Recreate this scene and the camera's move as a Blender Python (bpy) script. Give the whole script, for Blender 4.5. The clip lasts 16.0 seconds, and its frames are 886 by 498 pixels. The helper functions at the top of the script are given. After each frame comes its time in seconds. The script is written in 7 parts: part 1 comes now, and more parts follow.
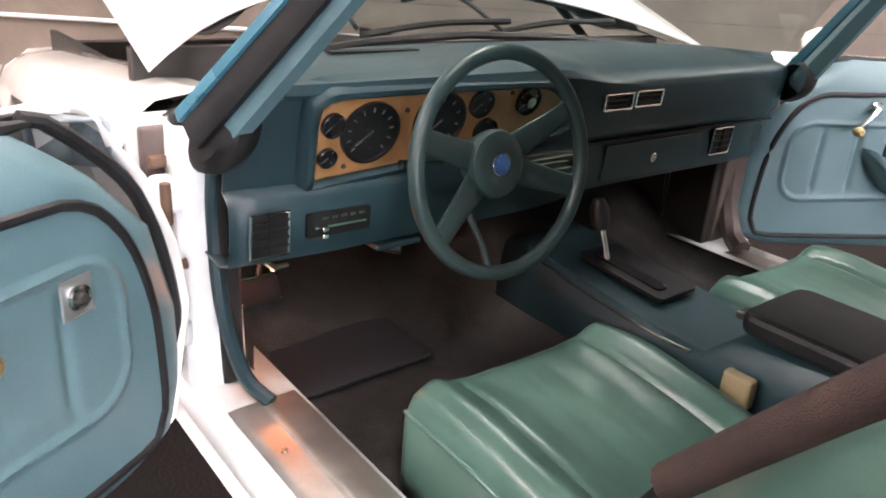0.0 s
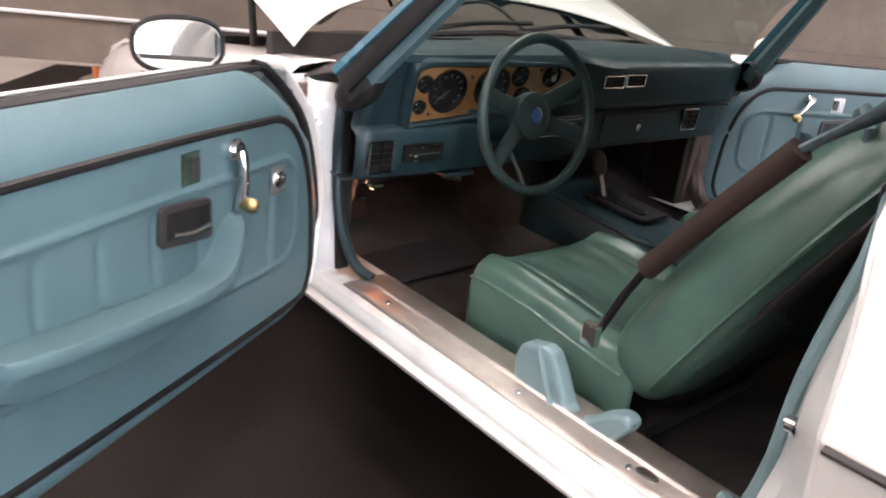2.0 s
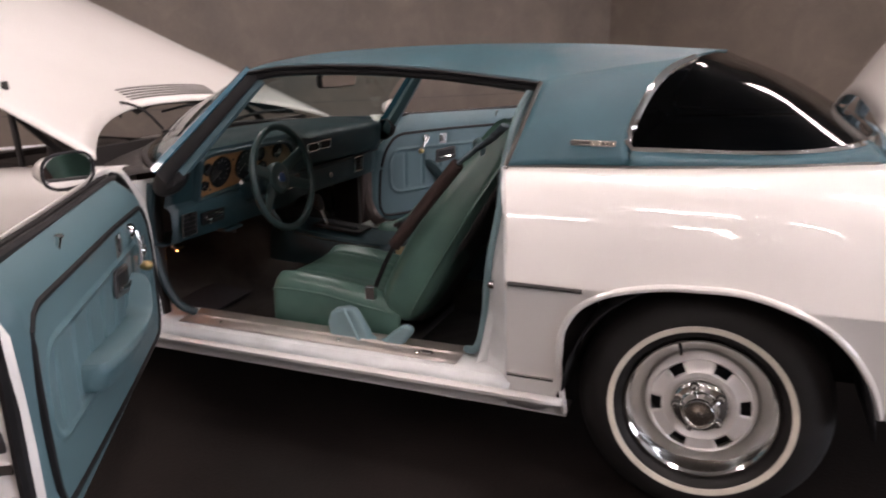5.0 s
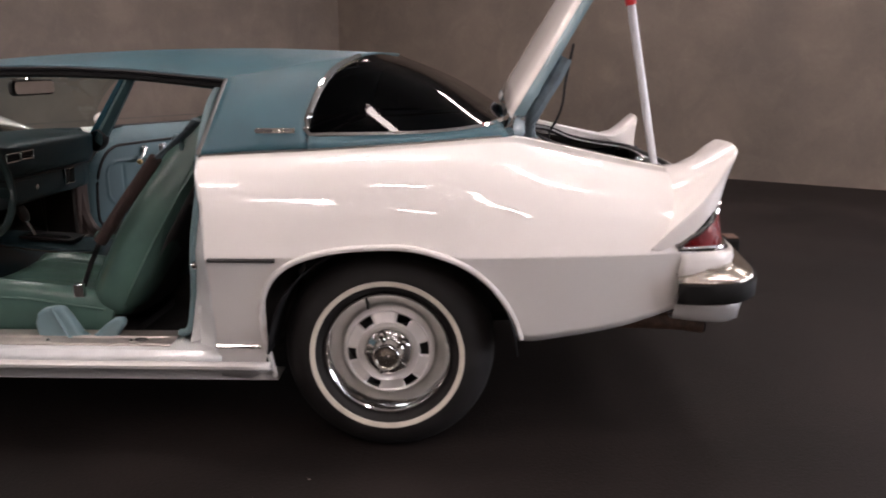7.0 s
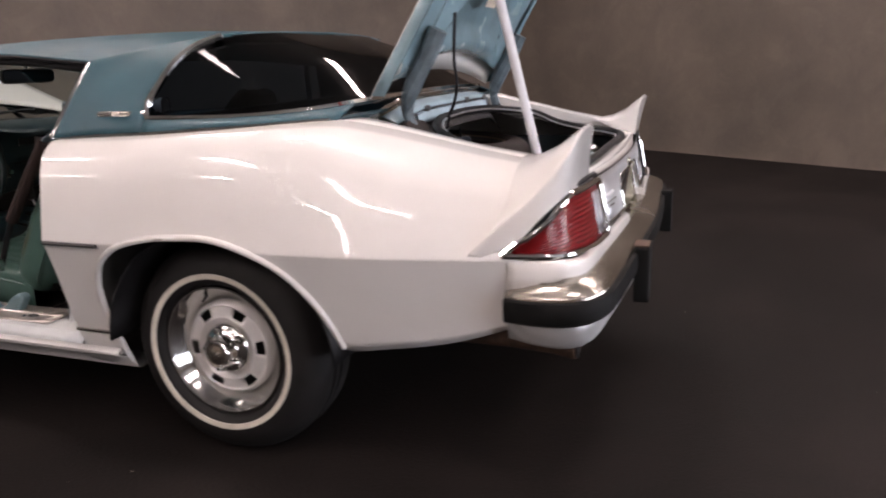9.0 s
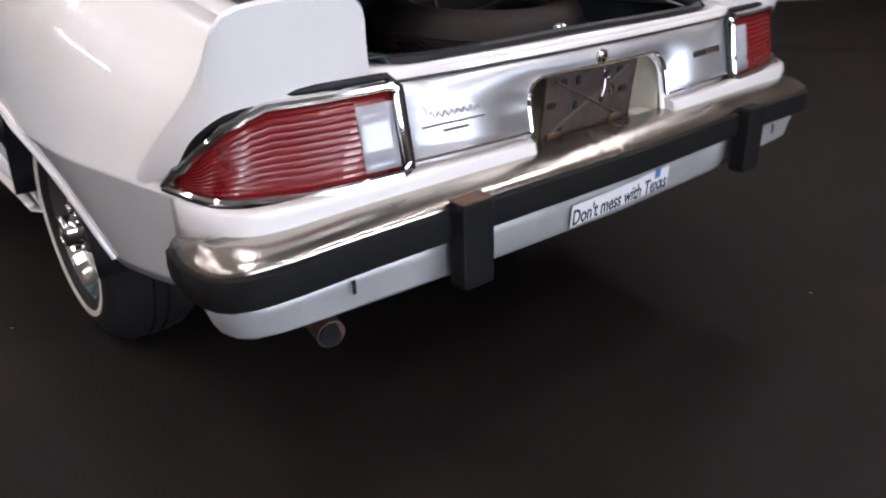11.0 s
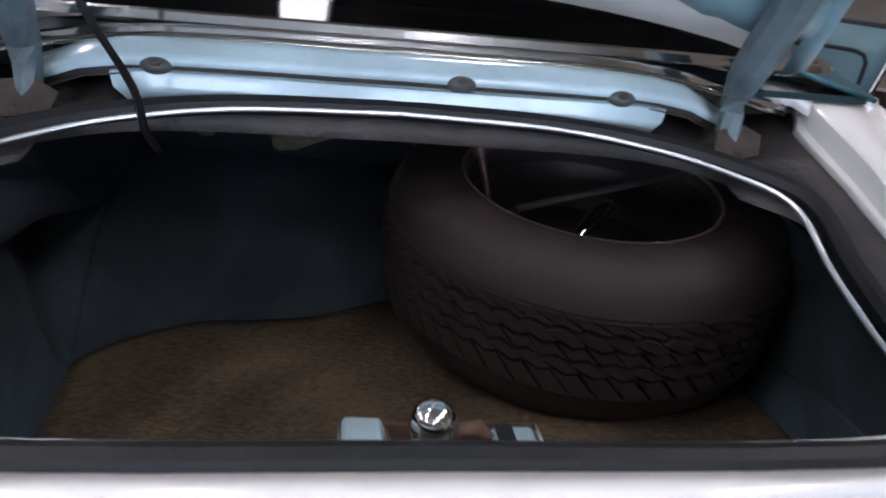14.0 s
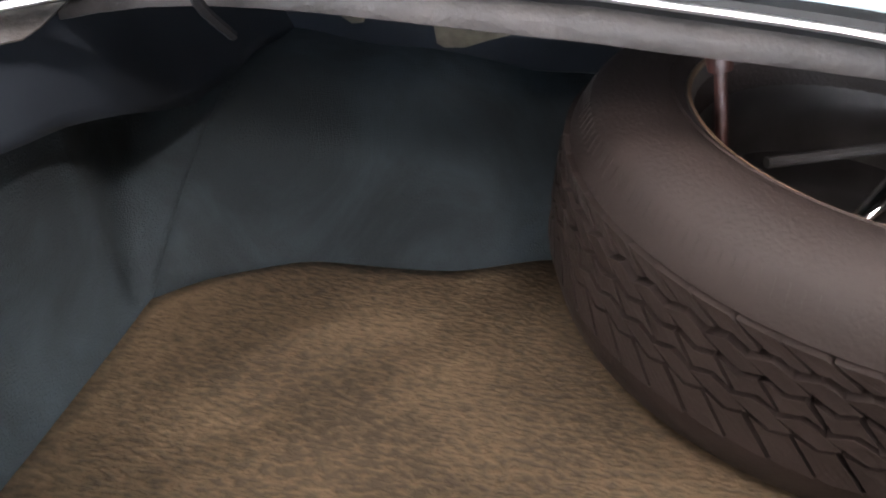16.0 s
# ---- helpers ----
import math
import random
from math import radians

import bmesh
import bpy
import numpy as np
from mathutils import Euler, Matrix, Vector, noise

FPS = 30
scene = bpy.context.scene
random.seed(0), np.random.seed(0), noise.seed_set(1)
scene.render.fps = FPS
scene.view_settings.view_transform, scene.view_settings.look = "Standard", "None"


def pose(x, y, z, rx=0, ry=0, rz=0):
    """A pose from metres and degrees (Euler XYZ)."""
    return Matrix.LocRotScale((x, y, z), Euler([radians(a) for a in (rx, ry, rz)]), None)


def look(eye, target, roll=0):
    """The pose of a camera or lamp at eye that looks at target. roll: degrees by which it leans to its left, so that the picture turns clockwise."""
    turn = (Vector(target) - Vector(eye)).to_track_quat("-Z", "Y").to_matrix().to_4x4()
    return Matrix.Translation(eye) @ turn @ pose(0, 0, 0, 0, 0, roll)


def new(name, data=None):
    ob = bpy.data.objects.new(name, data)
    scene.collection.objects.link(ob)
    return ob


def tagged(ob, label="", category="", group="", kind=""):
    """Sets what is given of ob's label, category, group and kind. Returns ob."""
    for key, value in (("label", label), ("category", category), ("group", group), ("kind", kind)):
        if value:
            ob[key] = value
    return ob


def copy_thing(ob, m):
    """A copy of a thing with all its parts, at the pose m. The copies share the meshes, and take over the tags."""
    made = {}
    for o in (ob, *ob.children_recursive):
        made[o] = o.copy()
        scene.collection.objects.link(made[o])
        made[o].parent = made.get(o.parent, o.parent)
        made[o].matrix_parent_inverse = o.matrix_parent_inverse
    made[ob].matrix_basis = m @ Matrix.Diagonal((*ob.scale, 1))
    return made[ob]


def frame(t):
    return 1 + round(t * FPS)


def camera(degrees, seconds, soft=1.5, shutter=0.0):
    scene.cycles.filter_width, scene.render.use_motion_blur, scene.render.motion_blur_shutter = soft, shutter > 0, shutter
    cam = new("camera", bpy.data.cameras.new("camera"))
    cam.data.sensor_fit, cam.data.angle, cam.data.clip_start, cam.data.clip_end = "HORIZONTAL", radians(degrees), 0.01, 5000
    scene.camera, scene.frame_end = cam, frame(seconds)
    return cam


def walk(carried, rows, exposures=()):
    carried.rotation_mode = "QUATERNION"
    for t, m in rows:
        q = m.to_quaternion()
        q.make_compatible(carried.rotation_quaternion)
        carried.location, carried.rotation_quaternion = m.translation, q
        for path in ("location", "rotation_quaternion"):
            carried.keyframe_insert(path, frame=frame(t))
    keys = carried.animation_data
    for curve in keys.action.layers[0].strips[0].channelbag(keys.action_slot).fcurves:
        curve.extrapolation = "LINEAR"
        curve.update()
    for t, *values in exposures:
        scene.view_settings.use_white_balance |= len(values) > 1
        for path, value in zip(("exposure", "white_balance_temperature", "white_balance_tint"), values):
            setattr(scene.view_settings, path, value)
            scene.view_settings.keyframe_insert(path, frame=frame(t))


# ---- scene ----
cam = camera(60.8, 16.0, soft=1.9, shutter=0.4)
PATH = [
    (0, (-0.631, -1.242, 1.118), (-2.063, -0.066, 0.365), 4.3),
    (0.5, (-0.596, -1.287, 1.115), (-2.025, -0.106, 0.364), 6.5),
    (1, (-0.527, -1.407, 1.116), (-1.922, -0.186, 0.366), 6.9),
    (1.5, (-0.396, -1.604, 1.113), (-1.73, -0.299, 0.394), 5.5),
    (2, (-0.242, -1.761, 1.113), (-1.656, -0.54, 0.4), 6.0),
    (2.5, (-0.132, -1.949, 1.128), (-1.598, -0.781, 0.432), 4.0),
    (3, (-0.07, -2.193, 1.114), (-1.444, -0.913, 0.426), 1.0),
    (3.2, (-0.045, -2.266, 1.115), (-1.39, -0.961, 0.417), 2.1),
    (5.3, (0.046, -2.83, 1.253), (-0.553, -0.982, 0.776), -0.3),
    (5.5, (0.086, -2.867, 1.225), (-0.468, -0.999, 0.772), -0.1),
    (6, (0.142, -2.937, 1.212), (-0.221, -1.029, 0.737), 0.1),
    (6.5, (0.165, -2.995, 1.202), (-0.058, -1.066, 0.721), 0.1),
    (7, (0.27, -3.015, 1.179), (0.183, -1.073, 0.713), -0.4),
    (7.5, (0.549, -2.992, 1.171), (0.334, -1.061, 0.694), -0.5),
    (8, (0.817, -2.884, 1.122), (0.49, -0.968, 0.648), -1.9),
    (8.5, (1.005, -2.712, 1.103), (0.498, -0.839, 0.618), -3.3),
    (9, (1.328, -2.546, 1.122), (0.649, -0.728, 0.638), -1.9),
    (9.5, (1.547, -2.244, 1.052), (0.863, -0.439, 0.525), 0.8),
    (9.7, (1.594, -2.108, 1.032), (0.904, -0.343, 0.393), 1.4),
    (11.8, (2.198, -0.745, 1.091), (0.483, -0.007, 0.374), -1.5),
    (12, (2.172, -0.613, 1.066), (0.431, 0.081, 0.368), -0.4),
    (12.5, (2.006, -0.346, 1.095), (0.254, 0.313, 0.392), 2.1),
    (13, (1.797, -0.168, 1.173), (0.035, 0.417, 0.429), 3.4),
    (13.5, (1.614, -0.094, 1.221), (-0.185, 0.296, 0.440), 5.2),
    (14, (1.412, -0.083, 1.226), (-0.355, 0.208, 0.337), 6.5),
    (14.5, (1.309, -0.056, 1.200), (-0.442, 0.130, 0.252), 6.1),
    (15, (1.247, -0.022, 1.165), (-0.457, 0.022, 0.119), 5.3),
    (15.5, (1.168, -0.020, 1.125), (-0.490, -0.146, 0.013), 4.0),
    (16, (1.077, -0.025, 1.113), (-0.547, -0.239, -0.035), 4.2),
]
walk(cam, [(t, look(eye, target, roll)) for t, eye, target, roll in PATH],
     exposures=[(0.0, 1.45, 6800, 20), (1.5, 1.0, 6800, 20), (3.2, 0.43, 6600, 18), (5.3, -0.28, 6900, 24), (9.7, -0.38, 6900, 24), (11.8, -0.55, 5950, 16), (12.6, -1.15, 5950, 16), (13.4, -0.95, 5900, 16), (14.0, -0.5, 5900, 16), (14.5, 0.85, 6000, 17), (16.0, 1.45, 6800, 16)])

# ---- light ----
world = bpy.data.worlds.new("world")
scene.world = world
world.use_nodes = True
world.node_tree.nodes["Background"].inputs[0].default_value = (0.9, 0.85, 0.8, 1)
world.node_tree.nodes["Background"].inputs[1].default_value = 0.05

# ---- room axes: the car stands askew in the hall ----
CORNER = Vector((-1.75, 8.40, 0))
ALONG = Vector((0.835, -0.550, 0)).normalized()      # along the side wall
DOWN = Vector((-0.550, -0.835, 0)).normalized()      # along the end wall
CEIL = 4.6


def room(a, b, z):
    return CORNER + ALONG * a + DOWN * b + Vector((0, 0, z))


# ---- materials ----
def surface(name, base, rough=0.5, metal=0.0, vary=0.15, scale=6.0, bump=0.0, grain=150.0, coat=0.0, rough_vary=0.1, tint=None, spec=0.5, fleck=0.35, stretch=None):
    m = bpy.data.materials.new(name)
    m.use_nodes = True
    nt = m.node_tree
    n, l = nt.nodes, nt.links
    p = n["Principled BSDF"]
    tc = n.new("ShaderNodeTexCoord")
    big, fine = n.new("ShaderNodeTexNoise"), n.new("ShaderNodeTexNoise")
    big.inputs["Scale"].default_value, big.inputs["Detail"].default_value = scale, 5
    fine.inputs["Scale"].default_value, fine.inputs["Detail"].default_value = grain, 3
    l.new(tc.outputs["Object"], big.inputs["Vector"])
    if stretch:
        mp = n.new("ShaderNodeMapping")
        mp.inputs["Scale"].default_value = stretch
        l.new(tc.outputs["Object"], mp.inputs["Vector"])
        l.new(mp.outputs[0], fine.inputs["Vector"])
    else:
        l.new(tc.outputs["Object"], fine.inputs["Vector"])
    mix = n.new("ShaderNodeMix")
    mix.data_type = "RGBA"
    dark = [c * (1 - vary) for c in base]
    light = [min(1, c * (1 + vary)) for c in (tint or base)]
    mix.inputs[6].default_value = (*dark, 1)
    mix.inputs[7].default_value = (*light, 1)
    add = n.new("ShaderNodeMath")
    add.operation = "MULTIPLY_ADD"
    l.new(fine.outputs["Fac"], add.inputs[0])
    add.inputs[1].default_value = fleck
    ramp = n.new("ShaderNodeMapRange")
    ramp.inputs["From Min"].default_value, ramp.inputs["From Max"].default_value = 0.3, 0.7
    l.new(big.outputs["Fac"], ramp.inputs["Value"])
    sub = n.new("ShaderNodeMath")
    sub.operation = "SUBTRACT"
    sub.inputs[1].default_value = fleck / 2
    l.new(ramp.outputs[0], sub.inputs[0])
    l.new(sub.outputs[0], add.inputs[2])
    l.new(add.outputs[0], mix.inputs[0])
    l.new(mix.outputs[2], p.inputs["Base Color"])
    rr = n.new("ShaderNodeMapRange")
    rr.inputs["To Min"].default_value, rr.inputs["To Max"].default_value = max(0.02, rough - rough_vary), min(1, rough + rough_vary)
    l.new(big.outputs["Fac"], rr.inputs["Value"])
    l.new(rr.outputs[0], p.inputs["Roughness"])
    p.inputs["Metallic"].default_value = metal
    p.inputs["Coat Weight"].default_value = coat
    p.inputs["Coat Roughness"].default_value = 0.03
    p.inputs["Specular IOR Level"].default_value = spec
    if bump:
        b = n.new("ShaderNodeBump")
        b.inputs["Strength"].default_value = bump
        b.inputs["Distance"].default_value = 0.004
        l.new(fine.outputs["Fac"], b.inputs["Height"])
        l.new(b.outputs[0], p.inputs["Normal"])
    return m


def glass(name, colour, rough=0.0, gloss=0.04):
    m = bpy.data.materials.new(name)
    m.use_nodes = True
    nt = m.node_tree
    n, l = nt.nodes, nt.links
    n.remove(n["Principled BSDF"])
    t, g, lw, pw, fr, mx = n.new("ShaderNodeBsdfTransparent"), n.new("ShaderNodeBsdfGlossy"), n.new("ShaderNodeLayerWeight"), n.new("ShaderNodeMath"), n.new("ShaderNodeMapRange"), n.new("ShaderNodeMixShader")
    t.inputs[0].default_value = (*colour, 1)
    g.inputs["Roughness"].default_value = rough
    lw.inputs[0].default_value = 0.5
    pw.operation = "POWER"
    pw.inputs[1].default_value = 4.0
    l.new(lw.outputs["Facing"], pw.inputs[0])
    l.new(pw.outputs[0], fr.inputs["Value"])
    fr.inputs["To Min"].default_value, fr.inputs["To Max"].default_value = gloss, 0.9
    l.new(fr.outputs[0], mx.inputs[0])
    l.new(t.outputs[0], mx.inputs[1])
    l.new(g.outputs[0], mx.inputs[2])
    l.new(mx.outputs[0], n["Material Output"].inputs[0])
    return m


def glow(name, colour, strength):
    m = bpy.data.materials.new(name)
    m.use_nodes = True
    p = m.node_tree.nodes["Principled BSDF"]
    p.inputs["Base Color"].default_value = (*colour, 1)
    p.inputs["Emission Color"].default_value = (*colour, 1)
    p.inputs["Emission Strength"].default_value = strength
    return m


M_WHITE = surface("white_paint", (0.80, 0.78, 0.75), 0.30, vary=0.03, scale=3, coat=1.0, rough_vary=0.05)
M_WHEEL = surface("wheel_paint", (0.70, 0.68, 0.66), 0.34, metal=0.25, vary=0.06, scale=14, coat=0.5)
M_JAMB = surface("jamb_paint", (0.72, 0.74, 0.74), 0.35, vary=0.12, scale=9, coat=0.3)
M_VINYL = surface("roof_vinyl", (0.024, 0.088, 0.112), 0.40, vary=0.20, scale=5, bump=0.35, grain=420)
M_TRIM = surface("door_vinyl", (0.079, 0.147, 0.167), 0.42, vary=0.12, scale=5, bump=0.25, grain=380)
M_DASH = surface("dash_plastic", (0.0145, 0.0375, 0.0460), 0.36, vary=0.18, scale=5, bump=0.25, grain=420)
M_SEAT = surface("seat_vinyl", (0.051, 0.1091, 0.0906), 0.32, vary=0.10, scale=6, bump=0.10, grain=300, tint=(0.072, 0.148, 0.122))
M_SHELL = surface("seat_plastic", (0.155, 0.245, 0.265), 0.42, vary=0.12, scale=7)
M_CARPET = surface("carpet", (0.0229, 0.0217, 0.0204), 0.95, vary=0.5, scale=6, bump=1.0, grain=230, fleck=1.2)
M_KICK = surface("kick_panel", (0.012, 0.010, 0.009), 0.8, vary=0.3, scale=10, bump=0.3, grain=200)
M_BLUECARPET = surface("trunk_lining", (0.034, 0.050, 0.060), 0.9, vary=0.3, scale=5, bump=0.6, grain=420)
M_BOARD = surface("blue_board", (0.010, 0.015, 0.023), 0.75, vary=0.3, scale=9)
M_TAN = surface("trunk_mat", (0.096, 0.066, 0.037), 0.95, vary=0.42, scale=4, bump=1.0, grain=190, fleck=3.0, stretch=(1.0, 0.40, 1.0))
M_CHROME = surface("chrome", (0.78, 0.78, 0.76), 0.10, 1.0, vary=0.06, scale=14, rough_vary=0.06)
M_DULLCHROME = surface("aged_chrome", (0.50, 0.465, 0.41), 0.24, 1.0, vary=0.15, scale=9, rough_vary=0.1)
M_ALU = surface("brushed_aluminium", (0.76, 0.77, 0.79), 0.42, 1.0, vary=0.08, scale=5, rough_vary=0.06)
M_BRUSHED = surface("satin_aluminium", (0.82, 0.83, 0.85), 0.44, 1.0, vary=0.06, scale=5, rough_vary=0.06)
M_BLACK = surface("black_rubber", (0.010, 0.010, 0.011), 0.5, vary=0.3, scale=20, bump=0.15, grain=260, spec=0.3)
M_RUBBER = surface("bumper_rubber", (0.006, 0.006, 0.006), 0.62, vary=0.3, scale=20, bump=0.1, grain=260, spec=0.2)
M_DARK = surface("dark_plastic", (0.030, 0.028, 0.028), 0.4, vary=0.25, scale=12)
M_TYRE = surface("tyre_rubber", (0.012, 0.011, 0.011), 0.6, vary=0.3, scale=14, bump=0.2, grain=240, spec=0.3)
M_SPARE = surface("dusty_tyre", (0.0175, 0.0105, 0.0088), 0.68, vary=0.35, scale=7, bump=0.25, grain=240)
M_WHITEWALL = surface("whitewall", (0.66, 0.62, 0.53), 0.55, vary=0.1, scale=16)
M_BROWN = surface("belt_sleeve", (0.028, 0.014, 0.011), 0.85, vary=0.35, scale=25, bump=0.8, grain=600)
M_WOOD = surface("dash_woodgrain", (0.36, 0.185, 0.075), 0.35, vary=0.25, scale=16, coat=0.2)
M_RED = surface("tail_lens_red", (0.17, 0.004, 0.006), 0.30, vary=0.12, scale=12, coat=0.25)
M_CLEAR = surface("reverse_lens", (0.40, 0.40, 0.43), 0.15, vary=0.1, scale=20, coat=0.8)
M_FLOOR = surface("black_floor", (0.0116, 0.0087, 0.0078), 0.70, vary=0.30, scale=1.6, bump=0.5, grain=90, rough_vary=0.10, spec=0.18)
M_CONCRETE = surface("floor_concrete", (0.36, 0.32, 0.29), 0.75, vary=0.15, scale=2, bump=0.2, grain=60)
M_WALL = surface("wall_concrete", (0.160, 0.132, 0.112), 0.75, vary=0.16, scale=1.3, bump=0.5, grain=24, tint=(0.170, 0.138, 0.113))
def stain(m, scale, low, high, depth):
    """Lays cloudy stains with softer and harder edges over a material's colour."""
    nt = m.node_tree
    n, l = nt.nodes, nt.links
    p = n["Principled BSDF"]
    src = p.inputs["Base Color"].links[0].from_socket
    tc, a, r, mx = n.new("ShaderNodeTexCoord"), n.new("ShaderNodeTexNoise"), n.new("ShaderNodeMapRange"), n.new("ShaderNodeMix")
    a.inputs["Scale"].default_value, a.inputs["Detail"].default_value = scale, 8
    a.inputs["Roughness"].default_value, a.inputs["Distortion"].default_value = 0.62, 0.8
    l.new(tc.outputs["Object"], a.inputs["Vector"])
    r.inputs["From Min"].default_value, r.inputs["From Max"].default_value = low, high
    r.inputs["To Min"].default_value, r.inputs["To Max"].default_value = 1 - depth, 1 + depth
    l.new(a.outputs["Fac"], r.inputs["Value"])
    mx.data_type, mx.blend_type = "RGBA", "MULTIPLY"
    mx.inputs[0].default_value = 1
    l.new(src, mx.inputs[6])
    l.new(r.outputs[0], mx.inputs[7])
    l.new(mx.outputs[2], p.inputs["Base Color"])


stain(M_WALL, 0.35, 0.38, 0.62, 0.12)
stain(M_WALL, 2.2, 0.48, 0.60, 0.05)
stain(M_WALL, 14.0, 0.60, 0.72, 0.05)
stain(M_FLOOR, 0.8, 0.4, 0.62, 0.22)
stain(M_CARPET, 3.2, 0.40, 0.62, 0.55)
stain(M_BLUECARPET, 5.0, 0.42, 0.66, 0.30)
stain(M_TAN, 3.0, 0.40, 0.64, 0.22)
M_CEIL = surface("ceiling_paint", (0.30, 0.29, 0.28), 0.8, vary=0.1, scale=1.0)
M_GLASS = glass("clear_glass", (0.66, 0.75, 0.73))
M_TINT = glass("tinted_glass", (0.035, 0.052, 0.070), 0.03, 0.018)
M_LAMP = glow("lamp_diffuser", (1.0, 0.94, 0.90), 60.0)
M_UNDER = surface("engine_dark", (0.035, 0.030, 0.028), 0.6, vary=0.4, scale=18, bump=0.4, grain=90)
M_MIRROR = surface("mirror_glass", (0.9, 0.9, 0.9), 0.02, 1.0, vary=0.0, rough_vary=0.0)


# ---- mesh helpers ----
def part(name, bm, material, parent=None, label="", smooth=True, solid=0.0, bevel=0.0):
    me = bpy.data.meshes.new(name)
    bmesh.ops.recalc_face_normals(bm, faces=bm.faces)
    bm.to_mesh(me)
    bm.free()
    for p in me.polygons:
        p.use_smooth = smooth
    me.materials.append(material)
    ob = new(name, me)
    if parent:
        ob.parent = parent
    if label:
        tagged(ob, label)
    if solid:
        s = ob.modifiers.new("thickness", "SOLIDIFY")
        s.thickness, s.offset = solid, 0
    if bevel:
        b = ob.modifiers.new("edges", "BEVEL")
        b.width, b.segments, b.limit_method = bevel, 2, "ANGLE"
    if smooth:
        me.set_sharp_from_angle(angle=radians(40))
    return ob


def empty(name, place=(0, 0, 0)):
    ob = new(name)
    ob.location = place
    ob.empty_display_size = 0.1
    return ob


def curve(points, count):
    """A smooth run of count points through the given ones, evenly by chord."""
    pts = [Vector(p) for p in points]
    pts = [pts[0] * 2 - pts[1]] + pts + [pts[-1] * 2 - pts[-2]]
    seg = [(pts[i + 1] - pts[i]).length for i in range(1, len(pts) - 2)]
    total, out = sum(seg), []
    for k in range(count):
        s = total * k / (count - 1)
        i = 0
        while i < len(seg) - 1 and s > seg[i]:
            s -= seg[i]
            i += 1
        t = min(1, s / seg[i]) if seg[i] else 0
        a, b, c, d = pts[i], pts[i + 1], pts[i + 2], pts[i + 3]
        out.append(0.5 * (2 * b + (c - a) * t + (2 * a - 5 * b + 4 * c - d) * t * t + (3 * b - a - 3 * c + d) * t ** 3))
    return out


def grid(rows, bm=None, wrap=False, caps=False):
    """Faces through rows of points of equal length; wrap joins each row's ends."""
    bm = bm or bmesh.new()
    vs = [[bm.verts.new(p) for p in row] for row in rows]
    n = len(vs[0])
    for a, b in zip(vs, vs[1:]):
        for i in range(n if wrap else n - 1):
            j = (i + 1) % n
            bm.faces.new((a[i], a[j], b[j], b[i]))
    if caps:
        bm.faces.new(vs[0][::-1])
        bm.faces.new(vs[-1])
    return bm


def coons(bottom, top, left, right, n, m):
    """A patch between four edges: bottom and top run along it, left and right from bottom to top."""
    b, t, l, r = curve(bottom, n), curve(top, n), curve(left, m), curve(right, m)
    rows = []
    for j in range(m):
        v = j / (m - 1)
        row = []
        for i in range(n):
            u = i / (n - 1)
            p = b[i] * (1 - v) + t[i] * v + l[j] * (1 - u) + r[j] * u
            p -= (b[0] * (1 - u) + b[-1] * u) * (1 - v) + (t[0] * (1 - u) + t[-1] * u) * v
            row.append(p)
        rows.append(row)
    return rows


def flip(rows):
    return [[Vector((p[0], -p[1], p[2])) for p in row] for row in rows]


def box(x0, x1, y0, y1, z0, z1, bm=None, m=None):
    bm = bm or bmesh.new()
    vs = [bm.verts.new(Vector((x, y, z)) if m is None else m @ Vector((x, y, z))) for x in (x0, x1) for y in (y0, y1) for z in (z0, z1)]
    for f in ((0, 1, 3, 2), (4, 6, 7, 5), (0, 4, 5, 1), (2, 3, 7, 6), (0, 2, 6, 4), (1, 5, 7, 3)):
        bm.faces.new([vs[i] for i in f])
    return bm


def tube(points, radius, sides=10, bm=None, closed=False, squash=1.0):
    """A round bar through points; radius may be a list."""
    pts = [Vector(p) for p in points]
    rows, up = [], Vector((0.13, 0.21, 0.97)).normalized()
    for i, p in enumerate(pts):
        if closed:
            d = pts[(i + 1) % len(pts)] - pts[i - 1]
        else:
            d = pts[min(i + 1, len(pts) - 1)] - pts[max(i - 1, 0)]
        d.normalize()
        a = d.cross(up)
        if a.length < 1e-3:
            a = d.cross(Vector((1, 0, 0)))
        a.normalize()
        b = a.cross(d)
        r = radius[i] if isinstance(radius, (list, tuple)) else radius
        rows.append([p + a * (r * math.cos(k * math.tau / sides)) + b * (r * squash * math.sin(k * math.tau / sides)) for k in range(sides)])
    if closed:
        rows.append(rows[0])
        bm = grid(rows, bm, wrap=True)
        bmesh.ops.remove_doubles(bm, verts=bm.verts, dist=1e-5)
        return bm
    return grid(rows, bm, wrap=True, caps=True)


def lathe(profile, m, sides=48, bm=None):
    """Turns (radius, height) points about z, then lays them by m."""
    rows = [[m @ Vector((r * math.cos(k * math.tau / sides), r * math.sin(k * math.tau / sides), h)) for k in range(sides)] for r, h in profile]
    return grid(rows, bm, wrap=True)


def prism(outline, depth, m, bm=None):
    """An outline in the xy plane, drawn out by depth along z, laid by m."""
    bm = bm or bmesh.new()
    lo = [bm.verts.new(m @ Vector((x, y, 0))) for x, y in outline]
    hi = [bm.verts.new(m @ Vector((x, y, depth))) for x, y in outline]
    bm.faces.new(lo[::-1])
    bm.faces.new(hi)
    for i in range(len(lo)):
        j = (i + 1) % len(lo)
        bm.faces.new((lo[i], lo[j], hi[j], hi[i]))
    return bm


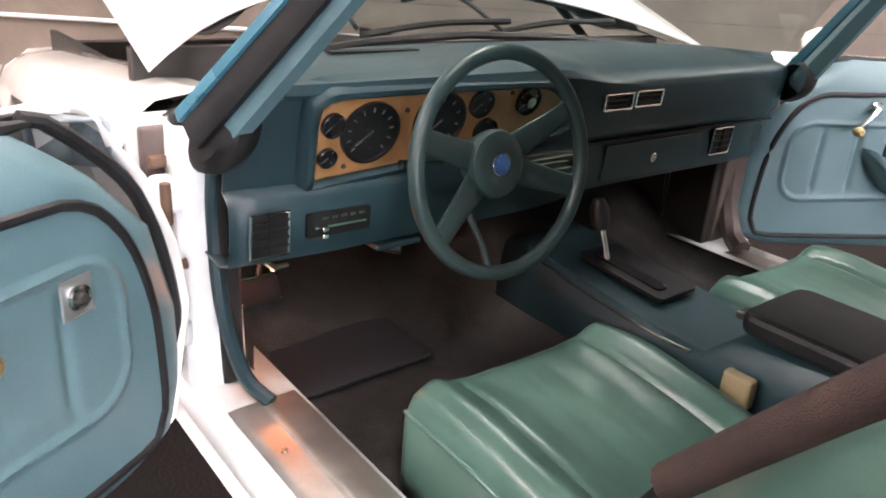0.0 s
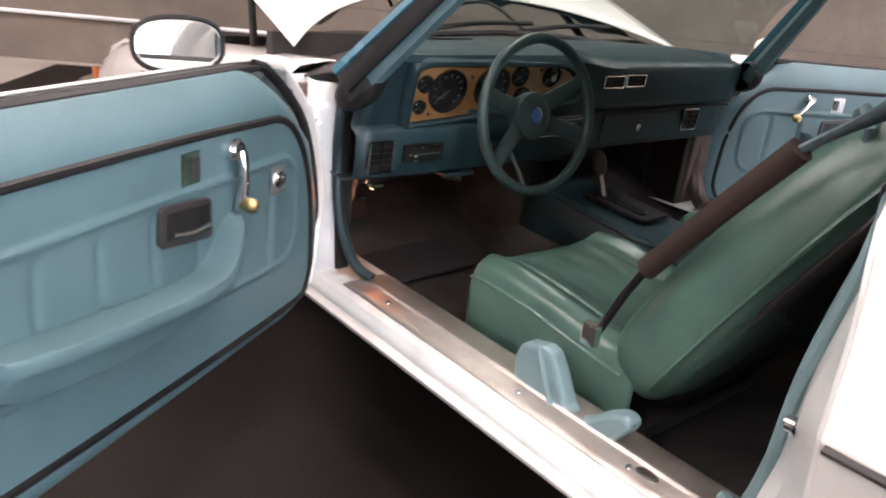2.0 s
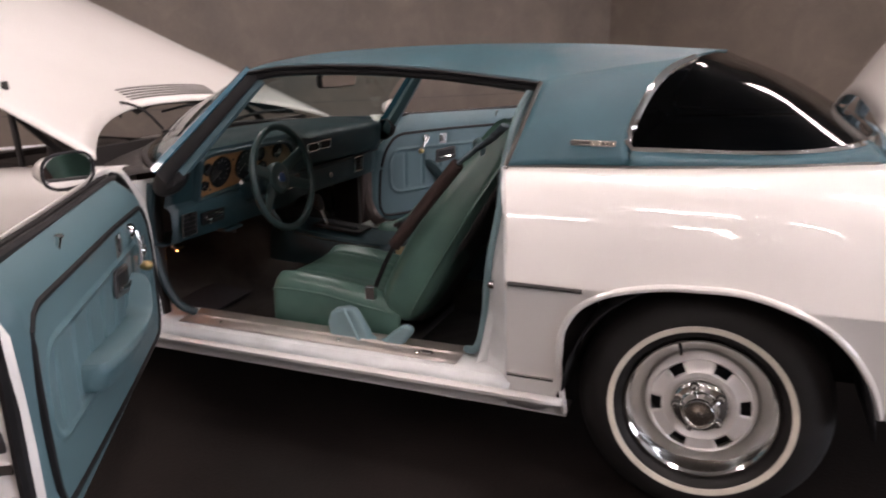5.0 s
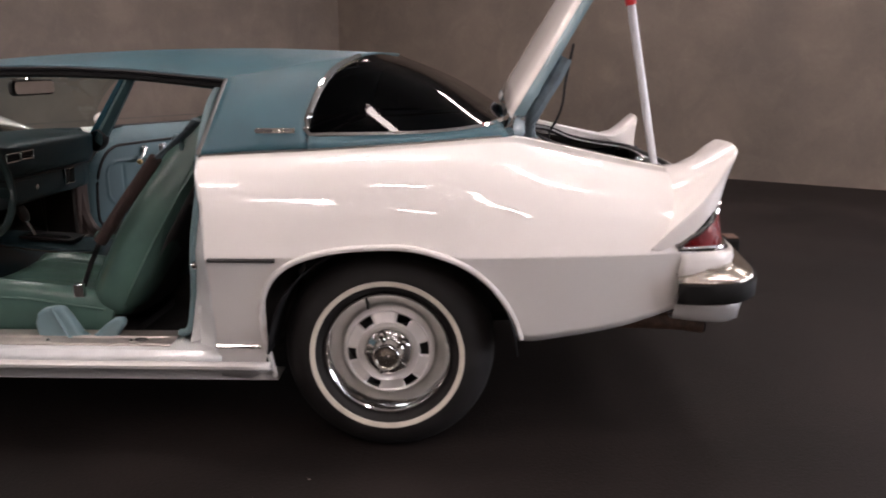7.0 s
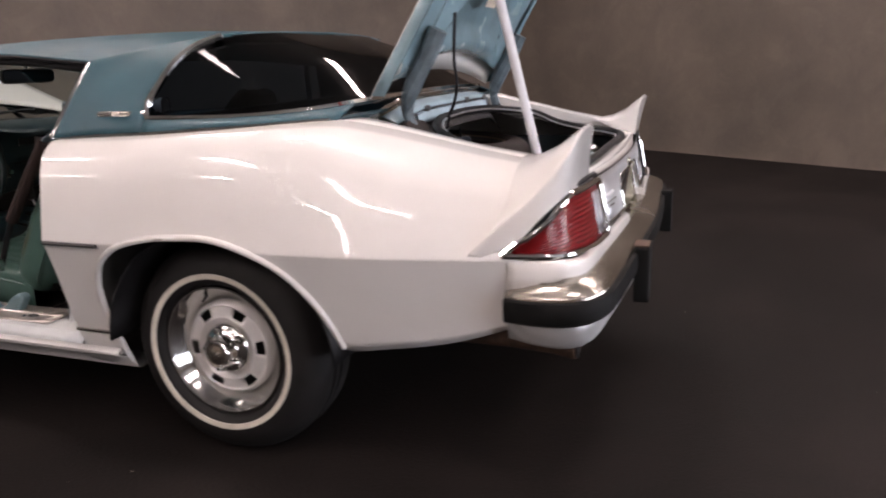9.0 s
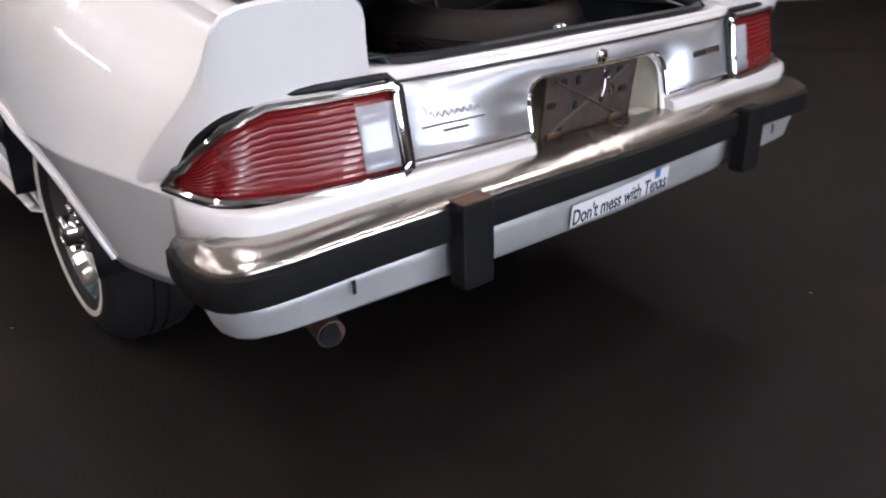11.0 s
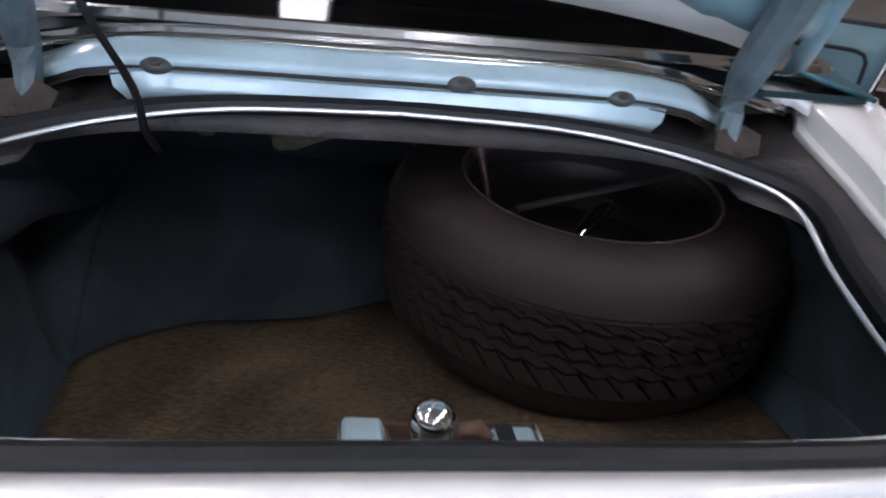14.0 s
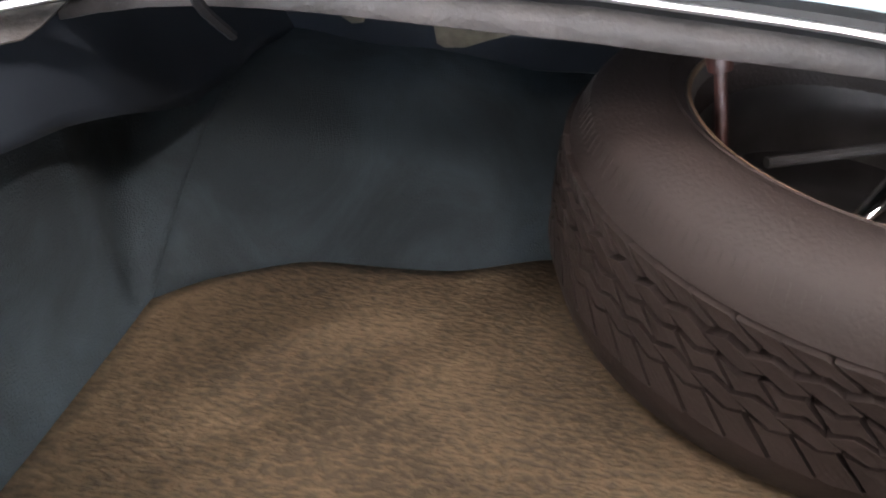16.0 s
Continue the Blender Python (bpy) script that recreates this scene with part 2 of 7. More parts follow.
def rounded(x0, x1, y0, y1, r, n=5):
    out = []
    for cx, cy, a in ((x1 - r, y1 - r, 0), (x0 + r, y1 - r, 90), (x0 + r, y0 + r, 180), (x1 - r, y0 + r, 270)):
        for k in range(n + 1):
            t = radians(a + 90 * k / n)
            out.append((cx + r * math.cos(t), cy + r * math.sin(t)))
    return out


def basis(origin, ex, ey, ez):
    return Matrix(((ex[0], ey[0], ez[0], origin[0]), (ex[1], ey[1], ez[1], origin[1]), (ex[2], ey[2], ez[2], origin[2]), (0, 0, 0, 1)))


# ---- the hall ----
def slab(points, z0, z1):
    return prism([(p[0], p[1]) for p in points], z1 - z0, Matrix.Translation((0, 0, z0)))


W_FLOOR = [room(a, b, 0) for a, b in ((-0.3, -0.3), (16, -0.3), (16, 20), (-0.3, 20))]
tagged(part("floor", slab(W_FLOOR, -0.20, -0.012), M_CONCRETE, smooth=False), "pale grey concrete floor of a vehicle hall", "floor", kind="structure")
MAT = [room(a, b, 0) for a, b in ((0.22, 0.07), (16, 0.07), (16, 10.15), (0.22, 10.15))]
tagged(part("floor_covering", slab(MAT, -0.012, 0.0), M_FLOOR, smooth=False), "dark brown-black textured floor covering under the car", "floor", kind="structure")
wall_m = basis(CORNER, ALONG, DOWN, Vector((0, 0, 1)))
bm = box(0, 10.2, -0.3, 0, -0.2, CEIL, m=wall_m)
box(15.6, 16, -0.3, 0, -0.2, CEIL, bm, wall_m)
box(10.2, 15.6, -0.3, 0, -0.2, 0.3, bm, wall_m)
box(10.2, 15.6, -0.3, 0, 2.8, CEIL, bm, wall_m)
tagged(part("wall_side", bm, M_WALL, smooth=False), "stained grey-brown concrete wall panels", "wall", kind="structure")
window_1 = tagged(empty("window_1", wall_m @ Vector((12.9, -0.15, 0.3))), "wide glazed hall door with daylight behind it", "window", kind="structure")
win_m = window_1.matrix_basis.inverted() @ wall_m
M_DAY = glow("daylight_pane", (0.80, 0.90, 1.0), 12.0)
for k in range(4):
    for z0, z1 in ((0.36, 1.50), (1.60, 2.74)):
        part("pane", box(10.26 + k * 1.34, 11.50 + k * 1.34, -0.17, -0.16, z0, z1, m=win_m), M_DAY, window_1, smooth=False)
for k in range(5):
    part("mullion", box(10.16 + k * 1.34 + (0.04 if k == 0 else 0), 10.26 + k * 1.34, -0.20, -0.10, 0.3, 2.8, m=win_m), M_CEIL, window_1, smooth=False)
part("mullion", box(15.52, 15.6, -0.20, -0.10, 0.3, 2.8, m=win_m), M_CEIL, window_1, smooth=False)
for z0, z1 in ((0.3, 0.36), (1.50, 1.60), (2.74, 2.8)):
    part("transom", box(10.2, 15.6, -0.21, -0.09, z0, z1, m=win_m), M_CEIL, window_1, smooth=False)
tagged(part("wall_end", box(-0.3, 0, -0.3, 20, -0.2, CEIL, m=wall_m), M_WALL, smooth=False), "grey concrete wall with horizontal joints", "wall", kind="structure")
bm = box(16, 16.3, -0.3, 1.0, -0.2, CEIL, m=wall_m)
box(16, 16.3, 6.4, 20, -0.2, CEIL, bm, wall_m)
box(16, 16.3, 1.0, 6.4, -0.2, 0.3, bm, wall_m)
box(16, 16.3, 1.0, 6.4, 2.8, CEIL, bm, wall_m)
tagged(part("wall_far", bm, M_WALL, smooth=False), "plain grey-brown concrete wall", "wall", kind="structure")
window_2 = tagged(empty("window_2", wall_m @ Vector((16.15, 3.7, 0.3))), "second wide glazed hall door with daylight behind it", "window", kind="structure")
win_m2 = window_2.matrix_basis.inverted() @ wall_m
for k in range(4):
    for z0, z1 in ((0.36, 1.50), (1.60, 2.74)):
        part("pane", box(16.16, 16.17, 1.06 + k * 1.34, 2.30 + k * 1.34, z0, z1, m=win_m2), M_DAY, window_2, smooth=False)
for k in range(5):
    part("mullion", box(16.10, 16.20, 0.96 + k * 1.34 + (0.04 if k == 0 else 0), min(6.4, 1.06 + k * 1.34), 0.3, 2.8, m=win_m2), M_CEIL, window_2, smooth=False)
for z0, z1 in ((0.3, 0.36), (1.50, 1.60), (2.74, 2.8)):
    part("transom", box(16.09, 16.21, 1.0, 6.4, z0, z1, m=win_m2), M_CEIL, window_2, smooth=False)
tagged(part("wall_near", box(0, 16, 20, 20.3, -0.2, CEIL, m=wall_m), M_WALL, smooth=False), "plain grey-brown concrete wall", "wall", kind="structure")
tagged(part("ceiling", box(-0.3, 16.3, -0.3, 20.3, CEIL, CEIL + 0.2, m=wall_m), M_CEIL, smooth=False), "grey painted hall ceiling", "ceiling", kind="structure")

# ceiling lamps
first_lamp = None
for a in (3.0, 6.1, 9.2, 12.3):
    for b in (2.5, 6.9, 11.3, 15.7):
        if first_lamp is None:
            first_lamp = empty("ceiling_light")
            part("housing", box(-0.75, 0.75, -0.17, 0.17, 0.02, 0.09), M_CEIL, first_lamp, smooth=False, bevel=0.01)
            part("diffuser", box(-0.72, 0.72, -0.14, 0.14, -0.01, 0.02), M_LAMP, first_lamp, smooth=False)
            tagged(first_lamp, "long white strip light under the hall ceiling", "light", "ceiling strip lights")
            lamp = first_lamp
        else:
            lamp = copy_thing(first_lamp, Matrix.Identity(4))
        ex = ALONG
        lamp.matrix_world = basis(room(a, b, CEIL - 0.11), ex, Vector((0, 0, 1)).cross(ex), Vector((0, 0, 1)))

# ---- the car ----
car = tagged(empty("car"), "white coupe with blue vinyl roof, doors, bonnet and boot open", "car")

ARCH = [(-0.56, 0.235), (-0.46, 0.235), (-0.36, 0.237), (-0.366, 0.34), (-0.369, 0.434), (-0.361, 0.504), (-0.33, 0.574), (-0.281, 0.621), (-0.216, 0.653), (-0.12, 0.674),
        (-0.026, 0.681), (0.067, 0.681), (0.159, 0.662), (0.236, 0.629), (0.298, 0.58), (0.347, 0.519), (0.381, 0.456), (0.407, 0.38), (0.54, 0.391), (0.70, 0.417), (0.835, 0.459), (0.87, 0.475)]


def soft(x, xs, ys, w):
    """Eased reading of a table: straight on past its ends, its corners rounded over w."""
    xs = [2 * xs[0] - xs[1]] + list(xs) + [2 * xs[-1] - xs[-2]]
    ys = [2 * ys[0] - ys[1]] + list(ys) + [2 * ys[-1] - ys[-2]]
    ks = [k / 4 for k in range(-8, 9)]
    ws = [math.exp(-k * k) for k in ks]
    return sum(float(np.interp(x + k * w, xs, ys)) * g for k, g in zip(ks, ws)) / sum(ws)


def narrowing(x):
    return soft(x, (-1.8, -0.56, 0.1, 0.5, 0.87, 1.05), (0.985, 1.0, 1.0, 0.985, 0.915, 0.86), 0.10)


def belt(x):
    """The upper edge of the white side: y and z."""
    y = soft(x, (-0.56, -0.2, 0.05, 0.2, 0.35, 0.5, 0.7, 0.88), (-0.815, -0.814, -0.808, -0.786, -0.735, -0.688, -0.668, -0.662), 0.05)
    z = soft(x, (-0.56, -0.2, 0.1, 0.25, 0.38, 0.566, 0.724, 0.88), (0.930, 0.945, 0.962, 0.972, 0.977, 0.935, 0.898, 0.868), 0.04)
    return y, z


def flank(f):
    return soft(f, (0, 0.1, 0.4, 0.65, 0.82, 0.92, 1), (0, 0.045, 0.175, 0.325, 0.50, 0.70, 1), 0.035)


def side_y(x, z, zt, yt):
    w = narrowing(x)
    f = min(1, (z - 0.655) / (zt - 0.655))
    if z <= 0.655:
        return -soft(z, (0.20, 0.30, 0.42, 0.55, 0.64, 0.655), (0.80, 0.838, 0.880, 0.918, 0.946, 0.9515), 0.02) * w
    s = (flank(f) - flank(0)) / (flank(1) - flank(0))
    return -0.9515 * w * (1 - s) + yt * s


def front_edge(z):
    """Where the white skin ends behind the door opening."""
    return soft(z, (0.235, 0.35, 0.50, 0.65, 0.80, 0.93), (-0.530, -0.520, -0.508, -0.500, -0.512, -0.545), 0.04)


def quarter():
    rows = []
    for k0, p in enumerate(curve([(x, 0, z) for x, z in ARCH], 90)):
        x0, z0 = p.x, p.z
        xt = -0.56 + 1.47 * k0 / 89
        zt = belt(xt)[1]
        zc = max(0.655, z0 + 0.012)
        near = max(0, 1 - k0 / 14)
        col = []
        for z in list(np.linspace(z0, zc - 0.003, 11)) + [zc, zc + 0.004] + list(np.linspace(zc, zt, 19))[1:]:
            x = x0 + (xt - x0) * (z - z0) / (zt - z0)
            x = x * (1 - near) + front_edge(z) * near
            yl, zl = belt(x)
            col.append(Vector((x, side_y(x, z, zl, yl), z)))
        rows.append(col)
    return rows


Q = quarter()
part("quarter_panel", grid(Q), M_WHITE, car, solid=0.004)
part("quarter_panel", grid(flip(Q)), M_WHITE, car, solid=0.004)

# roof
RAIL = [(-1.435, -0.712, 1.166), (-1.33, -0.702, 1.184), (-1.185, -0.692, 1.191), (-0.99, -0.682, 1.190), (-0.80, -0.675, 1.180), (-0.62, -0.675, 1.162), (-0.487, -0.69, 1.150), (-0.30, -0.63, 1.185), (-0.10, -0.56, 1.216)]
TOP = [(-1.52, 0, 1.201), (-1.40, 0, 1.221), (-1.20, 0, 1.236), (-1.0, 0, 1.245), (-0.80, 0, 1.250), (-0.62, 0, 1.251), (-0.45, 0, 1.249), (-0.25, 0, 1.240), (-0.03, 0, 1.230)]


def roof():
    a, b = curve(RAIL[:7], 28) + curve(RAIL[6:], 16)[1:], curve(TOP, 43)
    rows = []
    for p, q in zip(a, b):
        row = []
        for k in range(15):
            t = k / 14 * math.pi / 2
            row.append(Vector((q.x + (p.x - q.x) * math.cos(t) ** 1.2, p.y * math.cos(t) ** 0.95, p.z + (q.z - p.z) * (1 - abs(math.cos(t) ** 0.95) ** 3))))
        rows.append(row + [Vector((v.x, -v.y, v.z)) for v in row[-2::-1]])
    return rows


SAIL_F = [(-0.545, -0.820, 0.934), (-0.520, -0.772, 1.02), (-0.487, -0.69, 1.150)]
SAIL_R = [(-0.225, -0.775, 0.985), (-0.238, -0.758, 1.02), (-0.20, -0.69, 1.125), (-0.158, -0.625, 1.185), (-0.10, -0.56, 1.216)]
sail = coons([(-0.545, -0.820, 0.934), (-0.40, -0.815, 0.945), (-0.225, -0.800, 0.950)], [(-0.487, -0.69, 1.150), (-0.30, -0.63, 1.185), (-0.10, -0.56, 1.216)], SAIL_F,
             [(-0.225, -0.800, 0.950)] + SAIL_R[1:], 16, 16)
bm = grid(roof())
grid(sail, bm)
grid(flip(sail), bm)
bmesh.ops.remove_doubles(bm, verts=bm.verts, dist=0.0008)
part("roof", bm, M_VINYL, car, "blue vinyl covered roof and rear pillars", solid=0.010)
GLASS_B = [(-0.225, -0.778, 0.985), (0.08, -0.765, 0.988), (0.25, -0.71, 1.0), (0.345, -0.58, 1.015), (0.372, -0.35, 1.022), (0.382, 0, 1.025)]
GLASS_T = [(-0.10, -0.56, 1.216), (-0.06, -0.35, 1.227), (-0.03, 0, 1.230)]
pane = coons(GLASS_B, GLASS_T, SAIL_R, [(0.382, 0, 1.025), (0.19, 0, 1.140), (-0.03, 0, 1.230)], 30, 12)
rear = [row + [Vector((v.x, -v.y, v.z)) for v in row[-2::-1]] for row in pane]
rear_window = part("rear_window", grid(rear), M_TINT, car, "dark tinted wrap-round rear window")
edge = curve(GLASS_B, 40)
frame_run = curve(SAIL_R, 14)[::-1] + edge[1:]
part("rear_window_trim", tube(frame_run, 0.011, 6), M_CHROME, car)
part("rear_window_trim", tube([(p.x, -p.y, p.z) for p in frame_run], 0.011, 6), M_CHROME, car)
low = [[Vector((p.x, p.y - 0.004, p.z)) for p in curve(GLASS_B[:4], 20)], [Vector((x, belt(x)[0] - 0.004 if x < 0.3 else belt(x)[0], belt(x)[1] + 0.005)) for x in np.linspace(-0.225, 0.365, 20)]]
part("window_base_panel", grid(low), M_VINYL, car, solid=0.006)
part("window_base_panel", grid(flip(low)), M_VINYL, car, solid=0.006)
for s in (1, -1):
    part("belt_moulding", tube([(x, s * (belt(x)[0] - 0.004), belt(x)[1]) for x in np.linspace(-0.547, 0.345, 30)], 0.008, 6), M_CHROME, car, "chrome belt moulding")

# wheels
def wheel(x, s):
    w = empty("wheel", (x, s * 0.83, 0.325))
    w.parent = car
    m = Matrix.Rotation(radians(90) * (1 if s < 0 else -1), 4, "X")
    tyre = part("tyre", lathe([(0.190, -0.03), (0.196, 0.0), (0.205, 0.020), (0.222, 0.030), (0.238, 0.032), (0.262, 0.028), (0.290, 0.012), (0.312, -0.008), (0.326, -0.035), (0.328, -0.055), (0.322, -0.058), (0.322, -0.064), (0.330, -0.067), (0.330, -0.088), (0.322, -0.091), (0.322, -0.098), (0.330, -0.101), (0.330, -0.125), (0.324, -0.128), (0.326, -0.155), (0.305, -0.19), (0.25, -0.205), (0.19, -0.17)], m, 72), M_TYRE, w)
    part("whitewall", lathe([(0.221, 0.0285), (0.222, 0.0325), (0.237, 0.0345), (0.238, 0.030)], m, 72), M_WHITEWALL, w)
    part("trim_ring", lathe([(0.192, -0.005), (0.1955, 0.010), (0.194, 0.015), (0.189, 0.015), (0.185, 0.010), (0.178, 0.001), (0.172, -0.009), (0.158, -0.026), (0.145, -0.044), (0.140, -0.052), (0.136, -0.052)], m, 72), M_CHROME, w)
    part("barrel", lathe([(0.190, -0.02), (0.168, -0.06), (0.160, -0.17), (0.19, -0.18)], m, 40), M_DARK, w)
    # slotted disc, with six openings
    bm, n = bmesh.new(), 72
    rings = [(0.143, -0.046), (0.141, -0.030), (0.136, -0.020), (0.131, -0.016), (0.128, -0.019), (0.099, -0.014), (0.095, -0.011), (0.088, -0.014), (0.068, -0.026)]
    vs = [[bm.verts.new(m @ Vector((r * math.cos(k * math.tau / n), r * math.sin(k * math.tau / n), h + (0.003 if 2 < i < 7 and k % 12 in (0, 1, 2, 3, 10, 11) else 0)))) for k in range(n)] for i, (r, h) in enumerate(rings)]
    for i in range(len(rings) - 1):
        for k in range(n):
            if i == 4 and k % 12 in (0, 1, 2, 11):
                continue
            bm.faces.new((vs[i][k], vs[i][(k + 1) % n], vs[i + 1][(k + 1) % n], vs[i + 1][k]))
    part("disc", bm, M_WHEEL, w, "silver-white painted slotted wheel disc", solid=0.006)
    cap = part("cap", lathe([(0.076, -0.030), (0.078, -0.018), (0.074, -0.006), (0.064, 0.002), (0.052, 0.004), (0.046, 0.010), (0.043, 0.034), (0.041, 0.042), (0.037, 0.046), (0.034, 0.045)], m, 48), M_CHROME, w, "chrome hub cap with a raised nose")
    part("cap_face", lathe([(0.034, 0.045), (0.032, 0.043), (0.015, 0.044), (0.012, 0.046), (0.0, 0.046)], m, 32), M_DULLCHROME, cap)
    part("cap_emblem", prism([(-0.010, -0.004), (0.0, -0.001), (0.010, -0.004), (0.006, 0.003), (0.0, 0.011), (-0.006, 0.003)], 0.002, m @ Matrix.Translation((0, 0, 0.0455))), M_CHROME, cap, smooth=False)
    for k in range(5):
        a = k * math.tau / 5 + 0.6
        part("wheel_nut", lathe([(0.010, -0.010), (0.010, 0.012), (0.007, 0.017), (0.0, 0.018)], m @ Matrix.Translation((0.060 * math.cos(a), 0.060 * math.sin(a), 0.001)), 6), M_CHROME, w)
        part("nut_hollow", lathe([(0.014, 0.0), (0.013, 0.005), (0.009, 0.004)], m @ Matrix.Translation((0.060 * math.cos(a), 0.060 * math.sin(a), 0.001)), 12), M_DARK, w)
    va = radians(112)
    part("valve", tube([m @ Vector((r * math.cos(va), r * math.sin(va), h)) for r, h in ((0.166, -0.022), (0.160, -0.008), (0.154, 0.004))], [0.006, 0.0045, 0.004], 8), M_BLACK, w)
    return w


for x in (0.0, -2.743):
    for s in (-1, 1):
        wheel(x, s)

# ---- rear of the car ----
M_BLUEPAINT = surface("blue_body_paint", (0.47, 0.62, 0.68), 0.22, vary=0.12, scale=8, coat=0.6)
M_RUST = surface("rusty_steel", (0.10, 0.055, 0.035), 0.7, vary=0.5, scale=30, bump=0.4, grain=200)
M_PLATE = surface("worn_plate_bracket", (0.046, 0.038, 0.037), 0.5, vary=0.4, scale=22, tint=(0.060, 0.040, 0.031))
M_PAPER = surface("white_paper", (0.78, 0.78, 0.78), 0.6, vary=0.03)
M_INK = surface("ink", (0.012, 0.014, 0.03), 0.6, vary=0.0)
M_STAMP = surface("blue_ink", (0.05, 0.22, 0.50), 0.6, vary=0.0)
M_POLE = surface("pole_paint", (0.66, 0.67, 0.70), 0.3, vary=0.08, scale=20)
M_REDGRIP = surface("red_grip", (0.45, 0.02, 0.02), 0.4, vary=0.1)

M_BRASS = surface("aged_brass", (0.36, 0.27, 0.13), 0.42, 1.0, vary=0.15, scale=40)
M_STOP = surface("grey_rubber", (0.075, 0.08, 0.08), 0.5, vary=0.3, scale=30)
M_LATCH = surface("latch_paint", (0.27, 0.36, 0.38), 0.3, vary=0.15, scale=20)

M_BELT = surface("belt_webbing", (0.10, 0.14, 0.16), 0.7, vary=0.3, scale=60, bump=0.3, grain=400)
# Worn blue hinge paint, darkened further for the shade under the lid.
M_HINGE = surface("worn_shaded_hinge", (0.105, 0.145, 0.165), 0.45, vary=0.4, scale=16, bump=0.1, grain=90)
M_GRIME = surface("grimy_steel", (0.030, 0.021, 0.018), 0.75, vary=0.6, scale=24, bump=0.4, grain=160)
# Body blue again, darkened: the raised lid's shade is put in its colour.
M_SHADEDBLUE = surface("shaded_body_blue", (0.20, 0.315, 0.355), 0.25, vary=0.15, scale=8, coat=0.5)


def both(run):
    """A run from the left end to the middle, carried on to the right end."""
    run = [Vector(p) for p in run]
    return run + [Vector((p.x, -p.y, p.z)) for p in run[-2::-1]]


# wheel houses
for s in (-1, 1):
    rows = []
    for k in range(25):
        a = radians(2 + 176 * k / 24)
        rows.append([Vector((0.02 + 0.375 * math.cos(a), s * y, 0.33 + 0.36 * math.sin(a))) for y in (0.90, 0.56)])
    bm = grid(rows)
    hub = bm.verts.new((0.02, s * 0.56, 0.33))
    bm.verts.ensure_lookup_table()
    for k in range(24):
        bm.faces.new((bm.verts[2 * k + 1], bm.verts[2 * k + 3], hub))
    part("wheel_house", bm, M_BLACK, car, solid=0.006)
    # rolled lip of the wheel opening
    lip = [(x, s * (abs(side_y(x, z, *belt(x)[::-1])) + 0.004), z + 0.004) for x, z in [(p.x, p.z) for p in curve([(x, 0, z) for x, z in ARCH[2:18]], 40)]]
    part("arch_lip", tube(lip, 0.009, 8), M_WHITE, car)

# tail panel with an opening for the plate
def tail_x(y, z):
    return 1.02 + (0.80 - z) * 0.2 - 0.055 * (abs(y) / 0.8) ** 2


def pierced(dx, ya, yb, zt, zb, margin):
    """The panel left, right and above the plate recess, as one strip of faces."""
    bm = bmesh.new()
    arc = [(-0.213 - margin, zb)] + [(-0.213 - margin, z) for z in np.linspace(zb, 0.70, 5)[1:]]
    r = 0.05
    arc += [(-0.213 - margin + r - r * math.cos(t), 0.707 + margin + r * math.sin(t)) for t in np.linspace(0, math.pi / 2, 7)]
    arc += [(y, 0.757 + margin) for y in np.linspace(-0.14, 0.14, 9)]
    arc += [(-y, z) for y, z in arc[:12][::-1]]
    rim = []
    n = len(arc)
    for i, (y, z) in enumerate(arc):
        f = i / (n - 1)
        if i < 5:
            rim.append((ya, zb + (zt - zb) * i / 5))
        elif i >= n - 5:
            rim.append((yb, zb + (zt - zb) * (n - 1 - i) / 5))
        else:
            rim.append((ya + (yb - ya) * (i - 5) / (n - 11), zt))
    inner = [bm.verts.new((tail_x(y, z) + dx, y, z)) for y, z in arc]
    mids = [bm.verts.new((tail_x((y + a) / 2, (z + b) / 2) + dx, (y + a) / 2, (z + b) / 2)) for (y, z), (a, b) in zip(arc, rim)]
    outer = [bm.verts.new((tail_x(y, z) + dx, y, z)) for y, z in rim]
    for i in range(n - 1):
        bm.faces.new((inner[i], inner[i + 1], mids[i + 1], mids[i]))
        bm.faces.new((mids[i], mids[i + 1], outer[i + 1], outer[i]))
    return bm, arc


bm, _ = pierced(0.0, -0.60, 0.60, 0.815, 0.60, 0.0)
tail = part("tail_panel", bm, M_WHITE, car, solid=0.004)
bm, arc = pierced(0.013, -0.515, 0.515, 0.803, 0.668, 0.008)
finish = part("finish_panel", bm, M_BRUSHED, car, "brushed aluminium finish panel between the tail lights", solid=0.003)
part("panel_edge", tube([(tail_x(y, z) + 0.014, y, z) for y, z in arc], 0.0045, 6), M_CHROME, finish)
part("panel_edge", tube([(tail_x(y, 0.803) + 0.014, y, 0.804) for y in np.linspace(-0.515, 0.515, 20)], 0.003, 6), M_DARK, finish)
for s in (-1, 1):
    part("panel_edge", tube([(tail_x(y, 0.668) + 0.014, s * y, 0.668) for y in np.linspace(0.222, 0.515, 10)], 0.0035, 6), M_CHROME, finish)
# recess
M_RECESS = surface("recess_paint", (0.62, 0.60, 0.50), 0.45, vary=0.15, scale=12)
recess = part("plate_recess", box(0.93, 0.95, -0.235, 0.235, 0.55, 0.79), M_RECESS, car, smooth=False, bevel=0.004)
for s in (-1, 1):
    part("recess_side", box(0.946, 1.035, min(s * 0.216, s * 0.235), max(s * 0.216, s * 0.235), 0.56, 0.78), M_RECESS, recess, smooth=False, bevel=0.004)
part("recess_top", box(0.946, 1.025, -0.215, 0.215, 0.762, 0.779), M_RECESS, recess, smooth=False, bevel=0.004)
part("recess_floor", box(0.946, 1.075, -0.215, 0.215, 0.585, 0.605), M_RECESS, recess, smooth=False, bevel=0.004)
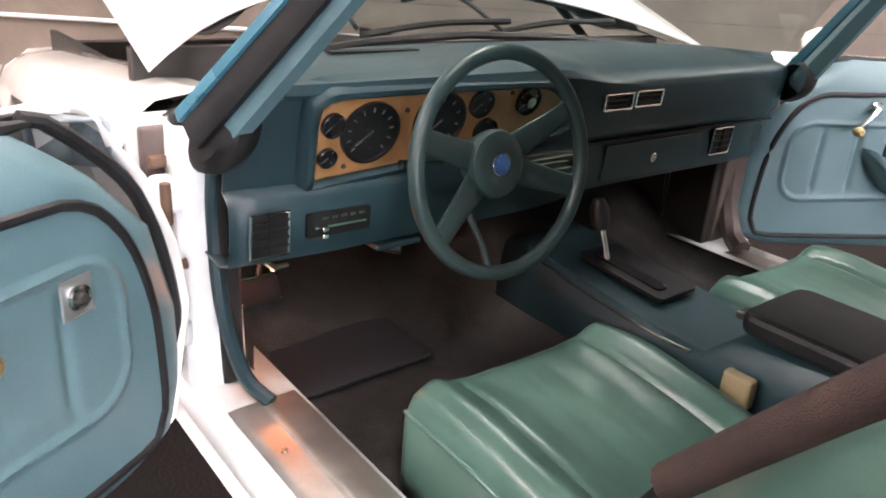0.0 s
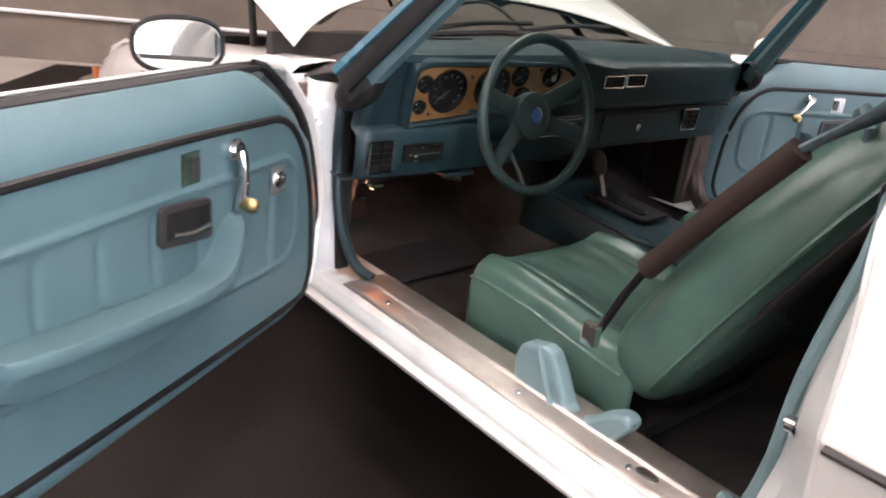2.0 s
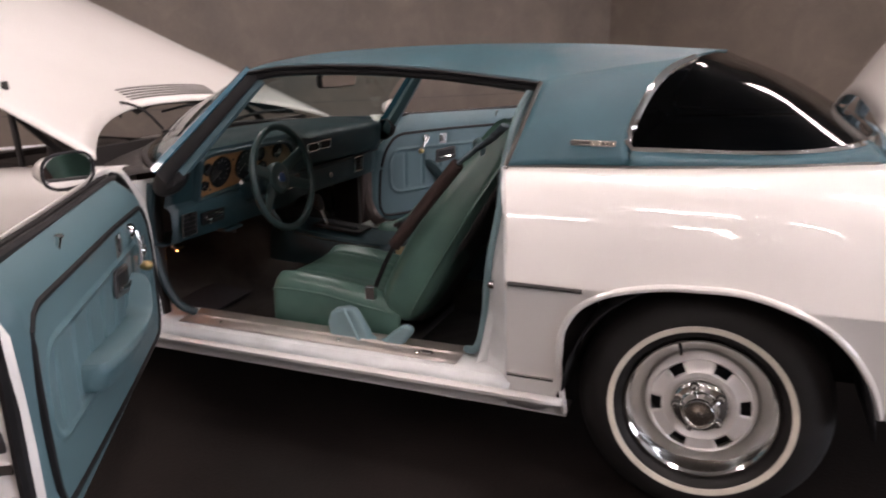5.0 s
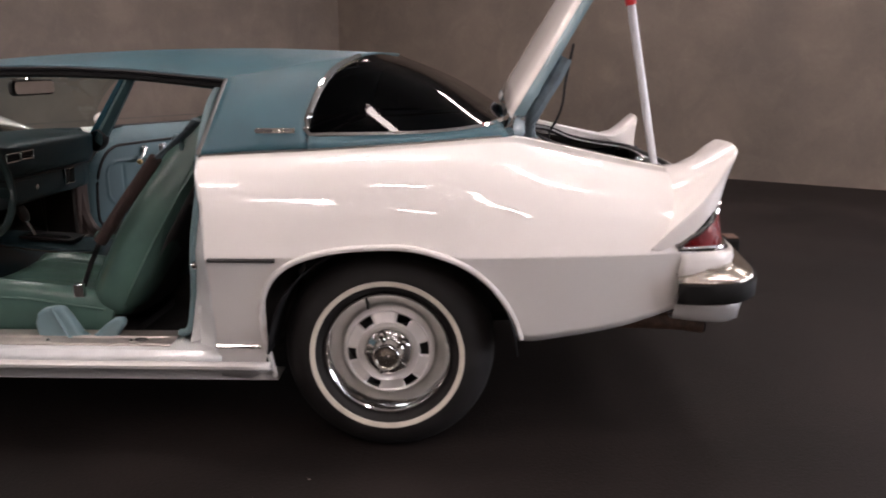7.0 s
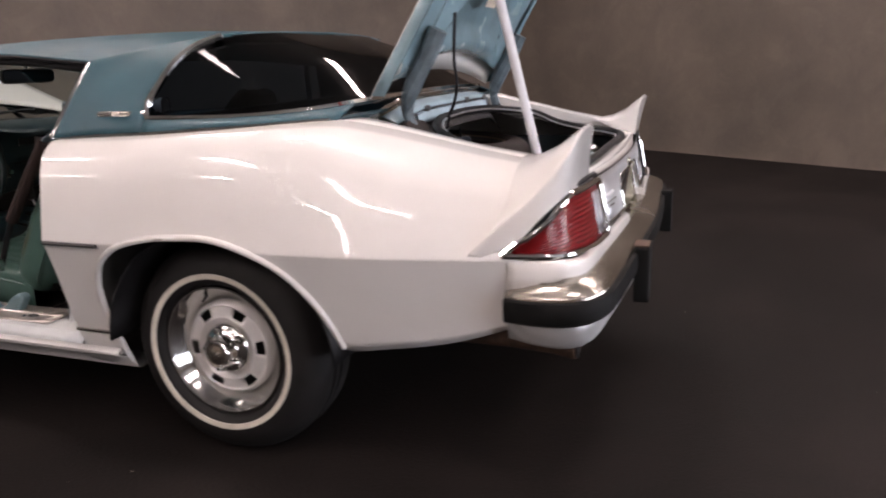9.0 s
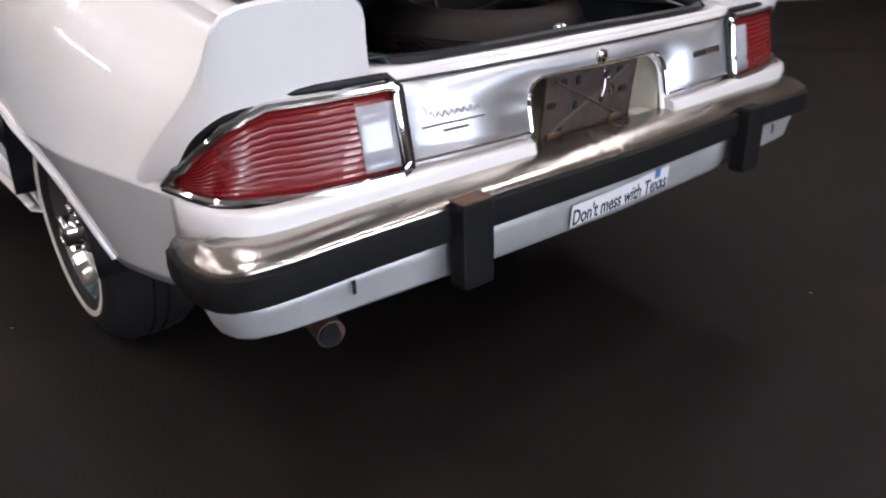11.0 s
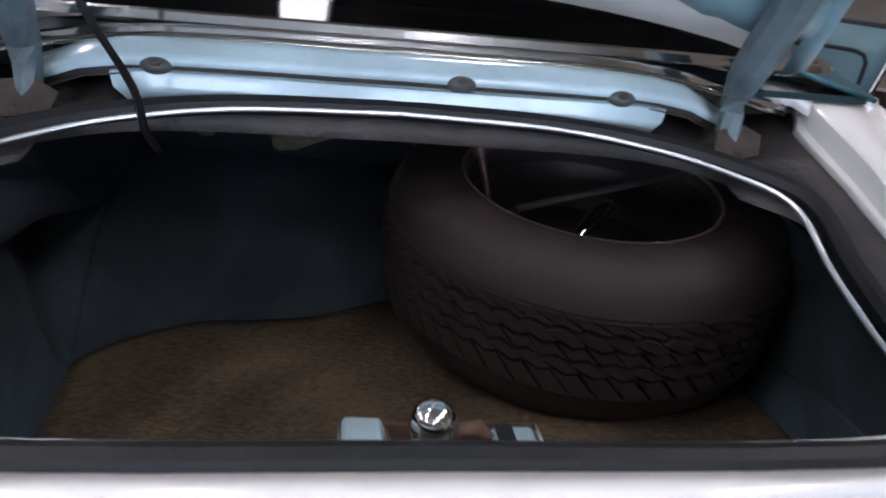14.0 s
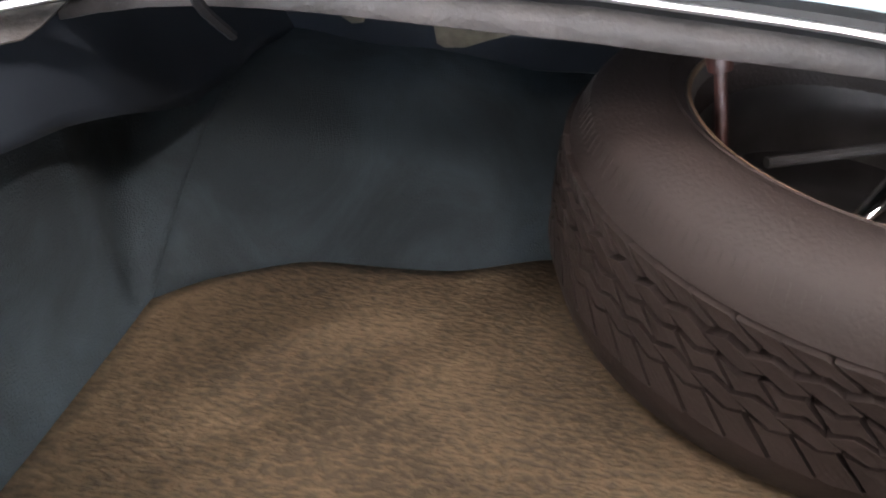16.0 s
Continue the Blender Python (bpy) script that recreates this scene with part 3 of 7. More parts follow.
plate_m = basis((1.015, 0, 0.692), (0, 1, 0), (0.12, 0, 0.99), (0.99, 0, -0.12))
plate = part("plate_bracket", prism(rounded(-0.150, 0.135, -0.083, 0.080, 0.010, 3), 0.006, plate_m), M_PLATE, car, "worn dark number plate bracket", smooth=False)
for a in (-1, 1):
    part("rib", tube([plate_m @ Vector((-0.125, -0.055 * a, 0.007)), plate_m @ Vector((0.105, 0.055 * a, 0.007))], 0.004, 6), M_PLATE, plate)
for y, z in ((-0.10, 0.05), (0.08, 0.05), (-0.10, -0.05), (0.08, -0.05)):
    part("hole", prism(rounded(y - 0.010, y + 0.010, z - 0.008, z + 0.008, 0.007, 4), 0.002, plate_m @ Matrix.Translation((0, 0, 0.0065))), M_BLACK, plate, smooth=False)
for y, z in ((-0.13, 0.005), (0.10, 0.005)):
    part("slot", prism(rounded(y - 0.013, y + 0.013, z - 0.007, z + 0.007, 0.006, 4), 0.002, plate_m @ Matrix.Translation((0, 0, 0.0065))), M_BLACK, plate, smooth=False)
for y, z in ((-0.118, -0.066), (0.082, -0.060)):
    part("rusty_tab", prism(rounded(y - 0.020, y + 0.020, z - 0.012, z + 0.012, 0.005, 3), 0.006, plate_m @ Matrix.Translation((0, 0, 0.006))), M_RUST, plate, smooth=False, bevel=0.002)
for y, z in ((-0.055, 0.048), (0.035, 0.046), (-0.055, -0.006), (0.030, -0.010), (0.060, 0.010)):
    part("slot", prism(rounded(y - 0.006, y + 0.006, z - 0.010, z + 0.010, 0.005, 3), 0.002, plate_m @ Matrix.Translation((0, 0, 0.0065))), M_BLACK, plate, smooth=False)
part("plate_edge", tube([plate_m @ Vector((x, y, 0.006)) for x, y in ((-0.150, -0.083), (-0.150, 0.080), (0.135, 0.080), (0.135, -0.083))], 0.003, 6), M_RUST, plate)
part("recess_block", box(0.985, 1.062, 0.150, 0.214, 0.604, 0.632), M_RECESS, recess, smooth=False, bevel=0.008)
part("rusty_hinge", tube([plate_m @ Vector((-0.12, -0.084, 0.006)), plate_m @ Vector((0.11, -0.084, 0.006))], 0.007, 8), M_RUST, plate, "rusty hinge bar")
# lock
lock_m = basis((tail_x(0, 0.78) + 0.013, 0, 0.780), (0, 1, 0), (0.2, 0, 0.98), (0.98, 0, -0.2))
lock = part("boot_lock", lathe([(0.016, 0), (0.016, 0.006), (0.011, 0.010), (0.0, 0.010)], lock_m, 20), M_DULLCHROME, car)
part("key_slot", box(-0.0015, 0.0015, -0.007, 0.007, 0.009, 0.012, m=lock_m), M_BLACK, lock, smooth=False)
ring_c = lock_m @ Vector((0.002, -0.016, 0.018))
part("key", prism([(-0.002, -0.010), (0.002, -0.010), (0.002, 0.002), (0.009, 0.006), (0.010, 0.016), (0.004, 0.021), (-0.004, 0.021), (-0.010, 0.016), (-0.009, 0.006), (-0.002, 0.002)], 0.0022, lock_m @ Matrix.Translation((0, 0, 0.010)) @ Matrix.Rotation(radians(-78), 4, "X")), M_BRASS, lock, "worn key in the lock", smooth=False)
part("key_ring", tube([ring_c + Vector((0.004, 0.011 * math.cos(a), -0.012 + 0.014 * math.sin(a))) for a in np.linspace(0, math.tau, 25)[:-1]], 0.0009, 5, closed=True), M_CHROME, lock)
for dy, dz, lean in ((0.004, -0.024, 0.012), (-0.005, -0.025, -0.010)):
    part("hanging_key", tube([ring_c + Vector((0.004, dy, dz)), ring_c + Vector((0.006, dy + lean * 0.5, dz - 0.018)), ring_c + Vector((0.005, dy + lean, dz - 0.034))], [0.0016, 0.0035, 0.0016], 6, squash=0.5), M_DULLCHROME, lock)
# badges
def bar_badge(parent, m, w, h):
    b = part("badge", prism(rounded(-w / 2, w / 2, -h / 2, h / 2, 0.002, 2), 0.003, m), M_CHROME, parent, "small chrome name badge", smooth=False)
    part("badge_field", prism(rounded(-w / 2 + 0.002, w / 2 - 0.002, -h / 2 + 0.002, h / 2 - 0.002, 0.001, 2), 0.0042, m), M_DULLCHROME, b, smooth=False)
    for k, (x, bw) in enumerate(((-0.30, 0.46), (0.22, 0.05), (0.31, 0.05), (0.40, 0.05))):
        part("bar", box((x - bw / 2) * w, (x + bw / 2) * w, -h * 0.25, h * 0.25, 0.0042, 0.0052, m=m), M_DARK, b, smooth=False)


tm = basis((tail_x(0.4, 0.737) + 0.015, 0.399, 0.737), (-0.06, 1, 0), (-0.2, 0, 0.98), (0.98, 0.06, 0.2))
bar_badge(finish, tm, 0.12, 0.015)
# dealer script, as plain strokes
sm = basis((tail_x(-0.4, 0.735) + 0.014, -0.405, 0.738), (0.06, 1, 0), (-0.2, 0, 0.98), (0.98, -0.06, 0.2))
script = part("script_badge", tube([sm @ Vector((-0.062 + 0.124 * k / 60, 0.010 * math.sin(k * 0.9) * 0.55 + (0.014 * math.exp(-(k / 6) ** 2)), 0.003)) for k in range(61)], 0.0018, 6), M_ALU, finish, "chrome dealer script badge")
part("underline", tube([sm @ Vector((-0.070, -0.018, 0.003)), sm @ Vector((0.070, -0.018, 0.003))], 0.0022, 6), M_CHROME, script)
part("underline", tube([sm @ Vector((-0.025, -0.030, 0.003)), sm @ Vector((0.03, -0.030, 0.003))], 0.0030, 6), M_CHROME, script)

# boot lip
LIP = [(0.930, -0.525, 0.834), (0.970, -0.475, 0.821), (0.983, -0.30, 0.820), (0.986, 0, 0.822)]
lip_a, lip_b = both(curve(LIP, 14)), both(curve([(tail_x(-0.60, 0.815), -0.60, 0.815), (tail_x(-0.45, 0.815), -0.45, 0.815), (tail_x(-0.2, 0.815), -0.2, 0.815), (tail_x(0, 0.815), 0, 0.815)], 14))
lip_m = [(a + b) / 2 + Vector((0.004, 0, 0.004)) for a, b in zip(lip_a, lip_b)]
part("boot_lip", grid([lip_a, lip_m, lip_b]), M_WHITE, car, solid=0.004)
# gutter and seal round the boot opening
SEAL = [(0.974, 0, 0.839), (0.972, -0.30, 0.837), (0.958, -0.468, 0.840), (0.910, -0.514, 0.852), (0.80, -0.525, 0.880), (0.70, -0.530, 0.915), (0.635, -0.528, 0.952), (0.598, -0.512, 0.971), (0.560, -0.468, 0.985), (0.512, -0.37, 1.004), (0.478, -0.22, 1.019), (0.470, 0, 1.025)]
BOOT = Matrix.Translation((0.126, 0, -0.102)) @ Matrix.Rotation(radians(-6.88), 4, "Y") @ Matrix.Scale(0.976, 4)
seal_run = [BOOT @ p for p in curve(SEAL, 70)]
seal_all = seal_run + [Vector((p.x, -p.y, p.z)) for p in seal_run[-2:0:-1]]
part("boot_seal", tube(seal_all, 0.0135, 8, closed=True), M_BLACK, car, "black rubber boot seal")
rim_in = [p + (Vector((0.70, 0, p.z - 0.01)) - p) * 0.06 for p in seal_all]
part("boot_flange", tube(rim_in, 0.0035, 6, closed=True), M_ALU, car)
# deck sides: a flat white strip, then a dark gutter down to the seal
for s in (-1, 1):
    xs = np.linspace(0.27, 0.925, 32)
    strip, drain = [], []
    for x in xs:
        yb, zb = belt(x)
        yi = float(np.interp(x, (0.27, 0.33, 0.40, 0.55, 0.70, 0.80, 0.925), (0.69, 0.632, 0.612, 0.614, 0.602, 0.590, 0.572)))
        ys = min((abs(q.y) for q in seal_run if abs(q.x - x) < 0.03 and abs(q.y) > 0.40), default=0.45)
        zs = float(np.interp(x, (0.45, 0.60, 0.80, 0.95), (0.920, 0.915, 0.853, 0.815)))
        led = float(np.interp(x, (0.36, 0.40, 0.58, 0.68), (0.004, 0.014, 0.010, 0.003)))
        wall = float(np.interp(x, (0.30, 0.40, 0.70, 0.90), (0.012, 0.034, 0.030, 0.016)))
        strip.append([Vector((x, s * abs(yb), zb - 0.001)), Vector((x, s * (yi + 0.004), zb + 0.001)), Vector((x, s * yi, zb - 0.002)), Vector((x, s * (yi - 0.006), zb - wall)), Vector((x, s * (yi - 0.006 - led), zb - wall - 0.001)), Vector((x, s * (yi - 0.009 - led), zb - wall - 0.008))])
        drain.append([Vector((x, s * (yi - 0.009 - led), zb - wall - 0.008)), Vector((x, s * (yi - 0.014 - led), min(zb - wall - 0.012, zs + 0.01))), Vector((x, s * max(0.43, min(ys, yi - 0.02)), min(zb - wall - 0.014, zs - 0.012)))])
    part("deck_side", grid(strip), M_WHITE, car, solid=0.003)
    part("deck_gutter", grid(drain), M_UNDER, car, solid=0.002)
    part("deck_corner", grid([[Vector((0.318, s * 0.555, 0.992)), Vector((0.316, s * 0.60, 0.986)), Vector((0.318, s * 0.64, 0.979))], [Vector((0.345, s * 0.552, 0.982)), Vector((0.360, s * 0.60, 0.976)), Vector((0.385, s * 0.622, 0.973))], [Vector((0.347, s * 0.553, 0.970)), Vector((0.362, s * 0.598, 0.962)), Vector((0.388, s * 0.612, 0.955))]]), M_WHITE, car, solid=0.003)
# panel between rear window and boot
def valance(prof, drop, y1):
    """A strip from side to side, from its section (x, z) at the middle."""
    return [both(curve([(x - 0.050, -y1, z - drop), (x - 0.010, -0.35, z - 0.14 * drop), (x, 0, z)], 12)) for x, z in prof]


CB = valance([(0.408, 1.096)], 0.055, 0.60)[0]
part("window_valance", grid(valance([(0.402, 1.100), (0.422, 1.099), (0.428, 1.093)], 0.055, 0.60)), M_DULLCHROME, car, "dull metal strip under the rear window", solid=0.002)
part("valance_top", grid(valance([(0.426, 1.094), (0.434, 1.094), (0.446, 1.089), (0.450, 1.086), (0.466, 1.078), (0.471, 1.072), (0.472, 1.063)], 0.040, 0.475)), M_BLUEPAINT, car, "glossy pale blue panel below the rear window", solid=0.002)
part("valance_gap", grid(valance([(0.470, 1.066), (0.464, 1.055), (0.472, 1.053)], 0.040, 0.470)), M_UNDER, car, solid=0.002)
part("valance_front", grid([valance([p], 0.020, w)[0] for p, w in (((0.467, 1.056), 0.335), ((0.472, 1.052), 0.335), ((0.474, 1.036), 0.318), ((0.472, 1.018), 0.290))]), M_BLUEPAINT, car, "pale blue gutter strip", solid=0.002)
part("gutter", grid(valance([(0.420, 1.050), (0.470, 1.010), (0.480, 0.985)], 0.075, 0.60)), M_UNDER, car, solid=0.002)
part("rear_window_lower_trim", tube([p + Vector((0.002, 0, 0.007)) for p in CB], 0.009, 8), M_CHROME, car)
for y in (-0.312, 0.076, 0.300):
    m = basis((0.472 - 0.05 * y * y, y, 1.066 - 0.05 * y * y), (0, 1, 0), (-0.45, 0, 0.89), (0.89, 0, 0.45)) @ Matrix.Diagonal((1.35, 0.75, 1, 1))
    st = part("bump_stop", lathe([(0.015, -0.014), (0.015, -0.002), (0.011, 0.004), (0.006, 0.006), (0, 0.006)], m, 18), M_STOP, car)
    part("bump_rubber", lathe([(0.006, 0.005), (0.005, 0.009), (0.002, 0.010), (0, 0.010)], m, 14), M_UNDER, st)
for s, w in ((-1, 0.05), (1, 0.045)):
    part("rust_patch", prism([(-w, -0.02), (-0.3 * w, -0.028), (0.8 * w, -0.018), (w, 0.012), (0.2 * w, 0.03), (-0.7 * w, 0.018)], 0.003, basis((0.485, s * 0.47, 1.012), (-0.3 * s, 1, 0), (-0.6, 0, 0.8), (0.8, 0, 0.6))), M_GRIME, car, smooth=False)

# boot interior
def carpet_end(y):
    """Where the tan carpet meets the lining over the axle."""
    return soft(y, (-0.62, -0.467, -0.44, -0.31, -0.11, 0.01, 0.20, 0.62), (0.42, 0.405, 0.345, 0.245, 0.212, 0.140, 0.085, 0.05), 0.025)


def carpet_half(x):
    return float(np.interp(x, (0.14, 0.405, 0.66, 0.97), (0.470, 0.467, 0.443, 0.420)))


def side_start(x):
    return float(np.interp(x, (0.0, 0.20, 0.33, 0.42, 0.66, 0.97), (0.580, 0.565, 0.510, 0.467, 0.443, 0.420)))


def boot_z(x, y):
    k = max(0, min(1, (carpet_end(y) - x) / 0.36))
    up = 0.228 * (1 - (1 - k) ** 1.8)
    q = max(0, min(1, (abs(y) - (side_start(x) if y < 0 else 0.60)) / 0.09))
    side = 0.26 * q * q * (3 - 2 * q)
    fold = 0.010 * noise.noise(Vector((x * 7, y * 7, 2.0))) * min(1, (k + q) * 3)
    return 0.597 + 0.006 * noise.noise(Vector((x * 4, y * 4, 0))) + math.hypot(up, side) + fold


def boot_run(v, xs):
    ys = [v * (carpet_half(x) if v < 0 else 0.60) for x in xs]
    return [Vector((x, y, boot_z(x, y))) for x, y in zip(xs, ys)]


tan, hump = [], []
for v in np.linspace(-1, 1, 41):
    xe = carpet_end(v * (0.467 if v < 0 else 0.60))
    tan.append(boot_run(v, np.linspace(0.968, xe, 26)))
    hump.append(boot_run(v, np.linspace(xe, -0.30, 26)))
part("boot_floor", grid(tan), M_TAN, car, "worn tan boot carpet", solid=0.003)
part("boot_hump", grid(hump), M_BLUECARPET, car, "dark blue-grey lining over the axle", solid=0.003)
for s in (-1, 1):
    rows = []
    for x in np.linspace(0.968, -0.30, 100):
        y0 = carpet_half(x) if s < 0 else 0.60
        rows.append([Vector((x, s * y, boot_z(x, s * y))) for y in np.linspace(y0, 0.63, 20)])
    part("boot_side_lining", grid(rows), M_BLUECARPET, car, solid=0.003)
for x0, x1, y0, y1, z0, z1 in ((0.966, 0.976, -0.62, -0.24, 0.54, 0.765), (0.966, 0.976, 0.24, 0.62, 0.54, 0.765), (0.966, 0.976, -0.24, 0.24, 0.750, 0.765), (0.915, 0.925, -0.24, 0.24, 0.54, 0.735), (-0.25, 0.93, -0.66, -0.615, 0.50, 0.80), (-0.25, 0.93, 0.615, 0.66, 0.50, 0.80)):
    part("boot_side", box(x0, x1, y0, y1, z0, z1), M_BLUECARPET, car, smooth=False)
part("bulkhead", box(-0.29, -0.26, -0.64, 0.64, 0.40, 0.965), M_DARK, car, smooth=False)
part("parcel_shelf", grid([[Vector((x, y, z)) for y in np.linspace(-0.70, 0.70, 5)] for x, z in ((-0.33, 0.945), (0.0, 0.950), (0.30, 0.965), (0.385, 0.985))]), M_DASH, car, solid=0.01)
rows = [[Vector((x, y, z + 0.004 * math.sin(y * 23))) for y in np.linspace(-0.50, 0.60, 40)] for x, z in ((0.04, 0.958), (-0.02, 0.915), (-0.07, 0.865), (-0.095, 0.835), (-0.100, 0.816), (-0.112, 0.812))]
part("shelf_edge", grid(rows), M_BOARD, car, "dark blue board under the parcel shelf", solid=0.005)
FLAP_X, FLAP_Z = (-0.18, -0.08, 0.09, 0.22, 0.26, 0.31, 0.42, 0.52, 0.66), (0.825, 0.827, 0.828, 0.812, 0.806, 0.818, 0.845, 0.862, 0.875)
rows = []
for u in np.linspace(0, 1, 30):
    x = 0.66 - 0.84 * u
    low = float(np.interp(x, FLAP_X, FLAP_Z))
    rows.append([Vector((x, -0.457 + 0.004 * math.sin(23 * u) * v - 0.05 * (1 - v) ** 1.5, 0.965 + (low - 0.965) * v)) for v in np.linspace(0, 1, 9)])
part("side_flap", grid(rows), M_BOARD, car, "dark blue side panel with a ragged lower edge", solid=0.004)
part("flap_screw", lathe([(0.010, 0), (0.009, 0.006), (0.0, 0.008)], basis((-0.150, -0.484, 0.812), (0, 1, 0), (-0.5, 0, 0.87), (0.87, 0, 0.5)), 10), M_STOP, car)
patch_m = basis((-0.078, -0.211, 0.842), (0, 1, 0), (0.58, 0, 0.81), (0.81, 0, -0.58))
part("torn_patch", prism([(0.0, 0.0), (0.012, -0.008), (0.045, -0.002), (0.085, 0.022), (0.120, 0.040), (0.132, 0.070), (0.128, 0.110), (0.0, 0.110), (-0.004, 0.050)], 0.004, patch_m), surface("bare_board", (0.17, 0.145, 0.11), 0.9, vary=0.3, scale=40), car, smooth=False)
part("torn_patch", prism([(-0.150, 0.035), (-0.135, 0.022), (-0.115, 0.028), (-0.108, 0.055), (-0.115, 0.095), (-0.155, 0.095)], 0.004, patch_m), bpy.data.materials["bare_board"], car, smooth=False)
# latch
latch = part("boot_latch", prism([(-0.070, 0.790), (-0.071, 0.828), (-0.068, 0.832), (-0.038, 0.831), (-0.034, 0.822), (-0.026, 0.808), (-0.018, 0.790)], 0.044, basis((0.904, 0, 0), (0, 1, 0), (0, 0, 1), (1, 0, 0))), M_LATCH, car, "blue painted boot latch with bright striker", bevel=0.003, smooth=False)
part("latch_plate", prism([(0.050, 0.790), (0.056, 0.812), (0.064, 0.823), (0.098, 0.823), (0.101, 0.818), (0.101, 0.790)], 0.042, basis((0.904, 0, 0), (0, 1, 0), (0, 0, 1), (1, 0, 0))), M_LATCH, latch, bevel=0.003, smooth=False)
for y in (-0.073, 0.102):
    part("latch_flange", box(0.902, 0.950, y - 0.0015, y + 0.0015, 0.790, 0.824), M_CHROME, latch, smooth=False)
bm = box(0.902, 0.944, -0.030, 0.060, 0.785, 0.796)
box(0.902, 0.906, -0.034, 0.056, 0.796, 0.826, bm)
box(0.906, 0.940, -0.034, -0.030, 0.796, 0.822, bm)
part("latch_cage", bm, M_RUST, latch, bevel=0.002, smooth=False)
part("slot_cut", box(0.9025, 0.935, 0.064, 0.080, 0.8232, 0.8242), M_BLACK, latch, smooth=False)
part("striker_loop", lathe([(0.019, -0.050), (0.019, -0.012), (0.0205, -0.004), (0.019, 0.008), (0.0145, 0.016), (0.007, 0.020), (0.0, 0.021)], Matrix.Translation((0.920, 0.006, 0.836)) @ Matrix.Rotation(radians(8), 4, "Y"), 28), M_CHROME, latch, "shiny rounded striker")
part("striker_lip", tube([Vector((0.934 + 0.006 * math.cos(a), 0.014 + 0.010 * math.sin(a), 0.838 + 0.008 * math.cos(a))) for a in np.linspace(0, math.tau, 21)[:-1]], 0.002, 6, closed=True), M_DULLCHROME, latch)
part("hook", tube([(0.922, 0.020, 0.815), (0.921, 0.032, 0.829), (0.922, 0.046, 0.832), (0.924, 0.058, 0.824)], [0.005, 0.007, 0.008, 0.004], 10), M_RUST, latch)
part("spring_arm", tube([(0.934, 0.022, 0.812), (0.935, 0.040, 0.808), (0.934, 0.054, 0.820)], 0.0035, 8), M_DULLCHROME, latch)
for y in (-0.022, 0.042):
    part("bolt", lathe([(0.006, -0.012), (0.006, 0.002), (0.009, 0.003), (0.009, 0.008), (0.0, 0.010)], Matrix.Translation((0.928, y, 0.806)), 6), M_CHROME, latch)

# boot lid, raised
HX, HZ = 0.385, 1.055
lean = radians(59)
UP, OUT = Vector((math.cos(lean), 0, math.sin(lean))), Vector((-math.sin(lean), 0, math.cos(lean)))


def lid_at(l, y, h):
    return Vector((HX, y, HZ)) + UP * l + OUT * h


lid = empty("boot_lid", (HX, 0, HZ))
lid.parent = car
L0 = Matrix.Translation((-HX, 0, -HZ))
outer, under = [], []
for l in np.linspace(0, 0.60, 12):
    hw = 0.565 - 0.03 * (l / 0.6)
    start = 0.06 if l == 0 else 0
    outer.append([L0 @ lid_at(l + 0.055 * (1 - (y / hw) ** 2) * (1 if l < 0.3 else 0.4) - 0.03, y, 0.035 * (1 - (y / hw) ** 2) - (0.014 * max(0, abs(y) / hw - 0.86) / 0.14)) for y in np.linspace(-hw, hw, 21)])
part("lid_skin", grid(outer), M_WHITE, lid, solid=0.004)
for s in (-1, 1):
    part("lid_edge", grid([[L0 @ lid_at(l - 0.02, s * (0.565 - 0.03 * l / 0.6), -0.014), L0 @ lid_at(l - 0.02 + 0.03 * (0.6 - l), s * (0.560 - 0.03 * l / 0.6), -0.040 - 0.01 * (0.6 - l)), L0 @ lid_at(l - 0.02, s * (0.535 - 0.03 * l / 0.6), -0.038)] for l in np.linspace(0, 0.60, 8)]), M_SHADEDBLUE, lid, solid=0.004)
rows = []
for l in np.linspace(0.0, 0.575, 26):
    row = []
    for y in np.linspace(-0.535, 0.535, 41):
        h = -0.022 + 0.024 * (1 - (y / 0.535) ** 2)
        rib = max(math.exp(-((abs(y) - 0.44) / 0.05) ** 2), math.exp(-((l - 0.05) / 0.045) ** 2), math.exp(-((l - 0.53) / 0.05) ** 2), math.exp(-((abs(y) - 0.38 + l * 0.62) / 0.045) ** 2))
        row.append(L0 @ lid_at(l + (0.085 * (1 - (y / 0.535) ** 2) + 0.03) * (1 - l / 0.575), y, h - 0.030 * rib))
    rows.append(row)
part("lid_frame", grid(rows), M_SHADEDBLUE, lid, "pale blue pressed inner frame of the boot lid, darkened for shade", solid=0.003)
part("sticker", prism(rounded(-0.055, 0.055, -0.10, 0.10, 0.004, 2), 0.002, L0 @ basis(lid_at(0.40, -0.02, -0.045), (0, 1, 0), UP, -OUT)), surface("aged_label", (0.60, 0.52, 0.42), 0.7, vary=0.2, scale=30), lid, smooth=False)
for s in (-1, 1):
    bm = tube(curve([Vector((0.475, s * 0.462, 1.005)), Vector((0.462, s * 0.465, 1.045)), Vector((0.468, s * 0.468, 1.09)), Vector((0.505, s * 0.472, 1.15)), Vector((0.56, s * 0.474, 1.22)), Vector((0.60, s * 0.475, 1.28))], 14), [0.016, 0.017, 0.018, 0.020, 0.024, 0.027] + [0.028] * 8, 8)
    part("lid_hinge", bm, M_HINGE, car, "pale blue boot lid hinge arm")
    part("hinge_foot", box(0.445, 0.50, s * 0.46 - 0.022, s * 0.46 + 0.022, 0.985, 1.006), M_GRIME, car, smooth=False, bevel=0.008)
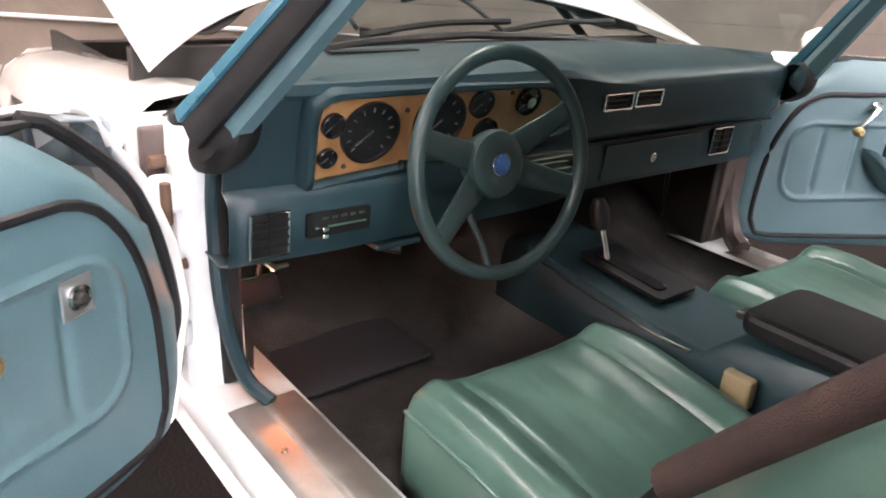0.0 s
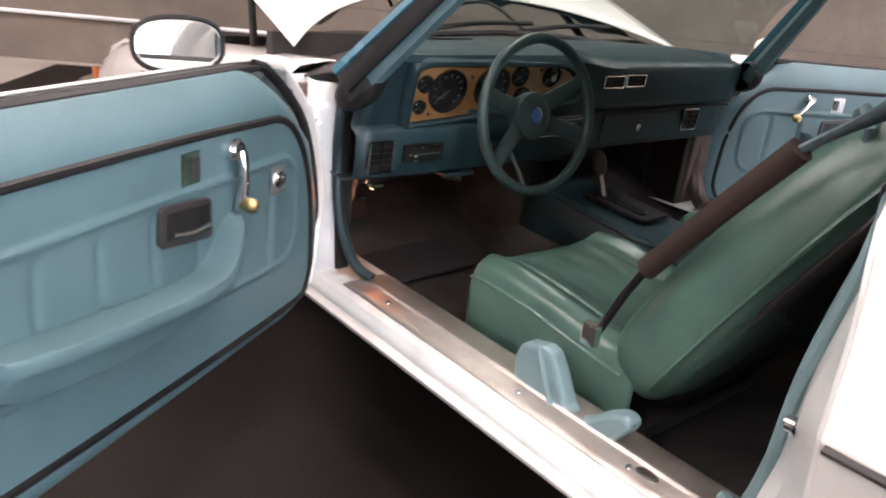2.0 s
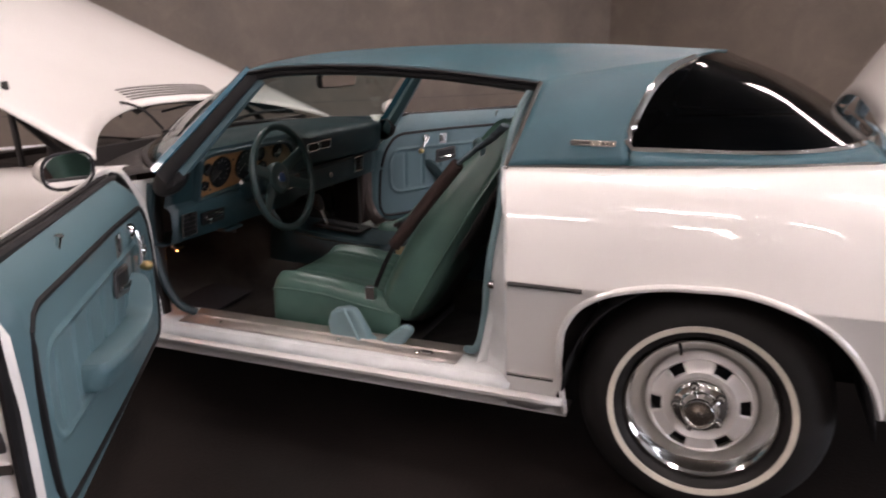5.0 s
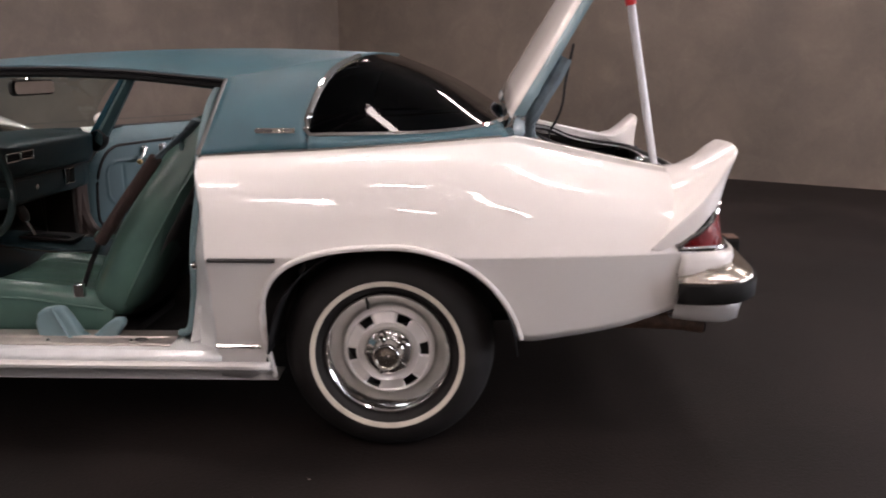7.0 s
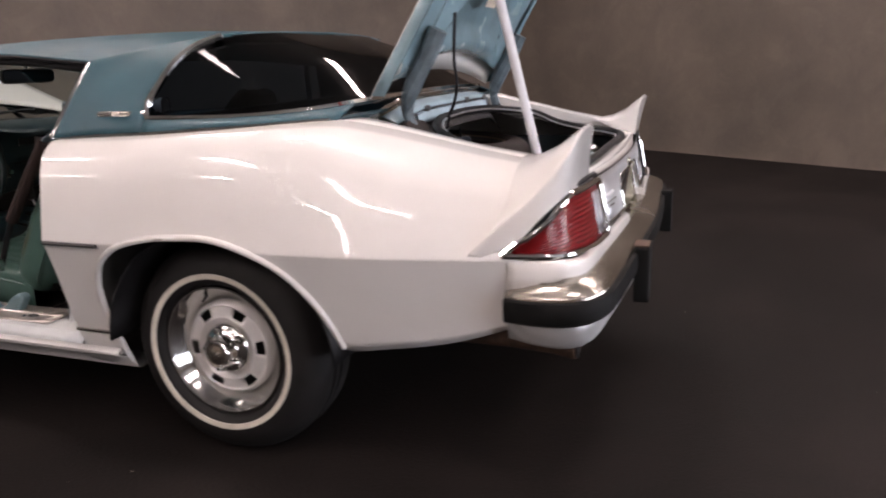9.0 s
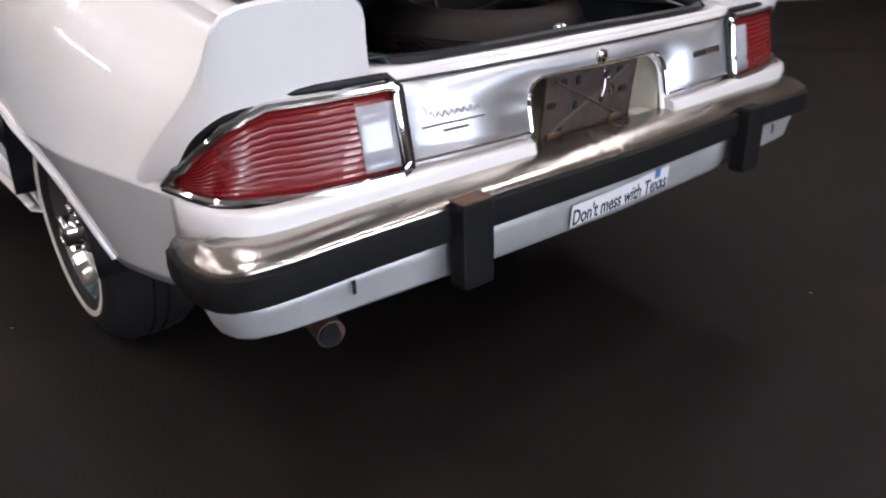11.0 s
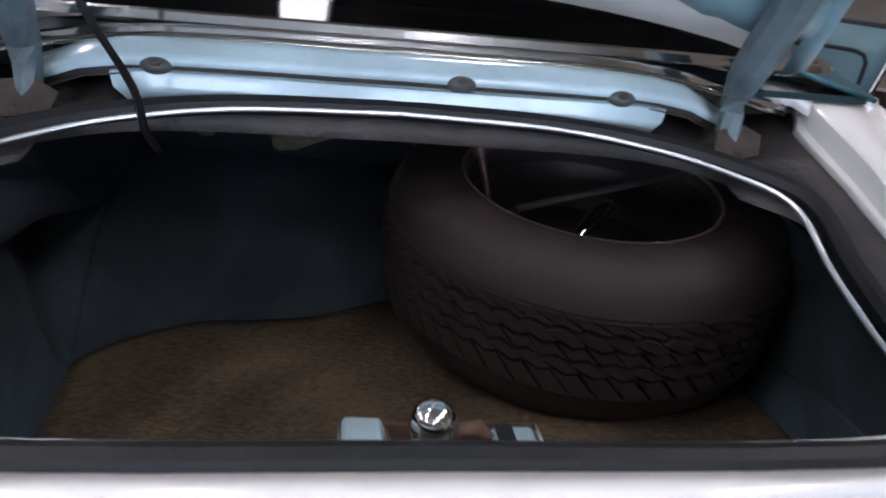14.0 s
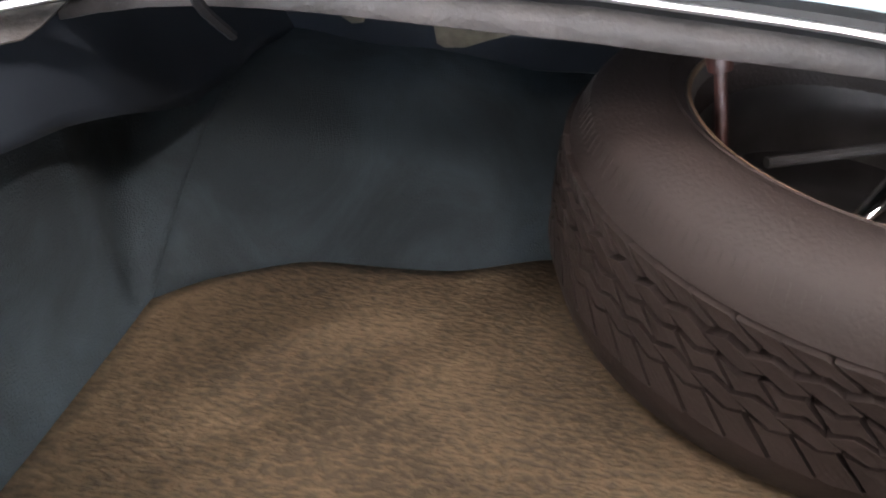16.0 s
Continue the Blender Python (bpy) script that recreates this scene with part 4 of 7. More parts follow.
part("wire", tube(curve([lid_at(0.36, -0.42, -0.08), Vector((0.605, -0.385, 1.20)), Vector((0.590, -0.350, 1.12)), Vector((0.565, -0.326, 1.065)), Vector((0.54, -0.318, 1.03)), Vector((0.525, -0.315, 0.99)), Vector((0.46, -0.315, 0.95))], 24), 0.005, 6), M_BLACK, car, "black lamp wire")

# spoiler ends: a blade that sweeps from the deck round to the flank
CREST = [(1.004, 0.560, 0.915), (1.014, 0.585, 0.952), (1.018, 0.70, 0.960), (1.018, 0.785, 0.954), (1.008, 0.818, 0.930), (0.965, 0.832, 0.860), (0.915, 0.853, 0.800), (0.845, 0.874, 0.738), (0.774, 0.889, 0.674)]
HEEL = [(1.002, 0.553, 0.812), (1.000, 0.590, 0.811), (0.996, 0.70, 0.800), (0.990, 0.760, 0.804), (0.984, 0.795, 0.800), (0.974, 0.820, 0.790), (0.940, 0.849, 0.757), (0.885, 0.864, 0.700), (0.800, 0.882, 0.662)]
TOE = [(0.845, 0.556, 0.872), (0.848, 0.600, 0.8735), (0.850, 0.660, 0.8745)]
TOE += [(x, abs(side_y(x, z, belt(x)[1], belt(x)[0])) + 0.003, z) for x, z in ((0.850, 0.848), (0.850, 0.815), (0.846, 0.780), (0.830, 0.738), (0.806, 0.700), (0.772, 0.664))]


def flipper(s):
    rows = []
    for k, (c, h, b) in enumerate(zip(curve(CREST, 30), curve(HEEL, 30), curve(TOE, 30))):
        g = max(0, 1 - k / 22)
        sec = [b, b.lerp(c, 0.30) + Vector((0.006, 0, -0.020)) * g, b.lerp(c, 0.62) + Vector((0.006, 0, -0.018)) * g, b.lerp(c, 0.88) + Vector((0, 0, -0.004)) * g, c, c + Vector((0.005, 0.001, -0.006)),
               c.lerp(h, 0.5) + Vector((0.002, 0.002, 0)), h, h.lerp(b, 0.5) + Vector((0, -0.01, -0.004))]
        rows.append([Vector((p.x, s * p.y, p.z)) for p in sec])
    return grid(rows, wrap=True, caps=True)


for s in (-1, 1):
    part("spoiler_flipper", flipper(s), M_WHITE, car, "white spoiler end sweeping up from the tail")

# tail lights, wrapped round the corners
def tail_plan(f):
    """From the inner end on the tail to the tip on the side: x offset, y."""
    pts = curve([(1.041, 0.518, 0), (1.029, 0.655, 0), (1.005, 0.765, 0), (0.975, 0.822, 0), (0.925, 0.848, 0), (0.850, 0.864, 0)], 41)
    return pts[round(f * 40)]


def light_top(f):
    return float(np.interp(f, (0, 0.5, 0.58, 0.68, 1.0), (0.802, 0.800, 0.790, 0.762, 0.668)))


def tail_light(s):
    t = empty("tail_light", (1.0, s * 0.70, 0.73))
    t.parent = car
    o = Matrix.Translation((-1.0, -s * 0.70, -0.73))

    def at(f, v, out):
        p, q = tail_plan(f), tail_plan(min(1, f + 0.02))
        r = tail_plan(max(0, f - 0.02))
        d = (q - r).normalized()
        nrm = Vector((-d.y, d.x, 0))
        nrm = nrm if nrm.x > 0 or nrm.y > 0 else -nrm
        z0 = 0.653 + 0.012 * max(0, min(1, (f - 0.4) / 0.4))
        z = z0 + (light_top(f) - z0) * v
        w = p + nrm * out
        return o @ Vector((w.x - (z - 0.665) * 0.19, s * w.y, z))

    def band(f0, f1, v0, v1, out, n=28, m=2):
        return grid([[at(f, v, out) for f in np.linspace(f0, f1, n)] for v in np.linspace(v0, v1, m)])

    part("housing", band(0, 1, 0, 1, -0.004, 36), M_DARK, t, solid=0.004)
    run = [at(f, 0, 0.006) for f in np.linspace(0.025, 1, 36)] + [at(f, 1, 0.006) for f in np.linspace(1, 0.025, 36)] + [at(0.0075, 0.96, 0.006), at(0, 0.87, 0.006), at(0, 0.13, 0.006), at(0.0075, 0.04, 0.006)]
    part("bezel", tube(run, 0.0085, 8, closed=True), M_CHROME, t, "chrome tail light surround")
    run = [at(f, -0.10, 0.0) for f in np.linspace(0.02, 1, 36)] + [at(f, 1.10 + 0.9 * max(0, f - 0.6), 0.0) for f in np.linspace(1, 0.02, 36)]
    run += [at(0, 0.96, 0.0) - Vector((0, s * 0.013, 0)), at(0, 0.04, 0.0) - Vector((0, s * 0.013, 0))]
    part("gasket", tube(run, 0.0070, 8, closed=True), M_BLACK, t)
    n = 11
    lens = part("lens", band(0.030, 0.94, 0.05, 0.95, 0.001, 30, 6), M_RED, t, "ribbed red tail lens", solid=0.003)
    for k in range(n):
        v0, v1 = 0.07 + 0.86 * k / n, 0.07 + 0.86 * (k + 1) / n
        bm = grid([[at(f, v0, 0.002) for f in np.linspace(0.176, 0.93, 22)], [at(f, (v0 + v1) / 2, 0.0045) for f in np.linspace(0.176, 0.93, 22)], [at(f, v1 - 0.006, 0.002) for f in np.linspace(0.176, 0.93, 22)]])
        part("rib", bm, M_RED, t)
    part("reverse_lens", band(0.036, 0.168, 0.10, 0.84, 0.004, 6, 4), M_CLEAR, t, "frosted reversing lens", solid=0.004)
    return t


tail_light(-1)
tail_light(1)

# fascia below the lights
PLAN = [(0.862, -0.868), (0.93, -0.862), (1.0, -0.838), (1.038, -0.775), (1.052, -0.60), (1.068, -0.30), (1.074, 0)]
for s in (-1, 1):
    fas = []
    for z, dx in ((0.655, -0.012), (0.648, 0.0), (0.630, 0.004), (0.615, 0.000), (0.575, -0.006)):
        run = [p for p in curve([(x + dx, y - dx * 0.3, z) for x, y in PLAN], 48)]
        run = [p for p in run if p.y < -0.228]
        fas.append([Vector((p.x, -s * p.y, p.z)) for p in run + [Vector((run[-1].x + 0.001, -0.228, run[-1].z)), Vector((0.985, -0.226, run[-1].z))]])
    n = min(len(f) for f in fas)
    part("rear_fascia", grid([f[-n:] for f in fas]), M_WHITE, car, solid=0.004)

# bumper
BP = [(0.858, -0.878), (0.95, -0.895), (1.035, -0.885), (1.085, -0.825), (1.105, -0.62), (1.122, -0.30), (1.130, 0)]


def bump_run(dx, z, side=0.0):
    """Along the bumper; its upper edges droop towards the ends, side draws the ends in."""
    pts = []
    for i, (x, y) in enumerate(BP):
        f = i / (len(BP) - 1)
        sx = min(1, f * 2.2)
        droop = (0.030, 0.028, 0.024, 0.015, 0.005, 0, 0)[i] * max(0, min(1, (z - 0.44) / 0.08))
        pts.append((x + dx * sx - side * 0.5 * min(1, 2 * sx) * (1 - 0.6 * f), y - dx * (1 - sx) * 0.9 + side * (1 - f), z + 0.004 * f - droop))
    return both(curve(pts, 32))


bumper = part("rear_bumper", grid([bump_run(-0.085, 0.628), bump_run(-0.045, 0.622), bump_run(-0.012, 0.611), bump_run(0.000, 0.604), bump_run(0.004, 0.598), bump_run(0.002, 0.535), bump_run(-0.016, 0.530)]), M_DULLCHROME, car, "chrome rear bumper, dulled with age", solid=0.004)
part("lower_strip", grid([bump_run(-0.013, 0.531, 0.008), bump_run(-0.017, 0.500, 0.014), bump_run(-0.020, 0.455, 0.024), bump_run(-0.030, 0.444, 0.030), bump_run(-0.06, 0.442, 0.035)]), surface("dull_silver", (0.50, 0.50, 0.49), 0.40, 0.35, vary=0.1, scale=7), bumper, "dull silver lower bumper face", solid=0.003)
part("rubber_strip", grid([bump_run(0.004, 0.596), bump_run(0.014, 0.590), bump_run(0.016, 0.565), bump_run(0.014, 0.542), bump_run(0.004, 0.536)]), M_RUBBER, bumper, "black rubber bumper strip", solid=0.003)
for s in (-1, 1):
    m = Matrix.Translation((1.118, s * 0.455, 0))
    g = part("bumper_guard", prism(rounded(-0.036, 0.036, 0.452, 0.612, 0.008, 3), 0.042, m @ basis((0, 0, 0), (0, 1, 0), (0, 0, 1), (1, 0, 0))), M_RUBBER, bumper, "black rubber bumper guard", smooth=False, bevel=0.010)
    part("drain_slot", box(1.090, 1.093, s * 0.675 - 0.003, s * 0.675 + 0.003, 0.49, 0.515), M_BLACK, bumper, smooth=False)
part("corroded_patch", prism(rounded(-0.036, 0.036, -0.02, 0.02, 0.006, 3), 0.003, Matrix.Translation((1.137, -0.455, 0.6125))  @ Matrix.Rotation(radians(90), 4, "Z")), M_RUST, bumper, smooth=False)
# sticker
st_m = basis((1.1160, 0.0, 0.497), (0, 1, 0.018), (0.1, -0.018, 0.99), (0.99, 0, -0.1))
sticker = part("bumper_sticker", prism([(-0.165, -0.028), (0.165, -0.026), (0.164, 0.026), (0.06, 0.025), (0.058, 0.022), (-0.163, 0.020)], 0.0012, st_m), M_PAPER, bumper, "white slogan bumper sticker", smooth=False)
txt = bpy.data.curves.new("lettering", "FONT")
txt.body, txt.size, txt.align_x, txt.align_y, txt.extrude = "Don't mess with Texas", 0.0395, "CENTER", "CENTER", 0.0003
txt.offset = 0.0007
tob = new("lettering_source", txt)
bpy.context.view_layer.update()
tme = bpy.data.meshes.new_from_object(tob.evaluated_get(bpy.context.evaluated_depsgraph_get()))
bpy.data.objects.remove(tob)
wid = max(v.co.x for v in tme.vertices) - min(v.co.x for v in tme.vertices)
tme.transform(st_m @ Matrix.Translation((0, -0.010, 0.0016)) @ Matrix.Diagonal((0.318 / wid, 1.22, 1.0, 1.0)))
tme.materials.clear()
tme.materials.append(M_INK)
lett = new("lettering", tme)
lett.parent = bumper
tagged(lett, "black sticker lettering")
part("sticker_emblem", box(0.112, 0.132, 0.006, 0.026, 0.0012, 0.0018, m=st_m), M_STAMP, bumper, smooth=False)
# exhaust
part("tail_pipe", tube([(0.55, -0.60, 0.36), (0.80, -0.64, 0.375), (0.93, -0.665, 0.378), (1.0, -0.675, 0.372)], 0.028, 14), M_RUST, car, "dull rusty tail pipe")
part("pipe_mouth", tube([(0.998, -0.675, 0.372), (1.0025, -0.675, 0.3718)], 0.0245, 14), M_BLACK, car)

# trim on the quarter
for s in (-1, 1):
    part("side_moulding", tube([(x, s * (abs(side_y(x, 0.648, belt(x)[1], belt(x)[0])) + 0.005), 0.648) for x in np.linspace(-0.497, -0.303, 8)], 0.009, 8, squash=0.7), M_DARK, car)
    part("lower_moulding", tube([(x, s * (abs(side_y(x, 0.35, belt(x)[1], belt(x)[0])) + 0.004), 0.352) for x in np.linspace(-0.520, -0.387, 6)], 0.007, 8), M_CHROME, car)
    bm_m = basis((-0.32, s * 0.800, 1.002), (1, 0, 0.0), (0, -s * 0.45, 0.89), (0, s * 0.89, 0.45)) if s > 0 else basis((-0.32, -0.800, 1.002), (1, 0, 0), (0, 0.45, 0.89), (0, -0.89, 0.45))
    bar_badge(car, bm_m, 0.115, 0.016)

# prop pole and spare wheel
prop = empty("prop_pole", (0.861, -0.506, 0.827))
part("pole", tube([(0, 0, 0), (-0.117, -0.056, 0.537)], 0.0125, 12), M_POLE, prop, "pale grey pole")
part("grip", tube([(-0.117, -0.056, 0.537), (-0.145, -0.069, 0.664)], 0.0165, 12), M_REDGRIP, prop, "red end grip")
tagged(prop, "grey pole with red grip propping the boot lid", "pole")

spare = empty("spare_tyre", (0.311, 0.325, 0.722))
sm = Matrix.Rotation(radians(3.2), 4, "Y") @ Matrix.Diagonal((1.065, 1.065, 0.98, 1))
prof = [(0.195, 0.086), (0.203, 0.097), (0.214, 0.104), (0.216, 0.1028), (0.219, 0.1045), (0.236, 0.107), (0.256, 0.103), (0.274, 0.092), (0.286, 0.076), (0.294, 0.060), (0.2990, 0.047), (0.3020, 0.038), (0.2950, 0.033)]
bm = lathe([(0.178, -0.10), (0.178, 0.06)] + prof + [(0.2950, -0.089), (0.302, -0.094), (0.300, -0.112), (0.290, -0.140), (0.262, -0.172), (0.20, -0.175), (0.178, -0.10)], sm, 120)
part("carcass", bm, M_SPARE, spare, "dusty black spare tyre")


def zigzag(a, n, amp):
    f = (a * n / math.tau) % 1.0
    return amp * (4 * abs(f - 0.5) - 1)


tread = bmesh.new()
random.seed(4)
RIBS = ((0.036, 0.0185, 0.0, 0.0040, 0.85), (0.0105, -0.0055, 0.0040, 0.0040, 0.55), (-0.0125, -0.0285, 0.0040, 0.0040, 0.55), (-0.035, -0.051, 0.0040, 0.0040, 0.55), (-0.0575, -0.092, 0.0040, 0.0, 0.85))
n = 54
for j, (h0, h1, amp0, amp1, skew) in enumerate(RIBS):
    for k in range(n):
        step = math.tau / n
        a0 = (k + 0.5 * (j % 2)) * step + random.uniform(-0.03, 0.03) * step
        top, low = [], []
        for f in (0.0, 0.23, 0.46, 0.70, 0.86):
            a = a0 + f * step
            top.append((a, h0 + zigzag(a, n, amp0)))
            low.append((a + skew * step, h1 + zigzag(a + skew * step, n, amp1)))
        ring = top + low[::-1]
        base = [tread.verts.new(sm @ Vector((0.2945 * math.cos(a), 0.2945 * math.sin(a), h))) for a, h in ring]
        face_r = 0.3095 if j not in (0, 4) else 0.3075
        high = [tread.verts.new(sm @ Vector((face_r * math.cos(a), face_r * math.sin(a), h * 0.985))) for a, h in ring]
        for i in range(4):
            tread.faces.new((high[i], high[i + 1], high[8 - i], high[9 - i]))
        for i in range(10):
            tread.faces.new((base[i], base[(i + 1) % 10], high[(i + 1) % 10], high[i]))
tagged(part("tread", tread, M_SPARE, spare, smooth=False), kind="stuff")
serration = bmesh.new()
for k in range(170):
    a = k * math.tau / 170
    tube([sm @ Vector((r * math.cos(a + q), r * math.sin(a + q), h)) for r, h, q in ((0.2870, 0.0745, 0.010), (0.2915, 0.0655, 0.015), (0.2950, 0.0575, 0.020))], 0.0006, 4, serration)
tagged(part("shoulder_serration", serration, M_SPARE, spare), kind="stuff")
part("rim", lathe([(0.200, 0.088), (0.196, 0.092), (0.188, 0.080), (0.180, 0.05), (0.172, 0.0), (0.165, -0.05), (0.10, -0.055), (0.05, -0.03), (0.0, -0.03)], sm, 64), surface("spare_rim", (0.075, 0.07, 0.07), 0.35, metal=0.5, vary=0.3, scale=12), spare)
part("rim_edge", tube([sm @ Vector((0.195 * math.cos(a), 0.195 * math.sin(a), 0.088)) for a in np.linspace(0, math.tau, 65)[:-1]], 0.004, 6, closed=True), surface("rim_edge_rust", (0.20, 0.13, 0.085), 0.5, vary=0.3), spare)
tagged(spare, "spare tyre lying flat on the tan boot carpet", "tyre")
jack = empty("jack", (0.311, 0.325, 0.722))
M_OXIDE = surface("red_oxide", (0.040, 0.013, 0.010), 0.5, vary=0.4, scale=60, bump=0.2, grain=200)
part("hold_down", tube([(0.112, -0.046, 0.030), (0.094, -0.028, 0.042), (0.066, -0.002, 0.054), (0.046, 0.018, 0.061), (0.038, 0.025, 0.062)], [0.010, 0.013, 0.015, 0.014, 0.006], 14), M_CHROME, jack, "shiny hold-down bolt")
part("rod", tube([(0.092, -0.139, 0.068), (-0.06, 0.27, 0.108)], 0.0055, 8), M_DARK, jack)
part("post", tube([(0.040, -0.150, -0.03), (0.022, -0.172, 0.07), (0.010, -0.188, 0.132)], 0.0065, 10), M_OXIDE, jack, "rusty red jack screw")
part("hook", tube([(0.012, -0.186, 0.122), (0.009, -0.190, 0.138), (0.006, -0.192, 0.150)], [0.012, 0.015, 0.010], 10), M_OXIDE, jack)
tagged(jack, "dark steel jack parts lying inside the spare wheel", "jack")

# the boot's inside lies tilted towards the rear window
TILTED = ("window_valance", "valance_top", "valance_gap", "valance_front", "gutter", "rear_window_lower_trim", "bump_stop", "bump_rubber", "rust_patch", "boot_floor", "boot_side_lining", "boot_hump", "shelf_edge", "side_flap", "flap_screw", "torn_patch",
          "boot_latch", "latch_plate", "latch_flange", "latch_cage", "slot_cut", "striker_loop", "striker_lip", "hook", "spring_arm", "bolt", "lid_hinge", "hinge_foot", "wire")
for ob in car.children_recursive:
    if ob.name.split(".")[0] in TILTED:
        ob.data.transform(BOOT)

# ---- front of the car ----
M_BLUEMETAL = surface("pillar_paint", (0.032, 0.125, 0.175), 0.25, vary=0.12, scale=8, coat=0.7)
M_HEADLINER = surface("headliner", (0.05, 0.115, 0.135), 0.8, vary=0.15, scale=8, bump=0.2, grain=300)
M_SILL = surface("sill_plate_aluminium", (0.55, 0.50, 0.46), 0.44, 0.8, vary=0.18, scale=12)
M_GAUGE = surface("gauge_face", (0.012, 0.012, 0.013), 0.25, vary=0.1)
M_MARK = surface("gauge_marking", (0.15, 0.15, 0.14), 0.6, vary=0.0)
M_MATBLACK = surface("floor_mat", (0.010, 0.010, 0.014), 0.85, vary=0.3, scale=14, bump=0.5, grain=300)
M_DARKBROWN = surface("dark_brown", (0.075, 0.055, 0.050), 0.5, vary=0.4, scale=14)

# rocker and sill
def run_x(pts, xs):
    return [[Vector((x, y, z)) for x in xs] for y, z in pts]


for s in (-1, 1):
    xs = np.linspace(-1.90, -0.36, 24)
    sec = [(s * 0.70, 0.22), (s * 0.785, 0.212), (s * 0.800, 0.218), (s * 0.806, 0.235), (s * 0.838, 0.268), (s * 0.872, 0.282), (s * 0.876, 0.292), (s * 0.858, 0.300), (s * 0.846, 0.316), (s * 0.838, 0.328), (s * 0.80, 0.333), (s * 0.68, 0.333)]
    xs2 = np.linspace(-1.90, -0.515, 24)
    part("rocker", grid(run_x(sec[:8], xs)), M_WHITE, car, solid=0.003)
    part("sill", grid(run_x(sec[7:], xs2)), M_JAMB, car, solid=0.003)
    plate = part("sill_plate", grid(run_x([(s * 0.818, 0.336), (s * 0.800, 0.3385), (s * 0.760, 0.3385), (s * 0.755, 0.343), (s * 0.748, 0.343), (s * 0.743, 0.339), (s * 0.690, 0.340)], np.linspace(-1.70, -0.69, 12))), M_SILL, car, "scuffed aluminium sill plate", solid=0.002)
    for x in (-1.55, -1.10, -0.83):
        part("screw", lathe([(0.007, 0.3395), (0.005, 0.343), (0, 0.343)], Matrix.Translation((x, s * 0.785, 0)), 10), M_CHROME, plate)
    part("drain_plug", lathe([(0.024, 0.339), (0.018, 0.344), (0.012, 0.342), (0, 0.342)], Matrix.Translation((-0.80, s * 0.775, 0)) @ Matrix.Diagonal((1, 0.55, 1, 1)), 20), M_DARK, plate)
    # lock pillar: white jamb face and inner edge
    jam = []
    for z in np.linspace(0.285, 0.925, 18):
        xe = front_edge(z)
        yo = abs(side_y(xe, z, *belt(xe)[::-1]))
        xi = soft(z, (0.285, 0.38, 0.50, 0.65, 0.82, 0.925), (-0.650, -0.628, -0.604, -0.594, -0.564, -0.572), 0.02)
        jam.append([Vector((xe + 0.002, s * (yo - 0.002), z)), Vector((xe - 0.010, s * (yo - 0.008), z)), Vector((xe - 0.016, s * (yo - 0.022), z)), Vector((min(xe - 0.018, xi + 0.038), s * (yo - 0.062), z)), Vector((min(xe - 0.021, xi + 0.028), s * (yo - 0.095), z)), Vector((xi + 0.003, s * 0.785, z))])
    part("door_jamb", grid(jam), M_JAMB, car, "white painted door jamb", solid=0.003)
    seal = curve([(-0.69, s * 0.72, 0.345), (-0.655, s * 0.745, 0.358), (-0.628, s * 0.768, 0.41), (-0.611, s * 0.778, 0.50), (-0.601, s * 0.778, 0.65), (-0.574, s * 0.770, 0.82), (-0.570, s * 0.755, 0.93), (-0.545, s * 0.70, 1.07), (-0.518, s * 0.665, 1.135)], 30)
    part("door_seal", tube(seal, 0.013, 8), M_SHELL, car, "grey-blue door seal")
    part("jamb_striker", lathe([(0.012, 0), (0.012, 0.012), (0.007, 0.012), (0.007, 0.016), (0, 0.016)], basis((-0.560, s * 0.872, 0.612), (0, 1, 0), (0, 0, 1), (-1, 0, 0)), 12), M_CHROME, car)
    # inner side trim behind the door
    part("rear_side_trim", grid([[Vector((x, s * (0.70 - 0.02 * f), 0.30 + 0.66 * f)) for f in np.linspace(0, 1, 6)] for x in np.linspace(-0.60, -0.30, 4)]), M_DARK, car, solid=0.01)
    # hinge pillar and cowl side
    bm = bmesh.new()
    prof = [(-1.93, 0.70), (-1.93, 0.80), (-1.86, 0.835), (-1.815, 0.838), (-1.795, 0.80), (-1.79, 0.74)]
    lower = [Vector((x, s * y, 0.31)) for x, y in prof]
    rows = [lower]
    for z, dx in ((0.40, -0.01), (0.50, -0.018), (0.62, -0.022), (0.74, -0.020), (0.815, -0.012)):
        rows.append([Vector((x + dx, s * y, z)) for x, y in prof])
    part("hinge_pillar", grid(rows), M_JAMB, car, "white painted hinge pillar", solid=0.003)
    part("pillar_seal", tube(curve([(-1.68, s * 0.745, 0.345), (-1.73, s * 0.768, 0.372), (-1.775, s * 0.780, 0.45), (-1.800, s * 0.785, 0.55), (-1.806, s * 0.785, 0.68), (-1.79, s * 0.785, 0.80)], 24), 0.014 if s < 0 else 0.030, 8), M_DASH if s < 0 else M_DARKBROWN, car)
    for z in (0.45, 0.70):
        hg = part("door_hinge", box(-1.875, -1.80, min(s * 0.832, s * 0.872), max(s * 0.832, s * 0.872), z - 0.026, z + 0.026), M_JAMB, car, smooth=False, bevel=0.010)
        part("hinge_pin", tube([(-1.79, s * 0.868, z - 0.034), (-1.79, s * 0.868, z + 0.034)], 0.009, 10), M_RUST, hg)
    # dark brown block set into the gap between wing and pillar
    gap = part("hinge_gap", box(-1.905, -1.885, min(s * 0.790, s * 0.872), max(s * 0.790, s * 0.872), 0.36, 0.800), M_DARKBROWN, car, "brown block in the hollow between wing and pillar", smooth=False, bevel=0.004)
